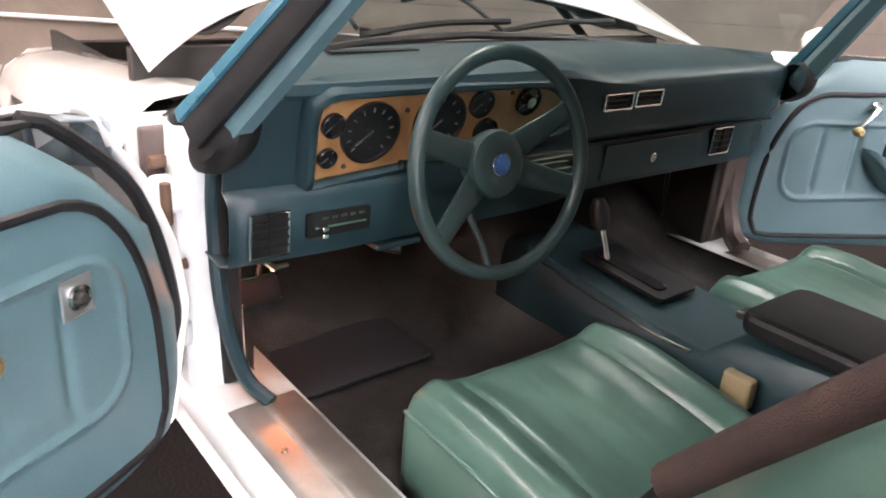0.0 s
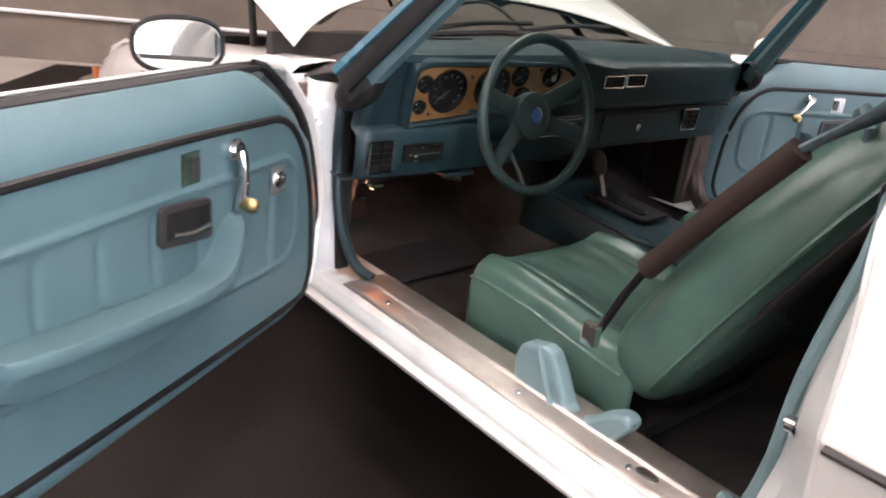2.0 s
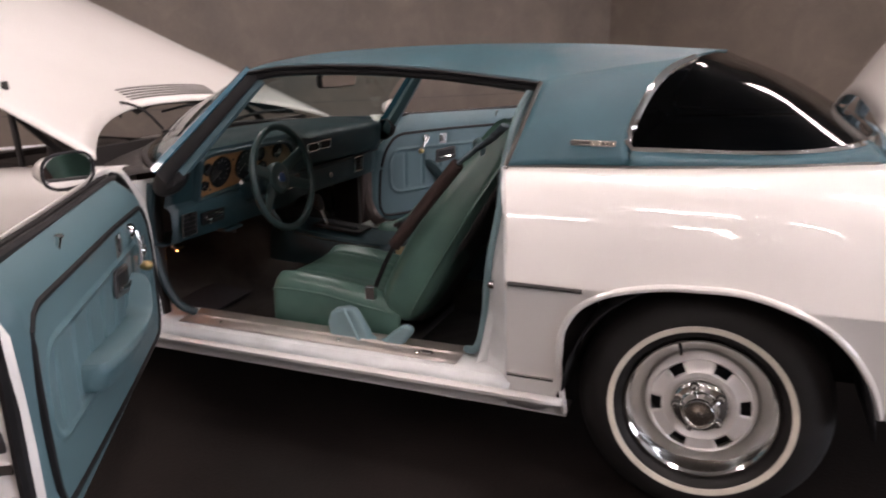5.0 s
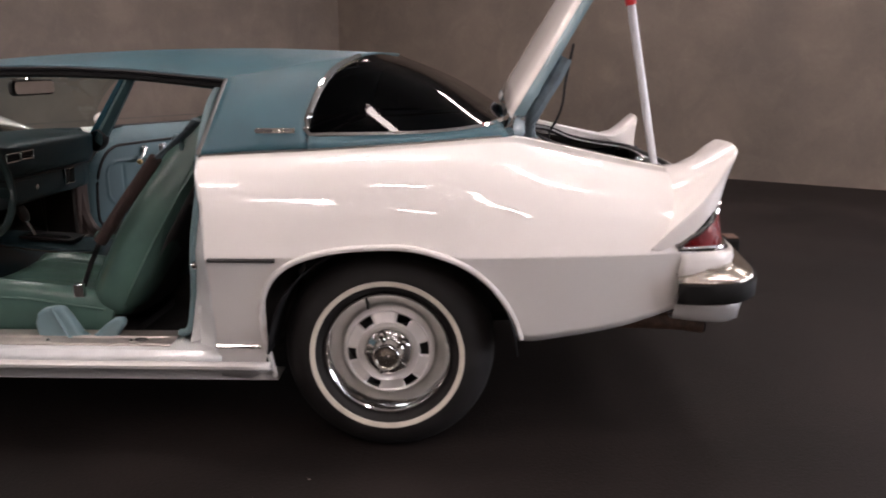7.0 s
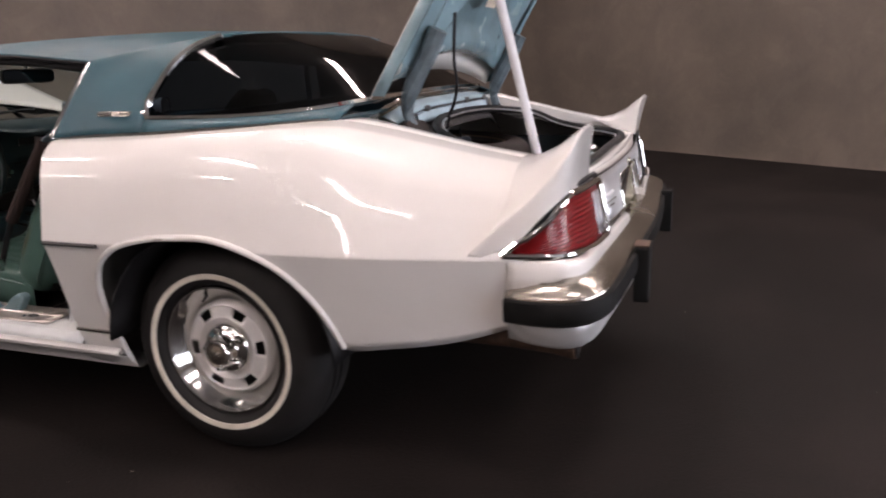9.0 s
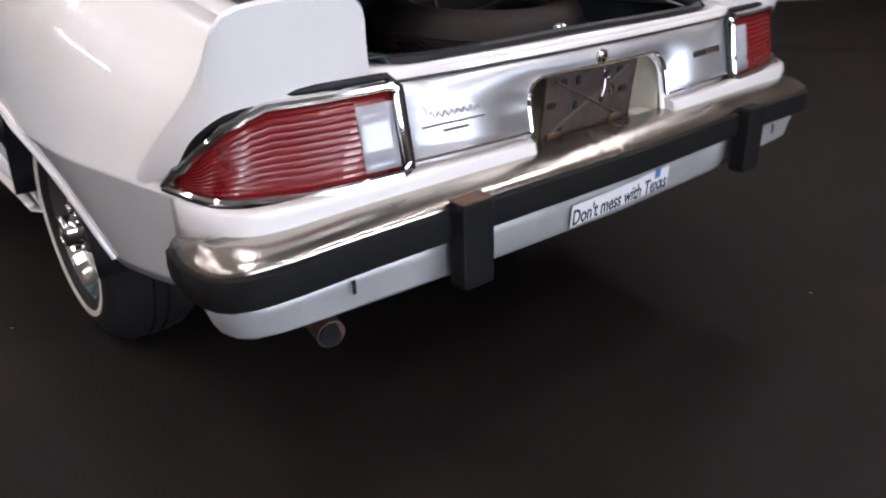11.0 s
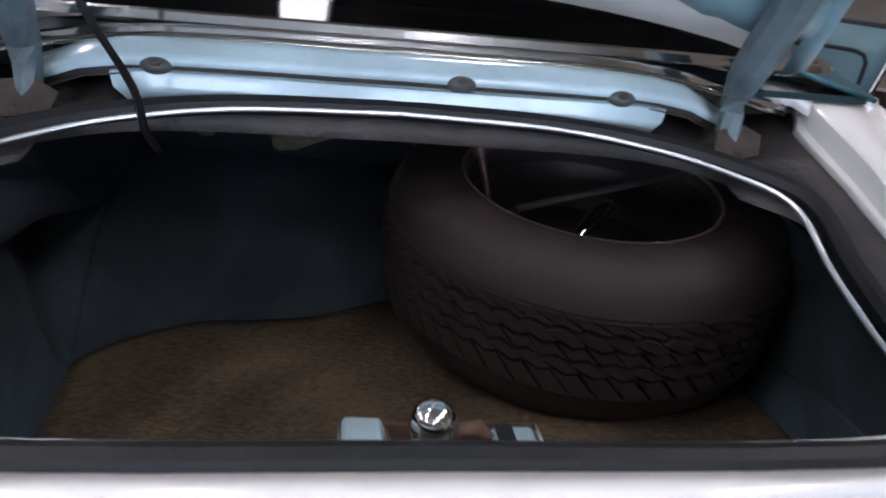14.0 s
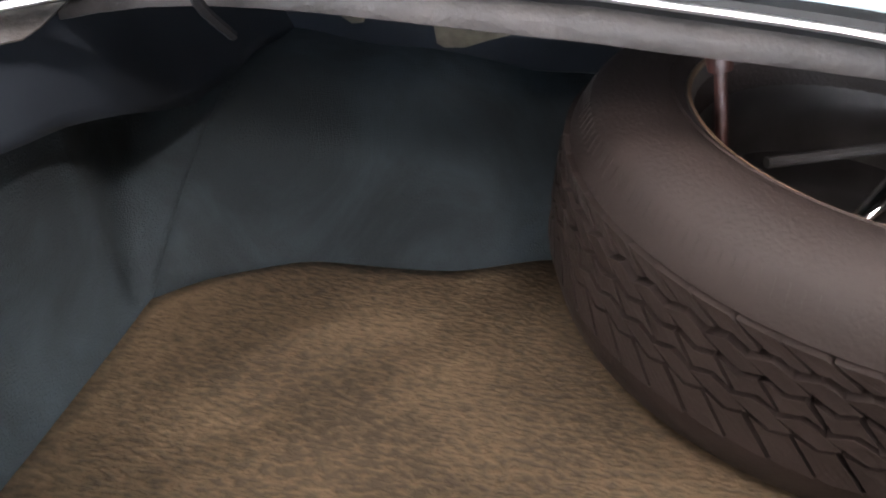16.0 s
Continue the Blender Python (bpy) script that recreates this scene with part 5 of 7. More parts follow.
    for z0, z1 in ((0.50, 0.53), (0.62, 0.66), (0.735, 0.755)):
        part("bracket", box(-1.886, -1.868, min(s * 0.795, s * 0.865), max(s * 0.795, s * 0.865), z0, z1), M_RUST, gap, smooth=False, bevel=0.003)
    part("wing_end", box(-1.945, -1.925, min(s * 0.70, s * 0.885), max(s * 0.70, s * 0.885), 0.30, 0.815), M_JAMB, car, smooth=False, bevel=0.008)
    if s > 0:
        # Added dark cover: gives the white far pillar its shade by colour.
        part("seal_carrier", box(-1.80, -1.772, 0.728, 0.846, 0.335, 0.815), M_DARKBROWN, car, "dark brown cover added over the pillar for its shade", smooth=False, bevel=0.012)
    part("hinge_bolt", lathe([(0.010, 0), (0.009, 0.006), (0, 0.007)], basis((-1.80, s * 0.838, 0.586), (1, 0, 0), (0, 0, 1), (0, s * 1.0, 0)), 10), M_RUST, car)
    # windscreen pillar: outer paint, black gap, inner cover
    lowp, highp = Vector((-1.688, s * 0.862, 0.858)), Vector((-1.425, s * 0.712, 1.165))
    d = (highp - lowp)
    ax = Vector((0, s, 0)) - d.normalized() * d.normalized().y * s
    ax.normalize()
    up = d.normalized().cross(ax) * s
    if up.z < 0:
        up = -up

    def bar(sec, k=9):
        return grid([[lowp + d * t + ax * (a * (1 - 0.25 * t)) + up * (b * (1 - 0.25 * t)) for a, b in sec] for t in np.linspace(-0.02, 1.02, k)], wrap=True)
    part("windscreen_pillar", bar([(0.012, 0.0), (0.010, 0.020), (-0.010, 0.034), (-0.035, 0.030), (-0.035, 0.005), (-0.005, -0.004)]), M_BLUEMETAL, car, "blue painted windscreen pillar")
    part("pillar_channel", bar([(0.006, -0.002), (-0.010, -0.003), (-0.020, -0.040), (-0.004, -0.045), (0.004, -0.03)]), M_BLACK, car)
    part("pillar_cover", bar([(-0.018, -0.040), (-0.022, -0.010), (-0.045, -0.004), (-0.058, -0.025), (-0.050, -0.062), (-0.026, -0.062)]), M_TRIM, car, "pale blue inner pillar cover")
    part("drip_rail", tube([Vector(p) + Vector((0, -0.006 if s < 0 else 0.006, -0.004)) if s < 0 else Vector((p[0], -p[1] + 0.006, p[2] - 0.004)) for p in RAIL[:7]], 0.006, 6), M_BLACK, car)
    part("corner_rubber", lathe([(0.0, 0.03), (0.030, 0.028), (0.050, 0.012), (0.056, -0.01), (0.05, -0.03)], basis((-1.675, s * 0.822, 0.828), (0.72, -s * 0.3, 0.62), (-0.62, 0, 0.72), (0.3, s * 0.95, 0)) @ Matrix.Diagonal((1.3, 0.9, 1, 1)), 20), M_BLACK, car, "black rubber corner seal")
    # roof edge inside: black window seal and headliner edge
    part("window_seal", tube([(p[0], s * (abs(p[1]) - 0.012), p[2] - 0.016) for p in RAIL[:7]], 0.014, 8), M_BLACK, car)
    part("pillar_edge_trim", tube([(p[0] - 0.004, s * (abs(p[1]) + 0.003), p[2]) for p in curve(SAIL_F, 10)], 0.007, 6), M_CHROME, car)

head = [[Vector((q.x + (p.x - q.x) * abs(f), p.y * f * 0.97, (p.z - 0.03) + (q.z - p.z - 0.005) * (1 - abs(f) ** 2.4))) for f in np.linspace(-1, 1, 17)] for p, q in zip(curve(RAIL, 20), curve(TOP, 20))]
part("headliner", grid(head), M_HEADLINER, car, solid=0.004)
# windscreen
ws_b = both(curve([(-1.715, -0.835, 0.855), (-1.86, -0.72, 0.870), (-1.98, -0.58, 0.883), (-2.08, -0.33, 0.900), (-2.115, 0, 0.908)], 16))
ws_t = both(curve([(-1.445, -0.690, 1.165), (-1.475, -0.53, 1.186), (-1.508, -0.28, 1.203), (-1.522, 0, 1.212)], 16))
bow = [[a.lerp(b, t) + Vector((-0.03 * math.sin(math.pi * t), 0, 0.022 * math.sin(math.pi * t))) for a, b in zip(ws_b, ws_t)] for t in np.linspace(0, 1, 8)]
part("windscreen", grid(bow), M_GLASS, car, "clear windscreen")
part("windscreen_trim", tube(ws_b, 0.010, 6), M_DARK, car)
part("windscreen_trim", tube(ws_t, 0.008, 6), M_CHROME, car)
mir = part("rear_view_mirror", prism(rounded(-0.125, 0.125, -0.030, 0.030, 0.022, 5), 0.022, basis((-1.50, -0.03, 1.115), (0.10, 0.99, 0), (0, 0, 1), (0.99, -0.10, 0))), M_DARK, car, "dark interior mirror", smooth=False, bevel=0.006)
part("mirror_glass", prism(rounded(-0.118, 0.118, -0.024, 0.024, 0.018, 5), 0.002, basis((-1.4775, -0.03, 1.115), (0.10, 0.99, 0), (0, 0, 1), (0.99, -0.10, 0))), M_MIRROR, mir, smooth=False)
part("mirror_stem", tube([(-1.505, -0.02, 1.13), (-1.525, 0, 1.19)], 0.007, 8), M_CHROME, mir)

# dash
def screen_x(y):
    return float(np.interp(abs(y), (0, 0.33, 0.58, 0.72, 0.80, 0.84), (-2.115, -2.08, -1.98, -1.86, -1.77, -1.715)))


def dash_rows(prof_l, prof_r):
    rows = []
    for y in np.linspace(-0.80, 0.78, 33):
        f = (y + 0.80) / 1.58
        k = 1 / (1 + math.exp((y + 0.02) / 0.035))
        rows.append([Vector((max(screen_x(y) + 0.03 + 0.008 * i if i < 5 else -9, a[0] * k + b[0] * (1 - k) - 0.05 * max(0, abs(y) - 0.62) / 0.18 * (0.3 if i > 3 else 1)), y, a[1] * k + b[1] * (1 - k) - 0.015 * (y / 0.8) ** 2 * (1 if i < 5 else 0.2))) for i, (a, b) in enumerate(zip(prof_l, prof_r))])
    return rows


DL = [(-2.10, 0.890), (-2.02, 0.902), (-1.90, 0.912), (-1.78, 0.918), (-1.70, 0.915), (-1.665, 0.902), (-1.660, 0.888), (-1.675, 0.880), (-1.715, 0.730), (-1.700, 0.722), (-1.690, 0.710), (-1.690, 0.65), (-1.700, 0.605), (-1.74, 0.592), (-1.85, 0.60)]
DR = [(-2.10, 0.890), (-2.02, 0.902), (-1.90, 0.910), (-1.80, 0.905), (-1.72, 0.892), (-1.680, 0.872), (-1.672, 0.862), (-1.672, 0.850), (-1.680, 0.765), (-1.700, 0.735), (-1.715, 0.722), (-1.712, 0.66), (-1.725, 0.615), (-1.76, 0.602), (-1.85, 0.61)]
part("dashboard", grid(dash_rows(DL, DR)), M_DASH, car, "dark blue-green padded dashboard", solid=0.004)
part("demister_slot", box(-1.90, -1.875, -0.52, -0.32, 0.911, 0.9155), M_BLACK, car, smooth=False)
cl_m = basis((-1.700, -0.36, 0.806), (0, 1, 0), (0.26, 0, 0.965), (0.965, 0, -0.26))
cl = [(-0.29, -0.074), (-0.10, -0.060), (0.10, -0.045), (0.270, -0.032), (0.292, -0.020), (0.290, 0.0), (0.262, 0.035), (0.225, 0.058), (0.15, 0.070), (-0.20, 0.074), (-0.272, 0.070), (-0.296, 0.050)]
cluster = part("instrument_panel", prism(cl, 0.012, cl_m), M_WOOD, car, "woodgrain instrument panel", smooth=False, bevel=0.003)
hood = []
for fx, fy, h in ((0.995, 0.99, 0.010), (1.005, 1.03, 0.018), (1.025, 1.10, 0.023), (1.055, 1.20, 0.022), (1.085, 1.30, 0.012), (1.11, 1.40, -0.014)):
    hood.append([cl_m @ Vector((p.x * fx, p.y * fy, h)) for p in curve([(x, y, 0) for x, y in cl + cl[:1]], 73)][:-1])
part("panel_hood", grid([list(r) for r in zip(*hood)] + [[r[0] for r in hood]]), M_DASH, cluster, "soft rolled edge round the instruments", solid=0.002)


def dial(x, y, r, marks, label=""):
    m = cl_m @ Matrix.Translation((x, y, 0.012))
    g = part("gauge", lathe([(r, 0.0), (r, 0.008), (r * 0.92, 0.009), (r * 0.90, 0.003), (0, 0.003)], m, 32), M_GAUGE, cluster, label)
    for k in range(marks):
        a = radians(225 - 270 * k / (marks - 1))
        part("mark", box(r * 0.66, r * 0.80, -r * 0.022, r * 0.022, 0.0032, 0.004, m=m @ Matrix.Rotation(a, 4, "Z")), M_MARK, g, smooth=False)
    part("needle", box(-r * 0.1, r * 0.6, -r * 0.02, r * 0.02, 0.0045, 0.0055, m=m @ Matrix.Rotation(radians(220), 4, "Z")), M_MARK, g, smooth=False)


dial(-0.195, 0.010, 0.057, 11, "black speedometer dial")
dial(-0.050, 0.018, 0.057, 9, "black tachometer dial")
dial(0.040, 0.046, 0.028, 5)
dial(0.160, 0.044, 0.030, 5)
dial(0.068, -0.014, 0.028, 5)
dial(-0.270, 0.030, 0.022, 4)
dial(-0.272, -0.030, 0.018, 4)
part("clock_button", lathe([(0.012, 0.012), (0.011, 0.026), (0, 0.027)], cl_m @ Matrix.Translation((0.160, 0.044, 0)), 16), M_DULLCHROME, cluster)
for x, y in ((-0.235, -0.052), (0.275, -0.008), (0.115, 0.062), (-0.125, 0.045)):
    part("panel_screw", lathe([(0.005, 0.012), (0.004, 0.015), (0, 0.015)], cl_m @ Matrix.Translation((x, y, 0)), 10), M_DARK, cluster)


def vent(m, w, h, cols, rows, frame_mat):
    v = part("air_vent", prism(rounded(-w / 2, w / 2, -h / 2, h / 2, 0.004, 2), 0.004, m), M_BLACK, car, "dark dashboard air vent", smooth=False)
    run = [m @ Vector((x, y, 0.006)) for x, y in ((-w / 2, -h / 2), (w / 2, -h / 2), (w / 2, h / 2), (-w / 2, h / 2))]
    for i in range(4):
        part("vent_frame", tube([run[i], run[(i + 1) % 4]], 0.0028, 6), frame_mat, v)
    for i in range(1, rows):
        part("louvre", box(-w / 2 + 0.003, w / 2 - 0.003, -0.002, 0.002, 0.003, 0.009, m=m @ Matrix.Translation((0, -h / 2 + h * i / rows, 0))), M_BLACK, v, smooth=False)
    for i in range(1, cols):
        part("louvre", box(-0.0015, 0.0015, -h / 2 + 0.003, h / 2 - 0.003, 0.003, 0.009, m=m @ Matrix.Translation((-w / 2 + w * i / cols, 0, 0))), M_BLACK, v, smooth=False)


face = lambda y, z, x=-1.688: basis((x, y, z), (0, 1, 0), (0.06, 0, 1), (1, 0, -0.06))
vent(face(-0.741, 0.660), 0.068, 0.076, 2, 5, M_CHROME)
vent(face(0.066, 0.826, -1.672), 0.090, 0.034, 1, 3, M_CHROME)
vent(face(0.168, 0.828, -1.672), 0.090, 0.034, 1, 3, M_CHROME)
vent(face(0.560, 0.683, -1.712), 0.085, 0.070, 2, 4, M_CHROME)
# light and wiper controls
cm = face(-0.612, 0.662)
ctl = part("heater_control", prism(rounded(-0.062, 0.062, -0.022, 0.022, 0.004, 2), 0.006, cm), M_BLACK, car, "chrome and black heater control", smooth=False)
part("control_bar", box(-0.050, 0.050, -0.004, 0.0, 0.006, 0.012, m=cm), M_CHROME, ctl, smooth=False)
for k in range(5):
    part("control_mark", box(-0.035 + k * 0.018, -0.023 + k * 0.018, 0.009, 0.015, 0.006, 0.008, m=cm), M_DULLCHROME, ctl, smooth=False)
for y in (-0.002, -0.015):
    part("control_knob", box(-0.040, -0.028, y - 0.005, y + 0.004, 0.006, 0.022, m=cm), M_CHROME, ctl, smooth=False, bevel=0.002)
# radio
rm = face(-0.135, 0.700, -1.690)
radio = part("radio", prism(rounded(-0.105, 0.105, -0.028, 0.028, 0.004, 2), 0.010, rm), M_DARK, car, "chrome-fronted car radio", smooth=False)
part("radio_dial", box(-0.080, 0.080, -0.018, 0.006, 0.010, 0.012, m=rm), M_GAUGE, radio, smooth=False)
for y in (-0.023, -0.006, 0.010, 0.021):
    part("radio_bar", box(-0.095, 0.095, y - 0.0022, y + 0.0022, 0.010, 0.014, m=rm), M_DULLCHROME, radio, smooth=False)
for x in (-0.095, 0.095):
    part("radio_knob", lathe([(0.010, 0.010), (0.009, 0.028), (0, 0.028)], rm @ Matrix.Translation((x, 0, 0)), 16), M_CHROME, radio)
# glove box
gm = face(0.27, 0.672, -1.713)
part("glove_box_lid", prism(rounded(-0.175, 0.195, -0.045, 0.045, 0.010, 3), 0.006, gm), M_DASH, car, smooth=False, bevel=0.003)
part("glove_box_lock", lathe([(0.013, 0.006), (0.012, 0.014), (0.006, 0.016), (0, 0.014)], gm, 16), M_CHROME, car)
part("dash_seam", box(-1.698, -1.690, 0.0, 0.76, 0.728, 0.733), M_BLACK, car, smooth=False)
part("under_tray", box(-1.76, -1.70, -0.52, -0.42, 0.580, 0.592), M_DASH, car, smooth=False, bevel=0.004)
part("hand_brake", tube([(-1.73, -0.50, 0.577), (-1.695, -0.47, 0.576)], 0.008, 8), M_BLACK, car)

# steering wheel
wm = basis((-1.532, -0.379, 0.774), (0, 1, 0), (-0.17, 0, 0.985), (0.985, 0, 0.17))
sw = empty("steering_wheel", (-1.532, -0.379, 0.774))
sw.parent = car
wl = Matrix.Translation((1.532, 0.379, -0.774)) @ wm
M_WHEELRIM = surface("rim_plastic", (0.030, 0.056, 0.056), 0.34, vary=0.2, scale=10, bump=0.12, grain=380)
part("rim", tube([wl @ Vector((0.188 * math.cos(a), 0.187 * math.sin(a), 0.0)) for a in np.linspace(0, math.tau, 73)[:-1]], 0.0135, 12, closed=True), M_WHEELRIM, sw, "blue-green steering wheel rim")
for a in (27, 161, 217, 341):
    m = wl @ Matrix.Rotation(radians(a), 4, "Z")
    part("spoke", grid([[m @ Vector((r, w * k, -0.034 + 0.030 * ((r - 0.03) / 0.145) - 0.005 * abs(k) ** 2)) for k in (-1, -0.8, -0.5, 0, 0.5, 0.8, 1)] for r, w in ((0.03, 0.026), (0.07, 0.023), (0.12, 0.019), (0.168, 0.018), (0.183, 0.022))]), M_WHEELRIM, sw, solid=0.010)
part("hub", lathe([(0.050, -0.060), (0.058, -0.040), (0.060, -0.024), (0.057, -0.016), (0.048, -0.012), (0.034, -0.010), (0.030, -0.012), (0.0, -0.010)], wl, 40), M_WHEELRIM, sw, "round padded hub")
part("hub_emblem", lathe([(0.020, -0.011), (0.019, -0.008), (0.0, -0.007)], wl, 24), surface("emblem_blue", (0.05, 0.12, 0.30), 0.25, vary=0.3, scale=200), sw)
part("emblem_ring", tube([wl @ Vector((0.020 * math.cos(a), 0.020 * math.sin(a), -0.0085)) for a in np.linspace(0, math.tau, 33)[:-1]], 0.0012, 6, closed=True), M_DULLCHROME, sw)
part("column", tube([wl @ Vector((0, 0, -0.050)), wl @ Vector((0, -0.015, -0.13)), wl @ Vector((0, -0.05, -0.26))], [0.040, 0.046, 0.052], 20), M_DASH, sw)
part("indicator_stalk", tube([wl @ Vector((-0.03, 0.0, -0.09)), wl @ Vector((-0.15, 0.015, -0.07)), wl @ Vector((-0.168, 0.015, -0.068))], [0.004, 0.004, 0.008], 8), M_CHROME, sw)
part("key_switch", lathe([(0.014, 0.0), (0.014, 0.016), (0.008, 0.020), (0, 0.020)], wl @ Matrix.Translation((0.055, -0.02, -0.10)), 14), M_CHROME, sw)
part("tilt_lever", tube([wl @ Vector((-0.02, -0.06, -0.10)), wl @ Vector((-0.005, -0.15, -0.06)), wl @ Vector((0.0, -0.205, -0.045))], [0.007, 0.006, 0.009], 8), M_DASH, sw)

# floor, tunnel, firewall
bm = grid([[Vector((x, y, 0.265 + (0.17 * max(0, (-1.80 - x) / 0.35)) + 0.19 * math.exp(-(y / 0.15) ** 4) + 0.012 * noise.noise(Vector((x * 4, y * 4, 1))) + 0.05 * max(0, (abs(y) - 0.66) / 0.05))) for y in np.linspace(-0.72, 0.72, 41)] for x in np.linspace(-2.15, -0.55, 40)])
part("cabin_floor", bm, M_CARPET, car, "grey-brown worn cabin carpet", solid=0.004)
part("firewall", box(-2.17, -2.14, -0.80, 0.80, 0.25, 0.89), M_DARK, car, smooth=False)
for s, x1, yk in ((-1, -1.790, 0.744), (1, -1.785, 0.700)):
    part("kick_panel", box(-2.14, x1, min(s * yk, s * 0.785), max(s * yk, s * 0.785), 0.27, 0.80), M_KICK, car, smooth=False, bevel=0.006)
bm = grid([[Vector((x, y, 0.30 + 0.22 * max(0, (x + 0.55) / 0.10)) if x < -0.45 else (x, y, 0.50 + 0.05 * math.sin((x + 0.45) * 6))) for y in np.linspace(-0.66, 0.66, 9)] for x in (-0.56, -0.50, -0.46, -0.44, -0.38, -0.32)])
part("rear_seat", bm, M_DASH, car, solid=0.01)
part("rear_seat_back", grid([[Vector((x, y, z)) for y in np.linspace(-0.66, 0.66, 9)] for x, z in ((-0.36, 0.48), (-0.33, 0.60), (-0.31, 0.80), (-0.31, 0.98))]), M_DASH, car, solid=0.03)
fm = empty("floor_mat", (-1.83, -0.54, 0.296))
part("mat_pad", prism([(-0.10, -0.16), (0.10, -0.15), (0.09, 0.20), (-0.085, 0.19)], 0.008, Matrix.Rotation(radians(8), 4, "Y")), M_MATBLACK, fm, smooth=False, bevel=0.003)
tagged(fm, "dark rubber floor mat on the driver's carpet", "floor mat")
part("brake_pedal", prism(rounded(-0.045, 0.045, -0.028, 0.028, 0.008, 3), 0.014, basis((-1.945, -0.645, 0.430), (0, 1, 0), (-0.4, 0, 0.9), (0.9, 0, 0.4))), M_BLACK, car, smooth=False, bevel=0.004)
part("pedal_trim", tube([(-1.937 - 0.4 * z, -0.645 + y, 0.436 + 0.9 * z) for y, z in ((-0.043, -0.026), (0.043, -0.026), (0.043, 0.026), (-0.043, 0.026))], 0.004, 6, closed=True), M_CHROME, car)
part("brake_release", tube([(-1.800, -0.700, 0.562), (-1.795, -0.680, 0.545), (-1.790, -0.655, 0.548)], [0.006, 0.007, 0.005], 8), M_CHROME, car, "chrome parking brake handle")
part("pedal_arm", tube([(-1.95, -0.645, 0.45), (-1.97, -0.60, 0.60)], 0.008, 8), M_DULLCHROME, car)
part("courtesy_lamp", lathe([(0.012, 0), (0.010, 0.02), (0, 0.024)], Matrix.Translation((-1.822, -0.676, 0.596)) @ Matrix.Rotation(radians(180), 4, "X"), 14), glow("warm_bulb", (1.0, 0.30, 0.07), 10.0), car)
cl_light = bpy.data.lights.new("courtesy_light", "POINT")
cl_light.energy, cl_light.color, cl_light.shadow_soft_size = 0.22, (1.0, 0.30, 0.08), 0.012
lo = new("courtesy_light", cl_light)
lo.location = (-1.812, -0.672, 0.522)

# console
def loft_x(secs):
    return grid([[Vector((x, y, z)) for y, z in sec] for x, sec in secs], wrap=False)


secs = []
for x, top, w in ((-1.78, 0.508, 0.115), (-1.66, 0.502, 0.118), (-1.52, 0.488, 0.120), (-1.36, 0.472, 0.122), (-1.25, 0.47, 0.122), (-1.20, 0.515, 0.118), (-1.00, 0.53, 0.115), (-0.78, 0.53, 0.110)):
    secs.append((x, [(-w - 0.02, 0.30), (-w - 0.008, top - 0.05), (-w, top - 0.012), (-w + 0.012, top), (0, top + 0.002), (w - 0.012, top), (w, top - 0.012), (w + 0.008, top - 0.05), (w + 0.02, 0.30)]))
console = part("centre_console", loft_x(secs), M_DASH, car, "dark blue-green centre console", solid=0.004)
part("shift_slot", prism(rounded(-1.60, -1.42, -0.030, 0.004, 0.008, 3), 0.012, basis((0, 0, 0.379), (1, 0, -0.08), (0, 1, 0), (0.08, 0, 1))), M_GAUGE, console, smooth=False)
part("shift_plate", prism(rounded(-1.62, -1.395, -0.055, 0.070, 0.014, 3), 0.008, basis((0, 0, 0.379), (1, 0, -0.08), (0, 1, 0), (0.08, 0, 1))), M_BLACK, console, "black gear selector plate", smooth=False)
part("console_edge", tube([(-1.66, -0.118, 0.492), (-1.52, -0.120, 0.475), (-1.36, -0.122, 0.462), (-1.27, -0.122, 0.466)], 0.004, 6), M_DULLCHROME, console)
lever = part("gear_lever", tube([(-1.548, -0.02, 0.475), (-1.568, -0.02, 0.52), (-1.592, -0.02, 0.578)], 0.007, 10), M_CHROME, console, "chrome gear lever")
part("armrest_pad", prism(rounded(-1.21, -0.78, -0.105, 0.105, 0.03, 4), 0.040, Matrix.Translation((0, 0, 0.532))), M_BLACK, console, "black vinyl console armrest", bevel=0.012, smooth=False)
part("armrest_catch", box(-1.225, -1.205, -0.085, -0.05, 0.545, 0.560), M_DARK, console, smooth=False, bevel=0.004)
part("gear_knob", tube([(-1.590, -0.02, 0.572), (-1.598, -0.02, 0.590), (-1.607, -0.02, 0.617), (-1.612, -0.02, 0.637)], [0.014, 0.021, 0.021, 0.012], 12), M_DARK, console)

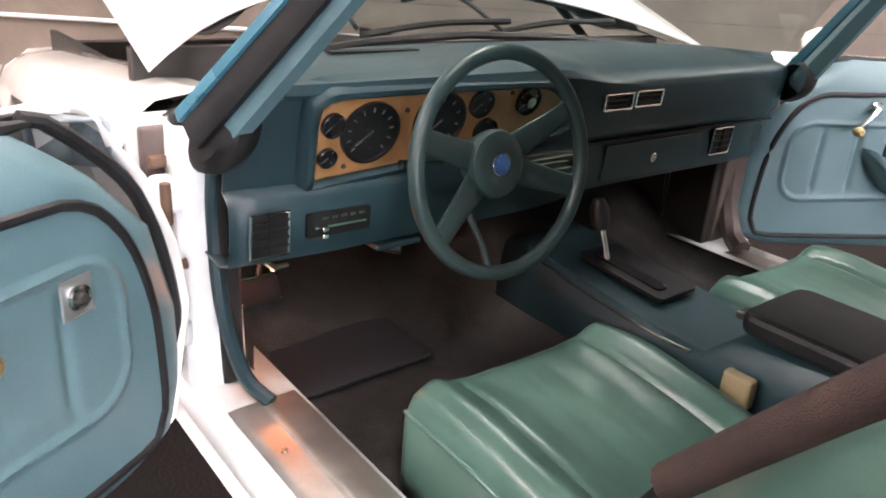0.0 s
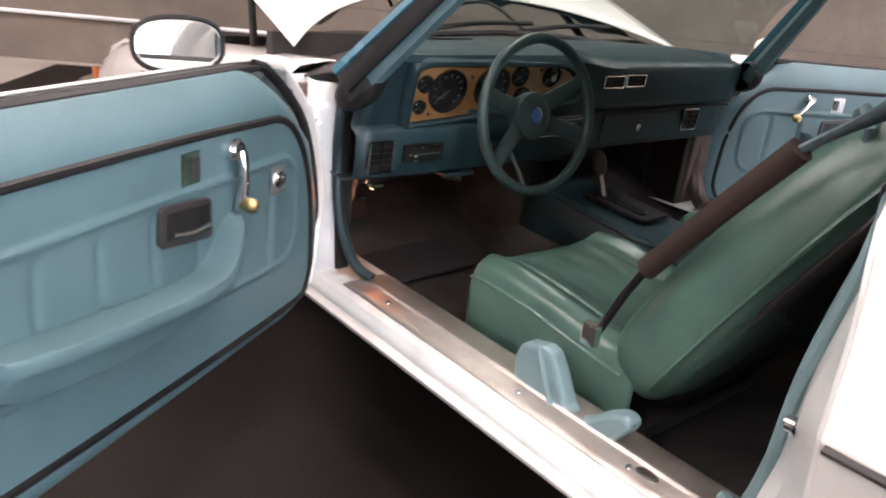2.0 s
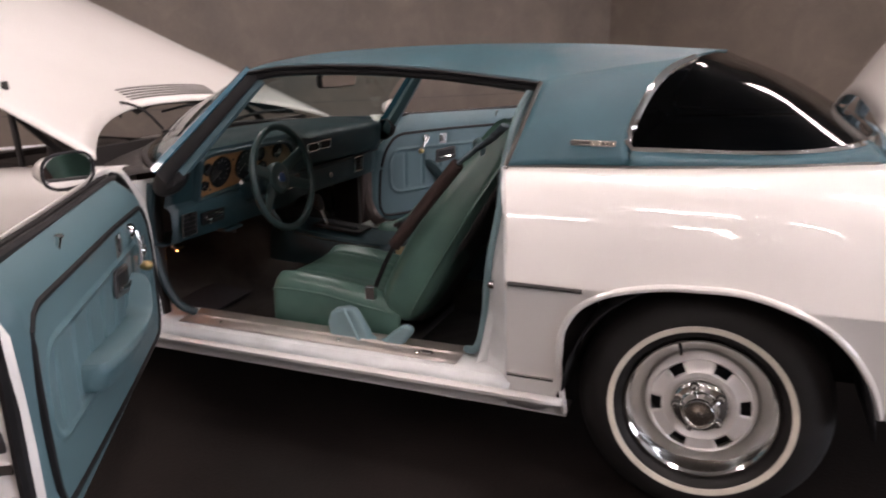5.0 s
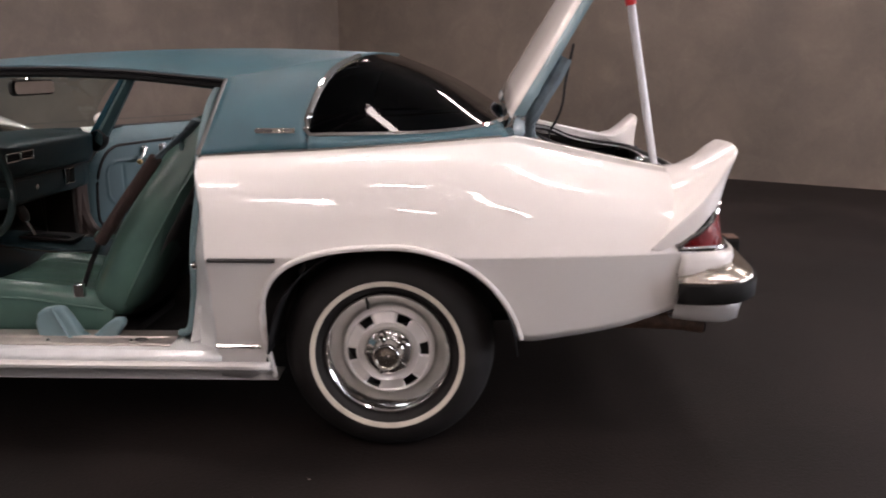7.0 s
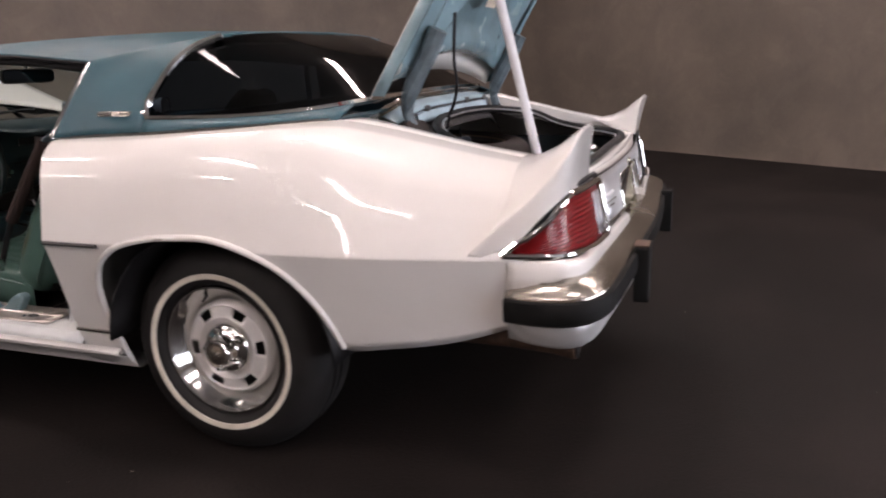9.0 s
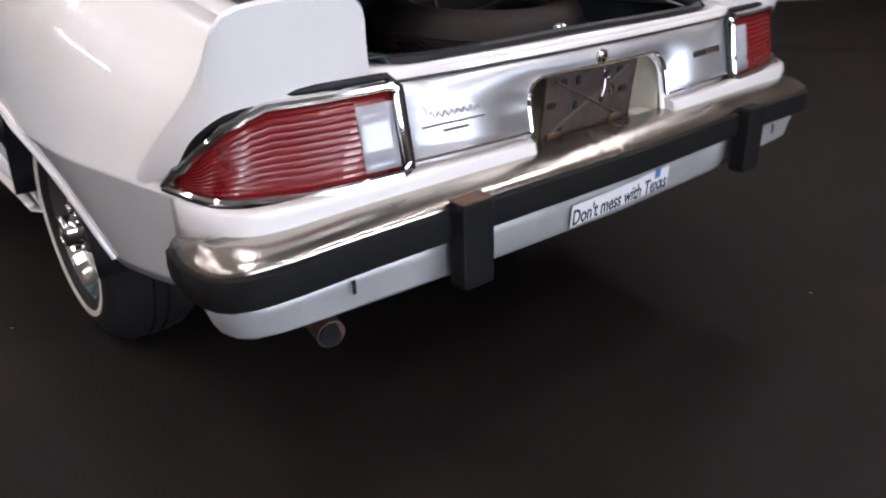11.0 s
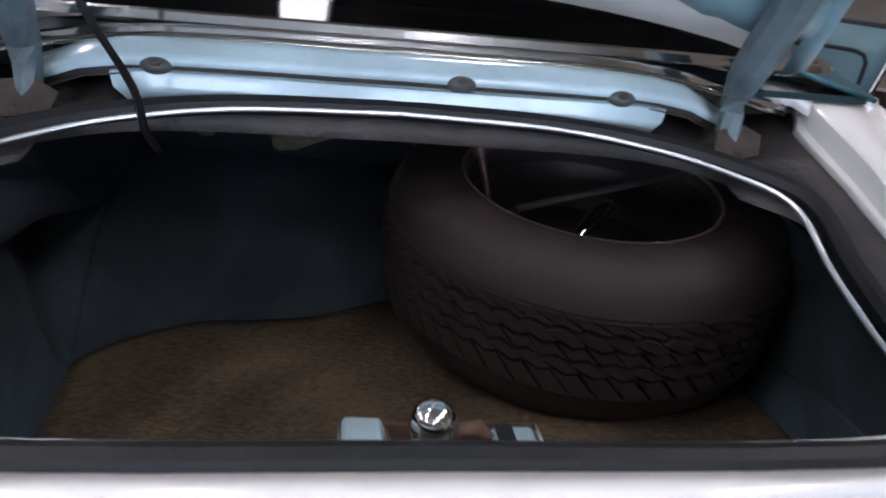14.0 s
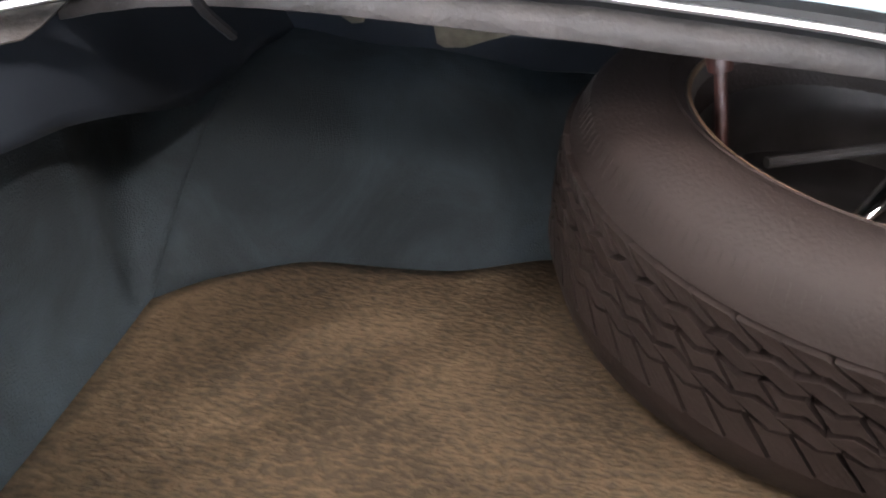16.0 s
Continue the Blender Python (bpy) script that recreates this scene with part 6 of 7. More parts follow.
# seats
def seat(s):
    st = empty("front_seat", (-1.15, s * 0.405, 0.27))
    st.parent = car
    o = Matrix.Translation((1.15, -s * 0.405, -0.27))
    rows = []
    n = 73
    stations = ((-1.432, 0.405, 0.30, 0.216), (-1.436, 0.435, 0.29, 0.226), (-1.425, 0.458, 0.28, 0.233), (-1.405, 0.468, 0.28, 0.236), (-1.33, 0.473, 0.28, 0.238), (-1.22, 0.462, 0.28, 0.238), (-1.10, 0.445, 0.28, 0.236), (-0.99, 0.430, 0.28, 0.232), (-0.95, 0.42, 0.28, 0.228))
    for q in curve([(x, zt, w) for x, zt, zb, w in stations], 40):
        x, zt, w, zb = q.x, q.y, q.z, 0.28
        row = []
        for k in range(n):
            u = -1 + 2 * k / (n - 1)
            e = abs(u)
            if e > 0.92:
                y, z = w * (1.0 if u > 0 else -1.0) * (1 + 0.02 * (e - 0.92)), zb + (zt - 0.035 - zb) * (1 - (e - 0.92) / 0.08)
            else:
                y = w * u / 0.92 * (1 if e > 0.85 else 0.995)
                bol = 0.016 * math.exp(-((e - 0.74) / 0.10) ** 2) - 0.020 * max(0, 1 - (e / 0.60) ** 2) * min(1, max(0, (x + 1.45) / 0.10)) - 0.035 * max(0, (e - 0.84) / 0.08) ** 2
                pleat = -0.009 * math.exp(-((e - 0.555) / 0.022) ** 2) * min(1, max(0, (x + 1.42) / 0.04)) + 0.0022 * noise.noise(Vector((x * 9, u * 5, s))) + 0.0004 * noise.noise(Vector((x * 40, u * 14, s)))
                if x > -1.40 and e < 0.55:
                    pleat -= 0.0012 * (1 - abs(math.sin((u * 5.0 + 0.5) * math.pi / 1.1)) ** 0.5) * min(1, (x + 1.40) / 0.06)
                z = zt + bol + pleat
            row.append(o @ Vector((x, s * 0.405 + y, z)))
        rows.append(row)
    bm = grid(rows)
    bm.faces.new([bm.verts.new(o @ Vector((-1.432, s * 0.405 + y, z))) for y, z in ((-0.216, 0.40), (0.216, 0.40), (0.216, 0.28), (-0.216, 0.28))])
    part("cushion", bm, M_SEAT, st, "sea-green vinyl seat cushion", solid=0.004)
    fr = [[o @ Vector((-1.433 + 0.010 * v, s * 0.405 + y, 0.41 - 0.13 * v)) for y in np.linspace(-0.218, 0.218, 9)] for v in (0, 0.5, 1)]
    part("cushion_front", grid(fr), M_SEAT, st, solid=0.004)
    run = [o @ Vector(p) for p in curve([(-1.437, s * 0.405 - 0.226, 0.425), (-1.40, s * 0.405 - 0.237, 0.436), (-1.25, s * 0.405 - 0.240, 0.434), (-1.10, s * 0.405 - 0.238, 0.412), (-0.98, s * 0.405 - 0.234, 0.395)], 16)]
    part("piping", tube(run, 0.0045, 6), M_SEAT, st)
    # backrest
    rows = []
    d = Vector((0.335, 0, 0.60)).normalized()
    nf = Vector((-d.z, 0, d.x))
    base = Vector((-0.955, s * 0.405, 0.415))
    for l, w, tk in ((-0.045, 0.200, 0.045), (-0.030, 0.226, 0.066), (0.0, 0.238, 0.080), (0.03, 0.244, 0.086), (0.08, 0.247, 0.088), (0.22, 0.246, 0.090), (0.36, 0.230, 0.082), (0.48, 0.198, 0.072), (0.56, 0.158, 0.062), (0.62, 0.132, 0.055), (0.665, 0.112, 0.045), (0.685, 0.095, 0.028)):
        row = []
        for k in range(36):
            a = k / 36 * math.tau
            c, q = math.cos(a), math.sin(a)
            sx = abs(c) ** 0.45 * (1 if c > 0 else -1)
            sy = abs(q) ** 0.55 * (1 if q > 0 else -1)
            dep = tk * sy
            if sy > 0:
                e = abs(sx)
                dep += 0.012 * math.exp(-((e - 0.80) / 0.10) ** 2) - 0.018 * max(0, 1 - (e / 0.62) ** 2) * min(1, l / 0.08) * (1 if l < 0.5 else 0.4)
                if e < 0.60 and l < 0.5:
                    dep -= 0.0025 * (1 - abs(math.sin(sx * 5.5 * math.pi / 1.2)) ** 0.4)
            row.append(o @ (base + d * l + Vector((0, w * sx, 0)) + nf * dep))
        rows.append(row)
    part("backrest", grid(rows, wrap=True, caps=True), M_SEAT, st, "sea-green vinyl high backrest")
    run = []
    for l, w in ((0.0, 0.225), (0.02, 0.241), (0.08, 0.250), (0.22, 0.249), (0.36, 0.233), (0.48, 0.201), (0.56, 0.163), (0.62, 0.137), (0.67, 0.115)):
        run.append(o @ (base + d * l + Vector((0, (-w), 0)) + nf * (-0.045)))
    part("back_piping", tube(curve(run, 24), 0.005, 6), M_SEAT, st)
    part("back_shell", grid([[o @ (base + d * l + Vector((0, w * f, 0)) + nf * (-0.086 + 0.02 * abs(f) ** 3)) for f in np.linspace(-0.96, 0.96, 9)] for l, w in ((-0.02, 0.20), (0.10, 0.222), (0.3, 0.222), (0.5, 0.18), (0.65, 0.11))]), M_DARK, st, solid=0.008)
    # recliner side bracket
    m = o @ basis((0, s * 0.716, 0), (1, 0, 0), (0, 0, 1), (0, s, 0))
    b = part("side_bracket", prism([(-1.152, 0.345), (-1.156, 0.385), (-1.145, 0.415), (-1.128, 0.430), (-1.085, 0.440), (-1.062, 0.436), (-1.040, 0.405), (-1.008, 0.350), (-0.985, 0.336), (-0.965, 0.345), (-0.925, 0.380), (-0.890, 0.402), (-0.868, 0.400), (-0.860, 0.382), (-0.895, 0.335), (-0.935, 0.300), (-0.985, 0.288), (-1.06, 0.300), (-1.12, 0.325)], 0.040, m), M_SHELL, st, "pale grey-blue plastic seat bracket", smooth=False, bevel=0.011)
    part("bracket_ridge", tube([m @ Vector(q) for q in ((-1.095, 0.436, 0.038), (-1.075, 0.40, 0.043), (-1.045, 0.345, 0.043), (-1.02, 0.31, 0.040))], 0.006, 8), M_SHELL, b)
    part("bracket_hole", lathe([(0.013, 0.0), (0.013, 0.0425), (0.010, 0.0425), (0.009, 0.030), (0, 0.030)], m @ Matrix.Translation((-0.957, 0.320, 0)), 16), M_BLACK, b)
    part("seat_rail", box(-1.35, -0.92, -0.20, 0.20, 0.272, 0.30, m=o @ Matrix.Translation((0, s * 0.405, 0))), M_DARK, st, smooth=False)
    return st


seat(-1)
seat(1)
# belt with sleeve, buckle and guide
belt_t = empty("seat_belt", (-0.9, -0.62, 0.75))
belt_t.parent = car
ob = Matrix.Translation((0.9, 0.62, -0.75))
part("sleeve", tube([ob @ Vector(p) for p in ((-0.953, -0.668, 0.637), (-0.90, -0.670, 0.706), (-0.82, -0.673, 0.808), (-0.737, -0.677, 0.910))], 0.021, 10), M_BROWN, belt_t, "dark brown plush belt sleeve")
part("webbing", tube([ob @ Vector(p) for p in ((-0.737, -0.677, 0.910), (-0.69, -0.660, 0.950), (-0.64, -0.665, 0.985), (-0.585, -0.705, 1.03))], 0.017, 8, squash=0.4), M_BELT, belt_t, "faded grey-blue belt webbing")
part("lower_webbing", tube([ob @ Vector(p) for p in ((-0.953, -0.668, 0.637), (-0.985, -0.670, 0.575), (-1.010, -0.674, 0.515), (-1.028, -0.680, 0.465))], 0.010, 8, squash=0.35), M_BLACK, belt_t)
part("tongue", box(-1.045, -1.012, -0.700, -0.678, 0.455, 0.500, m=ob), M_CHROME, belt_t, smooth=False, bevel=0.003)
part("belt_guide", tube([ob @ Vector(p) for p in ((-0.728, -0.515, 0.925), (-0.735, -0.525, 0.955), (-0.715, -0.555, 0.968), (-0.695, -0.57, 0.945), (-0.705, -0.545, 0.912))], 0.009, 8), M_SHELL, belt_t)
part("belt_buckle", box(-1.185, -1.13, -0.160, -0.135, 0.43, 0.485), surface("buckle", (0.30, 0.24, 0.14), 0.5), car, "tan belt buckle beside the cushion", smooth=False, bevel=0.006)
part("buckle_stem", tube([(-1.165, -0.148, 0.435), (-1.140, -0.150, 0.405), (-1.110, -0.152, 0.375)], 0.012, 8, squash=0.5), M_SHELL, car)
part("belt_retractor", box(-0.60, -0.575, -0.74, -0.705, 0.86, 0.91), M_BLACK, car, smooth=False, bevel=0.01)

# ---- doors ----
M_SHEET = surface("dusty_blue_sheet", (0.19, 0.23, 0.25), 0.6, vary=0.6, scale=18, bump=0.2, grain=120)
def door(s):
    o, d, nn = (Vector((-1.76, -0.806, 0)) if s < 0 else Vector((-1.826, -0.760, 0))), Vector((0.525, -0.851, 0)).normalized(), Vector((0.851, 0.525, 0)).normalized()
    dr = empty("door", (-1.76, s * 0.806, 0.32))
    dr.parent = car
    back = Matrix.Translation((1.76, -s * 0.806, -0.32))

    def at(u, z, n=0.0):
        p = o + d * u + nn * n
        return back @ Vector((p.x, p.y if s < 0 else -p.y, z))

    def flat(pts, n0, n1):
        bm = bmesh.new()
        a, b = [bm.verts.new(at(u, z, n0)) for u, z in pts], [bm.verts.new(at(u, z, n1)) for u, z in pts]
        bm.faces.new(a)
        bm.faces.new(b)
        for i in range(len(a)):
            j = (i + 1) % len(a)
            bm.faces.new((a[i], a[j], b[j], b[i]))
        return bm
    # inner shell: rows along z, columns along u
    rows = []
    for z in np.linspace(0.315, 0.880, 130):
        row = []
        for k in range(281):
            f = k / 280
            fr = float(np.interp(z, (0.315, 0.35, 0.42, 0.55, 0.70, 0.80, 0.88), (0.20, 0.11, 0.085, 0.085, 0.13, 0.23, 0.33)))
            re = float(np.interp(z, (0.315, 0.36, 0.60, 0.80, 0.88), (1.17, 1.25, 1.275, 1.32, 1.33)))
            u = fr + (re - fr) * f
            n = 0.0
            if z > 0.79:
                n -= 0.045 * ((z - 0.79) / 0.09) ** 2
            n -= 0.02 * (max(0, 0.05 - min(f, 1 - f)) / 0.05) ** 2 + 0.012 * max(0, (0.35 - z) / 0.035) ** 2
            # raised bead round the pleated field, with soft upright pleats inside it
            top, low = 0.700 + 0.012 * (u - 0.3), 0.462 + 0.045 * (u - 0.2)
            cz, hz = (top + low) / 2, (top - low) / 2
            qx, qz = abs(u - 0.71) - (0.497 - 0.075), abs(z - cz) - (hz - 0.075)
            sd = math.hypot(max(qx, 0), max(qz, 0)) + min(max(qx, qz), 0) - 0.075
            n += 0.0055 * math.exp(-(sd / 0.0065) ** 2)
            if sd < -0.012:
                n -= 0.0075 * abs(math.sin((u - 0.02) * math.pi / 0.118)) ** 30 * min(1, (-sd - 0.012) / 0.03)
            row.append(at(u, z, n))
        rows.append(row)
    part("trim_panel", grid(rows), M_TRIM, dr, "pale blue vinyl door trim panel", solid=0.006)
    loop = [(0.300, 0.785), (0.245, 0.765), (0.190, 0.700), (0.155, 0.600), (0.145, 0.500), (0.145, 0.400), (0.170, 0.360), (0.225, 0.345), (0.70, 0.352), (1.150, 0.372), (1.195, 0.390), (1.222, 0.440), (1.243, 0.60), (1.250, 0.755), (1.235, 0.785), (1.205, 0.796), (1.0, 0.796), (0.6, 0.794)]
    part("black_bead", tube([at(p.x, p.z, 0.001 - (0.0 if p.z < 0.79 else 0.0003)) for p in curve([(u, 0, z) for u, z in loop + loop[:1]], 90)][:-1], 0.0085, 8, closed=True), M_BLACK, dr)
    # body of the door
    rows = []
    for z, n0, n1 in ((0.315, -0.02, -0.115), (0.36, -0.006, -0.130), (0.55, -0.006, -0.150), (0.66, -0.006, -0.155), (0.78, -0.006, -0.140), (0.86, -0.040, -0.118), (0.885, -0.055, -0.105)):
        fr = float(np.interp(z, (0.315, 0.40, 0.55, 0.70, 0.80, 0.88), (0.14, 0.03, 0.03, 0.06, 0.12, 0.16)))
        re = float(np.interp(z, (0.315, 0.36, 0.60, 0.80, 0.88), (1.20, 1.262, 1.282, 1.322, 1.332)))
        rows.append([at(re, z, n0), at(re + 0.012, z, n0 - 0.02), at(re + 0.006, z, n1 + 0.02), at(re, z, n1)] + [at(re + (fr - re) * k / 8, z, n1) for k in range(1, 9)] + [at(fr, z, n1 + 0.05), at(fr + 0.03, z, n0)])
    bm = grid(rows)
    part("door_shell", bm, M_WHITE, dr, "white door skin and end face", solid=0.004)
    part("window_felt", tube([at(u, 0.876 + 0.018 * max(0, (u - 0.9)) , -0.054) for u in np.linspace(0.27, 1.335, 14)], [0.004] + [0.014] * 13, 8), M_BLACK, dr)
    part("felt_lip", tube([at(u, 0.880 + 0.018 * max(0, (u - 0.9)), -0.080) for u in np.linspace(0.27, 1.335, 14)], [0.004] + [0.008] * 13, 8), M_BLACK, dr)
    part("end_seal", tube(curve([at(1.330, 0.895, -0.05), at(1.350, 0.83, -0.035), at(1.322, 0.78, -0.030), at(1.300, 0.65, -0.030), at(1.288, 0.50, -0.030), at(1.275, 0.40, -0.030), at(1.235, 0.330, -0.030)], 24), 0.014, 8), M_BLACK, dr, "black rubber door seal")
    part("end_block", tube([at(1.345, 0.90, -0.06), at(1.348, 0.86, -0.055), at(1.338, 0.82, -0.05)], [0.022, 0.030, 0.018], 10), M_BLACK, dr)
    part("front_seal", tube(curve([at(0.285, 0.882, -0.062), at(0.24, 0.862, -0.05), at(0.13, 0.75, -0.035), at(0.075, 0.58, -0.03), at(0.075, 0.42, -0.03), at(0.16, 0.325, -0.03)], 20), 0.011, 8), M_BLACK, dr)
    sheet = [[at(u, z, nq) for u, z, nq in ((0.150, zz, -0.050), (0.135, zz, -0.075), (0.150, zz, -0.125), (0.205, zz, -0.130), (0.250, zz, -0.095))] for zz in (0.780, 0.815, 0.845, 0.856)]
    fs = part("front_sheet", grid(sheet), M_SHEET, dr, "dirty blue-grey sheet at the door's front end", solid=0.003)
    part("sheet_top", flat([(0.150, 0.853), (0.270, 0.872), (0.270, 0.876), (0.150, 0.857)], -0.120, -0.060), M_SHEET, fs, smooth=False, bevel=0.002)
    for u, n0 in ((0.165, -0.095), (0.205, -0.090)):
        part("sheet_hole", flat([(u, 0.8600 + 0.16 * (u - 0.15)), (u + 0.020, 0.8635 + 0.16 * (u - 0.15)), (u + 0.018, 0.8645 + 0.16 * (u - 0.15)), (u + 0.003, 0.8610 + 0.16 * (u - 0.15))], n0, n0 + 0.012), M_UNDER, fs, smooth=False)
    # door latch on the end
    part("door_latch", flat([(1.285, 0.555), (1.298, 0.555), (1.298, 0.600), (1.285, 0.600)], -0.088, -0.050), M_DARK, dr, smooth=False, bevel=0.004)
    part("latch_plate", flat([(1.286, 0.512), (1.295, 0.512), (1.295, 0.532), (1.286, 0.532)], -0.105, -0.045), M_CHROME, dr, smooth=False)
    part("data_label", flat([(1.300, 0.68), (1.309, 0.68), (1.314, 0.745), (1.305, 0.745)], -0.115, -0.06), M_PAPER, dr, "pale data label", smooth=False)
    for z, n in ((0.47, -0.085), (0.455, -0.055), (0.43, -0.10)):
        c = at(1.286, z, n)
        part("end_bolt", bmesh_ball(c, 0.007), M_CHROME, dr)
    # fittings
    part("lock_plate", flat([(0.548, 0.712), (0.598, 0.712), (0.598, 0.772), (0.548, 0.772)], 0.0, 0.005), M_CHROME, dr, smooth=False, bevel=0.002)
    part("lock_window", flat([(0.553, 0.724), (0.571, 0.724), (0.571, 0.760), (0.553, 0.760)], 0.004, 0.008), M_DARK, dr, smooth=False)
    part("crank_boss", disc_at(at, 0.451, 0.752, 0.022, 0.0, 0.020), M_CHROME, dr, "chrome window crank")
    ku, kz = (0.459, 0.656) if s < 0 else (0.392, 0.690)
    part("crank_arm", tube([at(0.451 + (ku - 0.451) * f, 0.752 + (kz - 0.752) * f, n) for f, n in ((0, 0.022), (0.33, 0.030), (0.65, 0.032), (1, 0.030))], [0.011, 0.0085, 0.0075, 0.009], 10), M_CHROME, dr)
    part("crank_knob", tube([at(ku, kz - 0.002, n) for n in (0.028, 0.042, 0.055, 0.062)], [0.009, 0.015, 0.014, 0.007], 14), M_BRASS, dr, "brass-coloured crank knob")
    if s < 0:
        part("mirror_control", flat([(0.262, 0.628), (0.316, 0.628), (0.316, 0.686), (0.262, 0.686)], 0.0, 0.004), M_ALU, dr, smooth=False, bevel=0.002)
        part("control_ring", tube([at(0.289 + 0.015 * math.cos(a), 0.657 + 0.015 * math.sin(a), 0.007) for a in np.linspace(0, math.tau, 21)[:-1]], 0.004, 6, closed=True), M_CHROME, dr)
        part("control_stick", disc_at(at, 0.289, 0.657, 0.009, 0.003, 0.016), M_DARK, dr)
    hb = flat([(0.520, 0.610), (0.530, 0.604), (0.655, 0.622), (0.664, 0.632), (0.660, 0.688), (0.650, 0.696), (0.532, 0.682), (0.522, 0.674)], 0.0, 0.010)
    part("handle_cup", hb, M_DARK, dr, "black door handle recess", smooth=False, bevel=0.003)
    part("handle_hollow", flat([(0.533, 0.622), (0.648, 0.636), (0.646, 0.682), (0.535, 0.672)], 0.0095, 0.012), M_BLACK, dr, smooth=False)
    part("handle_lever", tube([at(0.54, 0.636, 0.014), at(0.60, 0.640, 0.020), at(0.64, 0.646, 0.014)], 0.008, 8, squash=0.6), M_CHROME, dr)
    # armrest
    rows = []
    for u, zt, zb, w in ((0.452, 0.632, 0.612, 0.016), (0.460, 0.634, 0.596, 0.030), (0.474, 0.630, 0.578, 0.044), (0.490, 0.616, 0.560, 0.056), (0.512, 0.592, 0.536, 0.062), (0.535, 0.566, 0.514, 0.066), (0.556, 0.552, 0.500, 0.068), (0.620, 0.550, 0.487, 0.070), (0.700, 0.556, 0.486, 0.070), (0.80, 0.568, 0.492, 0.072), (0.90, 0.580, 0.503, 0.070), (0.975, 0.590, 0.515, 0.062), (1.0, 0.590, 0.525, 0.045), (1.008, 0.580, 0.54, 0.02)):
        h = min(0.024, (zt - zb) * 0.45)
        rows.append([at(u, zb, -0.004), at(u, zb, w * 0.50), at(u, zb + 0.3 * h, w * 0.70), at(u, zt - h - 0.003, w * 0.84), at(u, zt - h - 0.001, w * 0.86), at(u, zt - h, w * 0.98), at(u, zt - h + 0.003, w), at(u, zt - 0.005, w), at(u, zt - 0.001, w * 0.97), at(u, zt, w * 0.92), at(u, zt, w * 0.85), at(u, zt, -0.004)])
    part("armrest", grid(rows, wrap=True, caps=True), M_TRIM, dr, "moulded pale blue armrest")
    part("lock_button", tube([at(0.985, 0.842, -0.018), at(0.987, 0.862, -0.012), at(0.988, 0.872, -0.010), at(0.988, 0.876, -0.010)], [0.006, 0.005, 0.010, 0.006], 10), M_CHROME, dr)
    part("lock_ferrule", disc_at(at, 0.983, 0.838, 0.014, -0.028, -0.014), M_CHROME, dr)
    # outside mirror
    hs = empty("door_mirror", (0, 0, 0))
    hs.parent = dr
    c = Vector((-1.674, -1.228, 0.918)) if s < 0 else Vector((-1.737, -1.096, 0.919))
    ey = Vector((0.035, 0.999, 0)).normalized() if s < 0 else Vector((0.42, 0.905, 0)).normalized()
    ex = Vector((0.999, -0.035, 0.025)).normalized() if s < 0 else Vector((0.905, -0.42, 0)).normalized()
    m = basis(c, ey, ex.cross(ey), ex)
    if s > 0:
        m = Matrix.Diagonal((1, -1, 1, 1)) @ m
    m = back @ m
    part("housing", lathe([(0.0, -0.085), (0.45, -0.078), (0.78, -0.050), (0.95, -0.015), (1.0, 0.0), (1.02, 0.010), (0.97, 0.012)], m @ Matrix.Diagonal((0.084, 0.050, 1, 1)), 40), M_WHITE, hs, "white mirror housing")
    part("mirror_rim", tube([m @ Vector((0.084 * math.copysign(abs(math.cos(a)) ** 0.75, math.cos(a)), 0.049 * math.copysign(abs(math.sin(a)) ** 0.75, math.sin(a)), 0.010)) for a in np.linspace(0, math.tau, 49)[:-1]], 0.005, 6, closed=True), M_BLACK, hs)
    part("mirror_glass", prism([(0.082 * math.copysign(abs(math.cos(a)) ** 0.75, math.cos(a)), 0.047 * math.copysign(abs(math.sin(a)) ** 0.75, math.sin(a))) for a in np.linspace(0, math.tau, 41)[:-1]], 0.003, m @ Matrix.Translation((0, 0, 0.006))), M_MIRROR, hs, smooth=False)
    part("mirror_foot", tube([m @ Vector((0.02, -0.044, -0.03)), m @ Vector((0.035, -0.058, -0.02)), m @ Vector((0.045, -0.066, 0.0))], [0.018, 0.014, 0.022], 10), M_CHROME, hs)
    return dr


def bmesh_ball(c, r):
    bm = bmesh.new()
    bmesh.ops.create_uvsphere(bm, u_segments=10, v_segments=6, radius=r, matrix=Matrix.Translation(c))
    return bm


def disc_at(at, u, z, r, n0, n1):
    rows = []
    for n, q in ((n0, 1.0), (n0 + (n1 - n0) * 0.7, 1.0), (n1, 0.75), (n1, 0.01)):
        rows.append([at(u + r * q * math.cos(a), z + r * q * math.sin(a), n) for a in np.linspace(0, math.tau, 21)[:-1]])
    return grid(rows, wrap=True)


door(-1)
door(1)

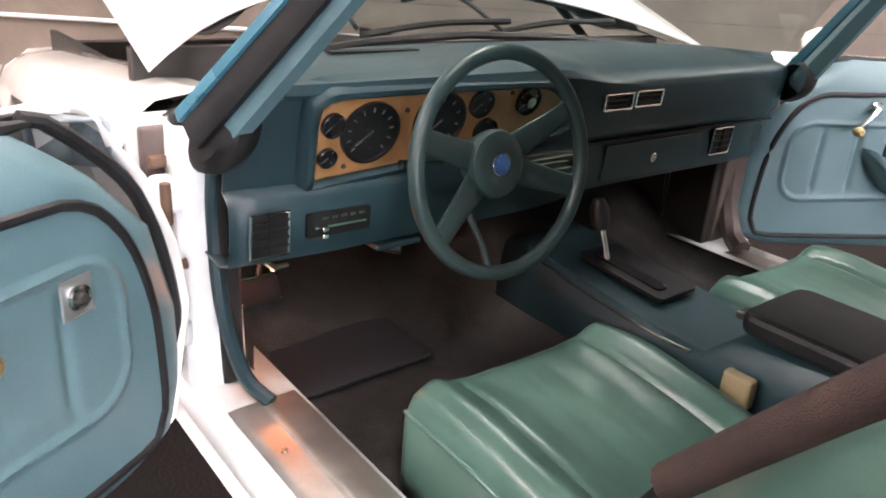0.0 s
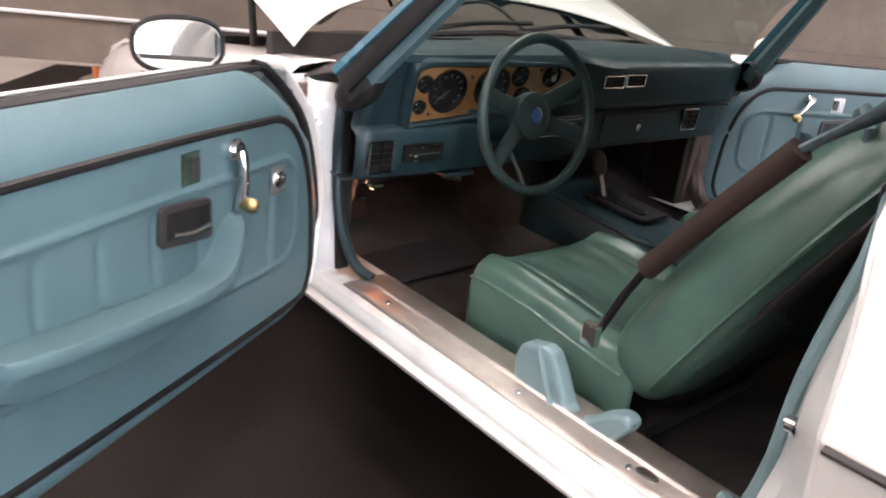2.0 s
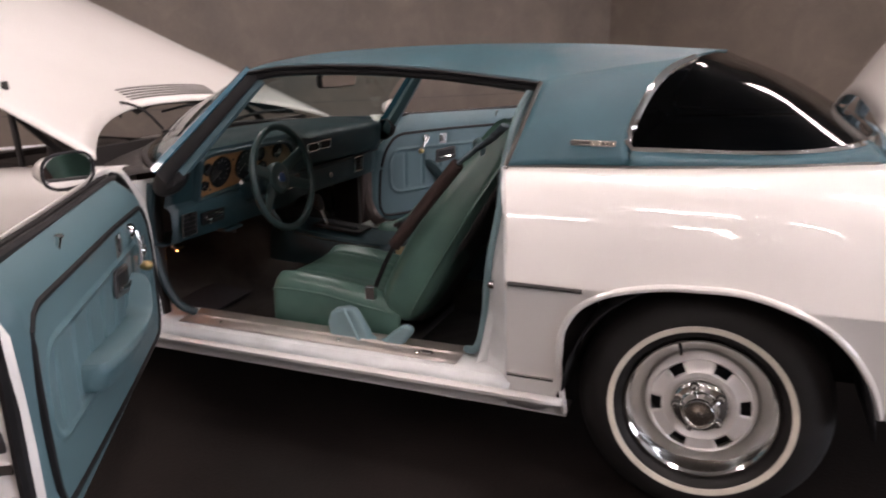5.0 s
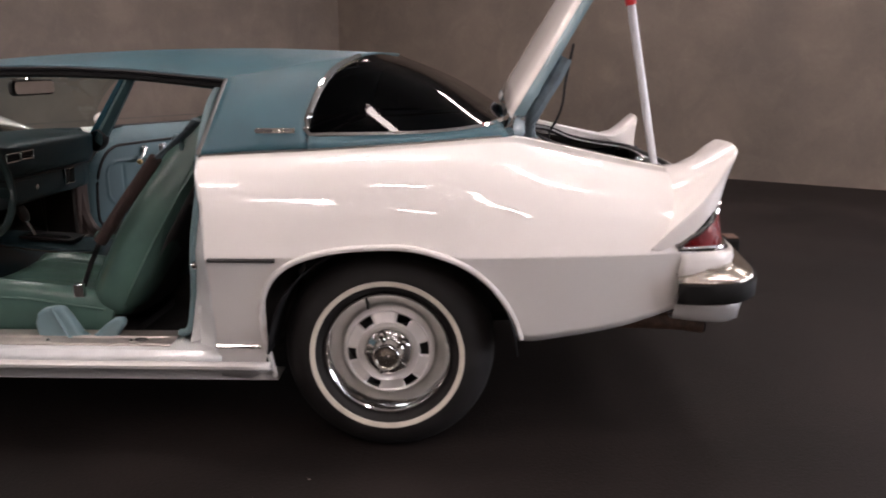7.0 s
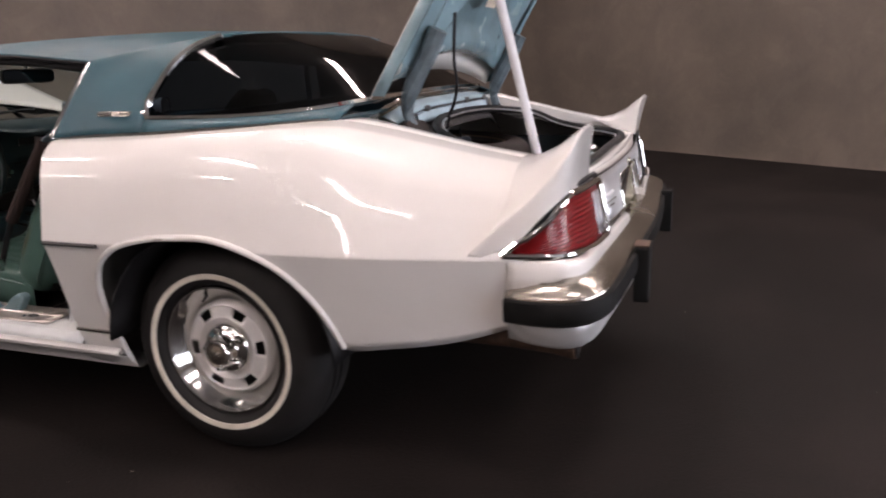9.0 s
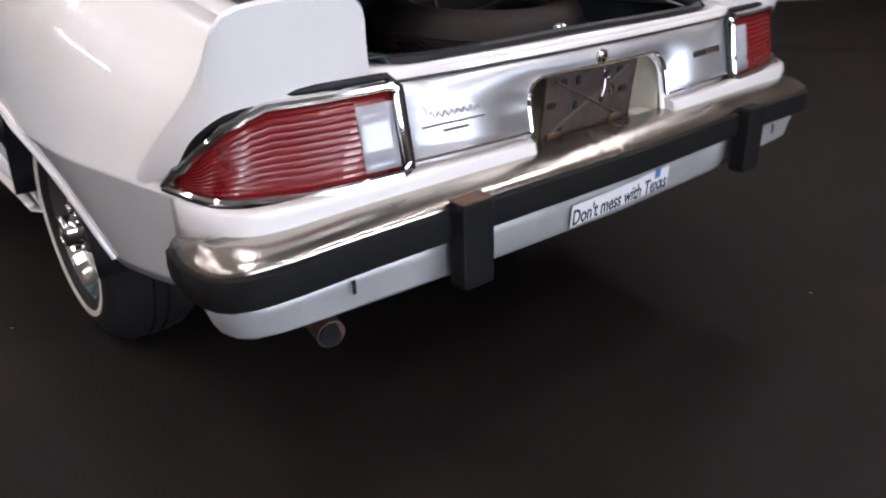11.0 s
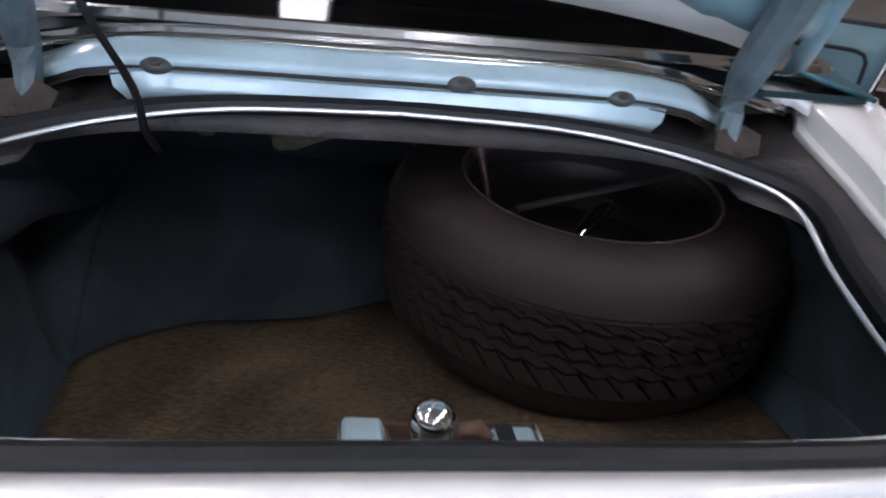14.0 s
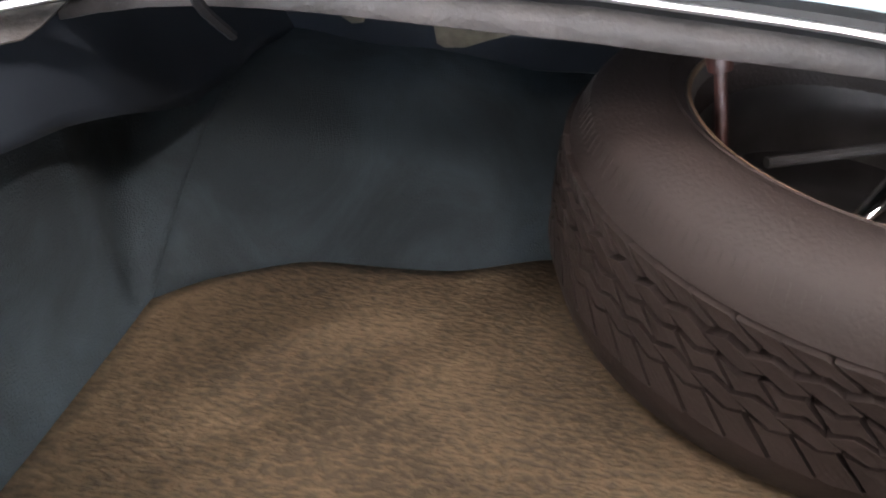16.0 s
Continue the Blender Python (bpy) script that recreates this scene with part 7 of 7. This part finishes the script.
# ---- wings, bonnet, engine bay ----
for s in (-1, 1):
    rows = []
    for x in np.linspace(-1.93, -3.98, 34):
        zt = float(np.interp(x, (-3.98, -3.9, -3.75, -3.5, -3.1, -2.44, -1.93), (0.42, 0.52, 0.60, 0.672, 0.742, 0.808, 0.842)))
        w = float(np.interp(x, (-3.98, -3.9, -3.7, -3.3, -2.7, -1.93), (0.70, 0.76, 0.82, 0.87, 0.90, 0.90)))
        r = math.hypot(x + 2.743, 0)
        zb = 0.25 if r > 0.38 else 0.33 + math.sqrt(max(0, 0.36 ** 2 - (r * 0.94) ** 2))
        row = [Vector((x, s * (w - 0.20), zt + 0.002)), Vector((x, s * (w - 0.14), zt + 0.004)), Vector((x, s * (w - 0.07), zt - 0.006)), Vector((x, s * (w - 0.03), zt - 0.035)), Vector((x, s * (w - 0.005), zt - 0.09))]
        zc = max(zb + 0.02, 0.60 if zt > 0.70 else zt - 0.11)
        row += [Vector((x, s * w, min(zt - 0.10, zc))), Vector((x, s * (w - 0.01), zb + (zc - zb) * 0.5)), Vector((x, s * (w - 0.05), zb))]
        rows.append(row)
    part("front_wing", grid(rows), M_WHITE, car, "white front wing", solid=0.004)
    part("marker_lamp", box(-3.86, -3.80, min(s * 0.78, s * 0.80), max(s * 0.78, s * 0.80), 0.47, 0.52), surface("amber_lens", (0.5, 0.12, 0.02), 0.2), car, smooth=False)
    part("inner_wing", box(-3.6, -2.15, min(s * 0.62, s * 0.64), max(s * 0.62, s * 0.64), 0.35, 0.74), M_UNDER, car, smooth=False)
part("nose", grid([[Vector((x - 0.12 * (1 - (y / 0.7) ** 2), y, z)) for y in np.linspace(-0.70, 0.70, 15)] for x, z in ((-3.70, 0.66), (-3.90, 0.60), (-3.97, 0.50), (-3.98, 0.36))]), M_WHITE, car, solid=0.004)
part("front_bumper", tube(both(curve([(-3.80, -0.83, 0.42), (-3.95, -0.78, 0.42), (-4.05, -0.55, 0.42), (-4.09, 0, 0.42)], 12)), 0.05, 10), M_CHROME, car, "chrome front bumper")
bm = bmesh.new()
box(-3.55, -2.2, -0.60, 0.60, 0.40, 0.46, bm)
part("engine_bay_floor", bm, M_UNDER, car, smooth=False)
part("engine", box(-3.30, -2.45, -0.28, 0.28, 0.46, 0.72), M_UNDER, car, "dark dirty engine", smooth=False, bevel=0.05)
part("air_cleaner", lathe([(0.0, 0.80), (0.17, 0.80), (0.185, 0.79), (0.185, 0.735), (0.10, 0.72)], Matrix.Translation((-2.85, 0, 0)), 28), M_DARK, car)
part("cowl", grid([[Vector((screen_x(y) + x, y, z - 0.04 * (y / 0.8) ** 2)) for y in np.linspace(-0.82, 0.82, 25)] for x, z in ((-0.27, 0.80), (-0.21, 0.845), (-0.07, 0.880), (0.01, 0.892))]), M_UNDER, car, "dark cowl panel below the windscreen", solid=0.004)
for y0, y1 in ((-0.28, 0.10), (0.12, 0.50)):
    part("wiper", tube(curve([(-2.16, y0, 0.905), (-2.12, (y0 + y1) / 2, 0.935), (-2.07, y1, 0.945)], 8), 0.008, 6), M_BLACK, car)
part("brake_booster", lathe([(0.10, 0), (0.11, 0.03), (0.10, 0.09), (0.05, 0.11), (0, 0.11)], basis((-2.16, -0.45, 0.74), (0, 1, 0), (0, 0, 1), (-1, 0, 0)), 24), M_DARK, car)
part("radiator_panel", box(-3.62, -3.56, -0.62, 0.62, 0.40, 0.70), M_UNDER, car, smooth=False)


def hood_at(y, t):
    """t 0 at the rear edge, 1 at the front."""
    e = (y / 0.82) ** 2
    xr = -2.315 + 0.335 * e ** 1.25
    x = xr + (-3.72 - 0.10 * (1 - e) - xr) * t
    z = 0.872 + 0.455 * (-2.10 - x) + 0.035 * (1 - e) + 0.03 * math.sin(t * 3.0) * (1 - e) - 0.05 * t * e + 0.058 * e * (1 - t)
    return Vector((x, y, z))


bonnet = part("bonnet", grid([[hood_at(y, t) for y in np.linspace(-0.82, 0.82, 33)] for t in np.linspace(0, 1, 24)]), M_WHITE, car, "white bonnet standing open", solid=0.006)
part("bonnet_frame", grid([[hood_at(y * 0.96, 0.03 + 0.94 * t) - Vector((0, 0, 0.025 + 0.035 * max(math.exp(-((abs(y) - 0.62) / 0.08) ** 2), math.exp(-((t - 0.06) / 0.05) ** 2), math.exp(-((abs(y) - 0.2 - 0.3 * t) / 0.05) ** 2)))) for y in np.linspace(-0.80, 0.80, 31)] for t in np.linspace(0, 1, 16)]), M_UNDER, bonnet, "dark bonnet underside", solid=0.004)
lv = bmesh.new()
for i in range(5):
    t0 = 0.030 + 0.012 * i
    for k in range(30):
        y0 = -0.24 + 0.56 * k / 30
        lv.faces.new([lv.verts.new(hood_at(y, t) + Vector((0, 0, 0.005))) for y, t in ((y0, t0), (y0 + 0.012, t0), (y0 + 0.012, t0 + 0.006), (y0, t0 + 0.006))])
tagged(part("louvre_grid", lv, M_UNDER, bonnet, smooth=False, solid=0.002), kind="stuff")
for s in (-1, 1):
    part("bonnet_hinge", tube([(-2.22, s * 0.66, 0.80), (-2.40, s * 0.66, 0.92), (-2.62, s * 0.66, 1.06)], 0.014, 8), M_BLACK, car)
part("bonnet_stay", tube([(-2.47, -0.68, 0.62), (-2.50, -0.70, 1.12)], 0.012, 8), M_DARK, car)
part("washer_hose", tube(curve([(-2.14, -0.30, 0.92), (-2.20, -0.34, 1.0), (-2.36, -0.30, 1.02), (-2.45, -0.20, 0.95)], 14), 0.006, 6), M_BLACK, car)
part("washer_hose", tube(curve([(-2.14, 0.15, 0.91), (-2.24, 0.05, 0.99), (-2.40, 0.0, 0.96)], 12), 0.006, 6), M_BLACK, car)

# ---- hall details ----
tagged(part("wall_conduit", tube([wall_m @ Vector((0.025, b, 0.375)) for b in np.linspace(0.5, 19.5, 20)], 0.018, 6), M_PAPER), "white conduit along the end wall", "conduit")
M_JOINT = surface("joint_grey", (0.125, 0.108, 0.095), 0.9)
tagged(part("wall_joint", box(0.0, 0.004, 0.0, 20, 0.645, 0.657, m=wall_m), M_JOINT, smooth=False), "rough horizontal joint in the concrete", "joint", kind="structure")
fan = empty("pedestal_fan", (-5.1, -1.47, 0))
fx = Vector((0.98, 0.10, -0.10)).normalized()
fm2 = basis((0, 0, 1.70), fx.cross(Vector((0, 0, 1))).normalized(), fx.cross(Vector((0, 0, 1))).cross(fx).normalized(), fx)
for z in (-0.07, 0.07):
    for r in (0.10, 0.19, 0.27):
        part("cage_ring", tube([fm2 @ Vector((r * math.cos(a), r * math.sin(a), z * (1.2 - r * 1.5))) for a in np.linspace(0, math.tau, 33)[:-1]], 0.005, 5, closed=True), M_DARK, fan)
    for k in range(16):
        a = k * math.tau / 16
        part("cage_wire", tube([fm2 @ Vector((0.03 * math.cos(a), 0.03 * math.sin(a), z * 1.2)), fm2 @ Vector((0.27 * math.cos(a), 0.27 * math.sin(a), z * 0.8))], 0.003, 5), M_DARK, fan)
for k in range(4):
    m = fm2 @ Matrix.Rotation(k * math.tau / 4, 4, "Z")
    part("blade", grid([[m @ Vector((r, w * q, 0.02 * q)) for q in (-1, 0, 1)] for r, w in ((0.03, 0.03), (0.14, 0.09), (0.24, 0.10))]), surface("fan_blade", (0.32, 0.29, 0.26), 0.4), fan, solid=0.004) if k == 0 else part("blade", grid([[m @ Vector((r, w * q, 0.02 * q)) for q in (-1, 0, 1)] for r, w in ((0.03, 0.03), (0.14, 0.09), (0.24, 0.10))]), bpy.data.materials["fan_blade"], fan, solid=0.004)
part("motor", tube([fm2 @ Vector((0, 0, -0.20)), fm2 @ Vector((0, 0, -0.02)), fm2 @ Vector((0, 0, 0.03))], [0.07, 0.07, 0.03], 16), M_DARK, fan)
part("stand", tube([(-0.10, 0, 0.03), (-0.10, 0, 1.63)], 0.02, 10), M_DARK, fan)
part("base", lathe([(0, 0.05), (0.05, 0.05), (0.25, 0.02), (0.26, 0.0)], Matrix.Translation((-0.10, 0, 0)), 24), M_DARK, fan)
tagged(fan, "dark caged pedestal fan standing in the hall", "fan")

random.seed(11)
speck = bmesh.new()
for k in range(60):
    c = Vector((random.uniform(-1.5, 4.5), random.uniform(-2.6, 3.5), 0.0005))
    if abs(c.y) < 1.0 and c.x < 1.2:
        continue
    r = random.uniform(0.002, 0.006)
    a = random.uniform(0, 3)
    vs = [speck.verts.new(c + Vector((r * math.cos(a + q), r * 0.6 * math.sin(a + q), 0.001))) for q in (0, 1.3, 2.7, 4.1, 5.2)]
    top = speck.verts.new(c + Vector((0, 0, r * 0.4)))
    for q in range(5):
        speck.faces.new((vs[q], vs[(q + 1) % 5], top))
tagged(part("floor_grit", speck, M_CONCRETE, smooth=False), "pale grit scattered on the dark floor", "grit", kind="stuff")
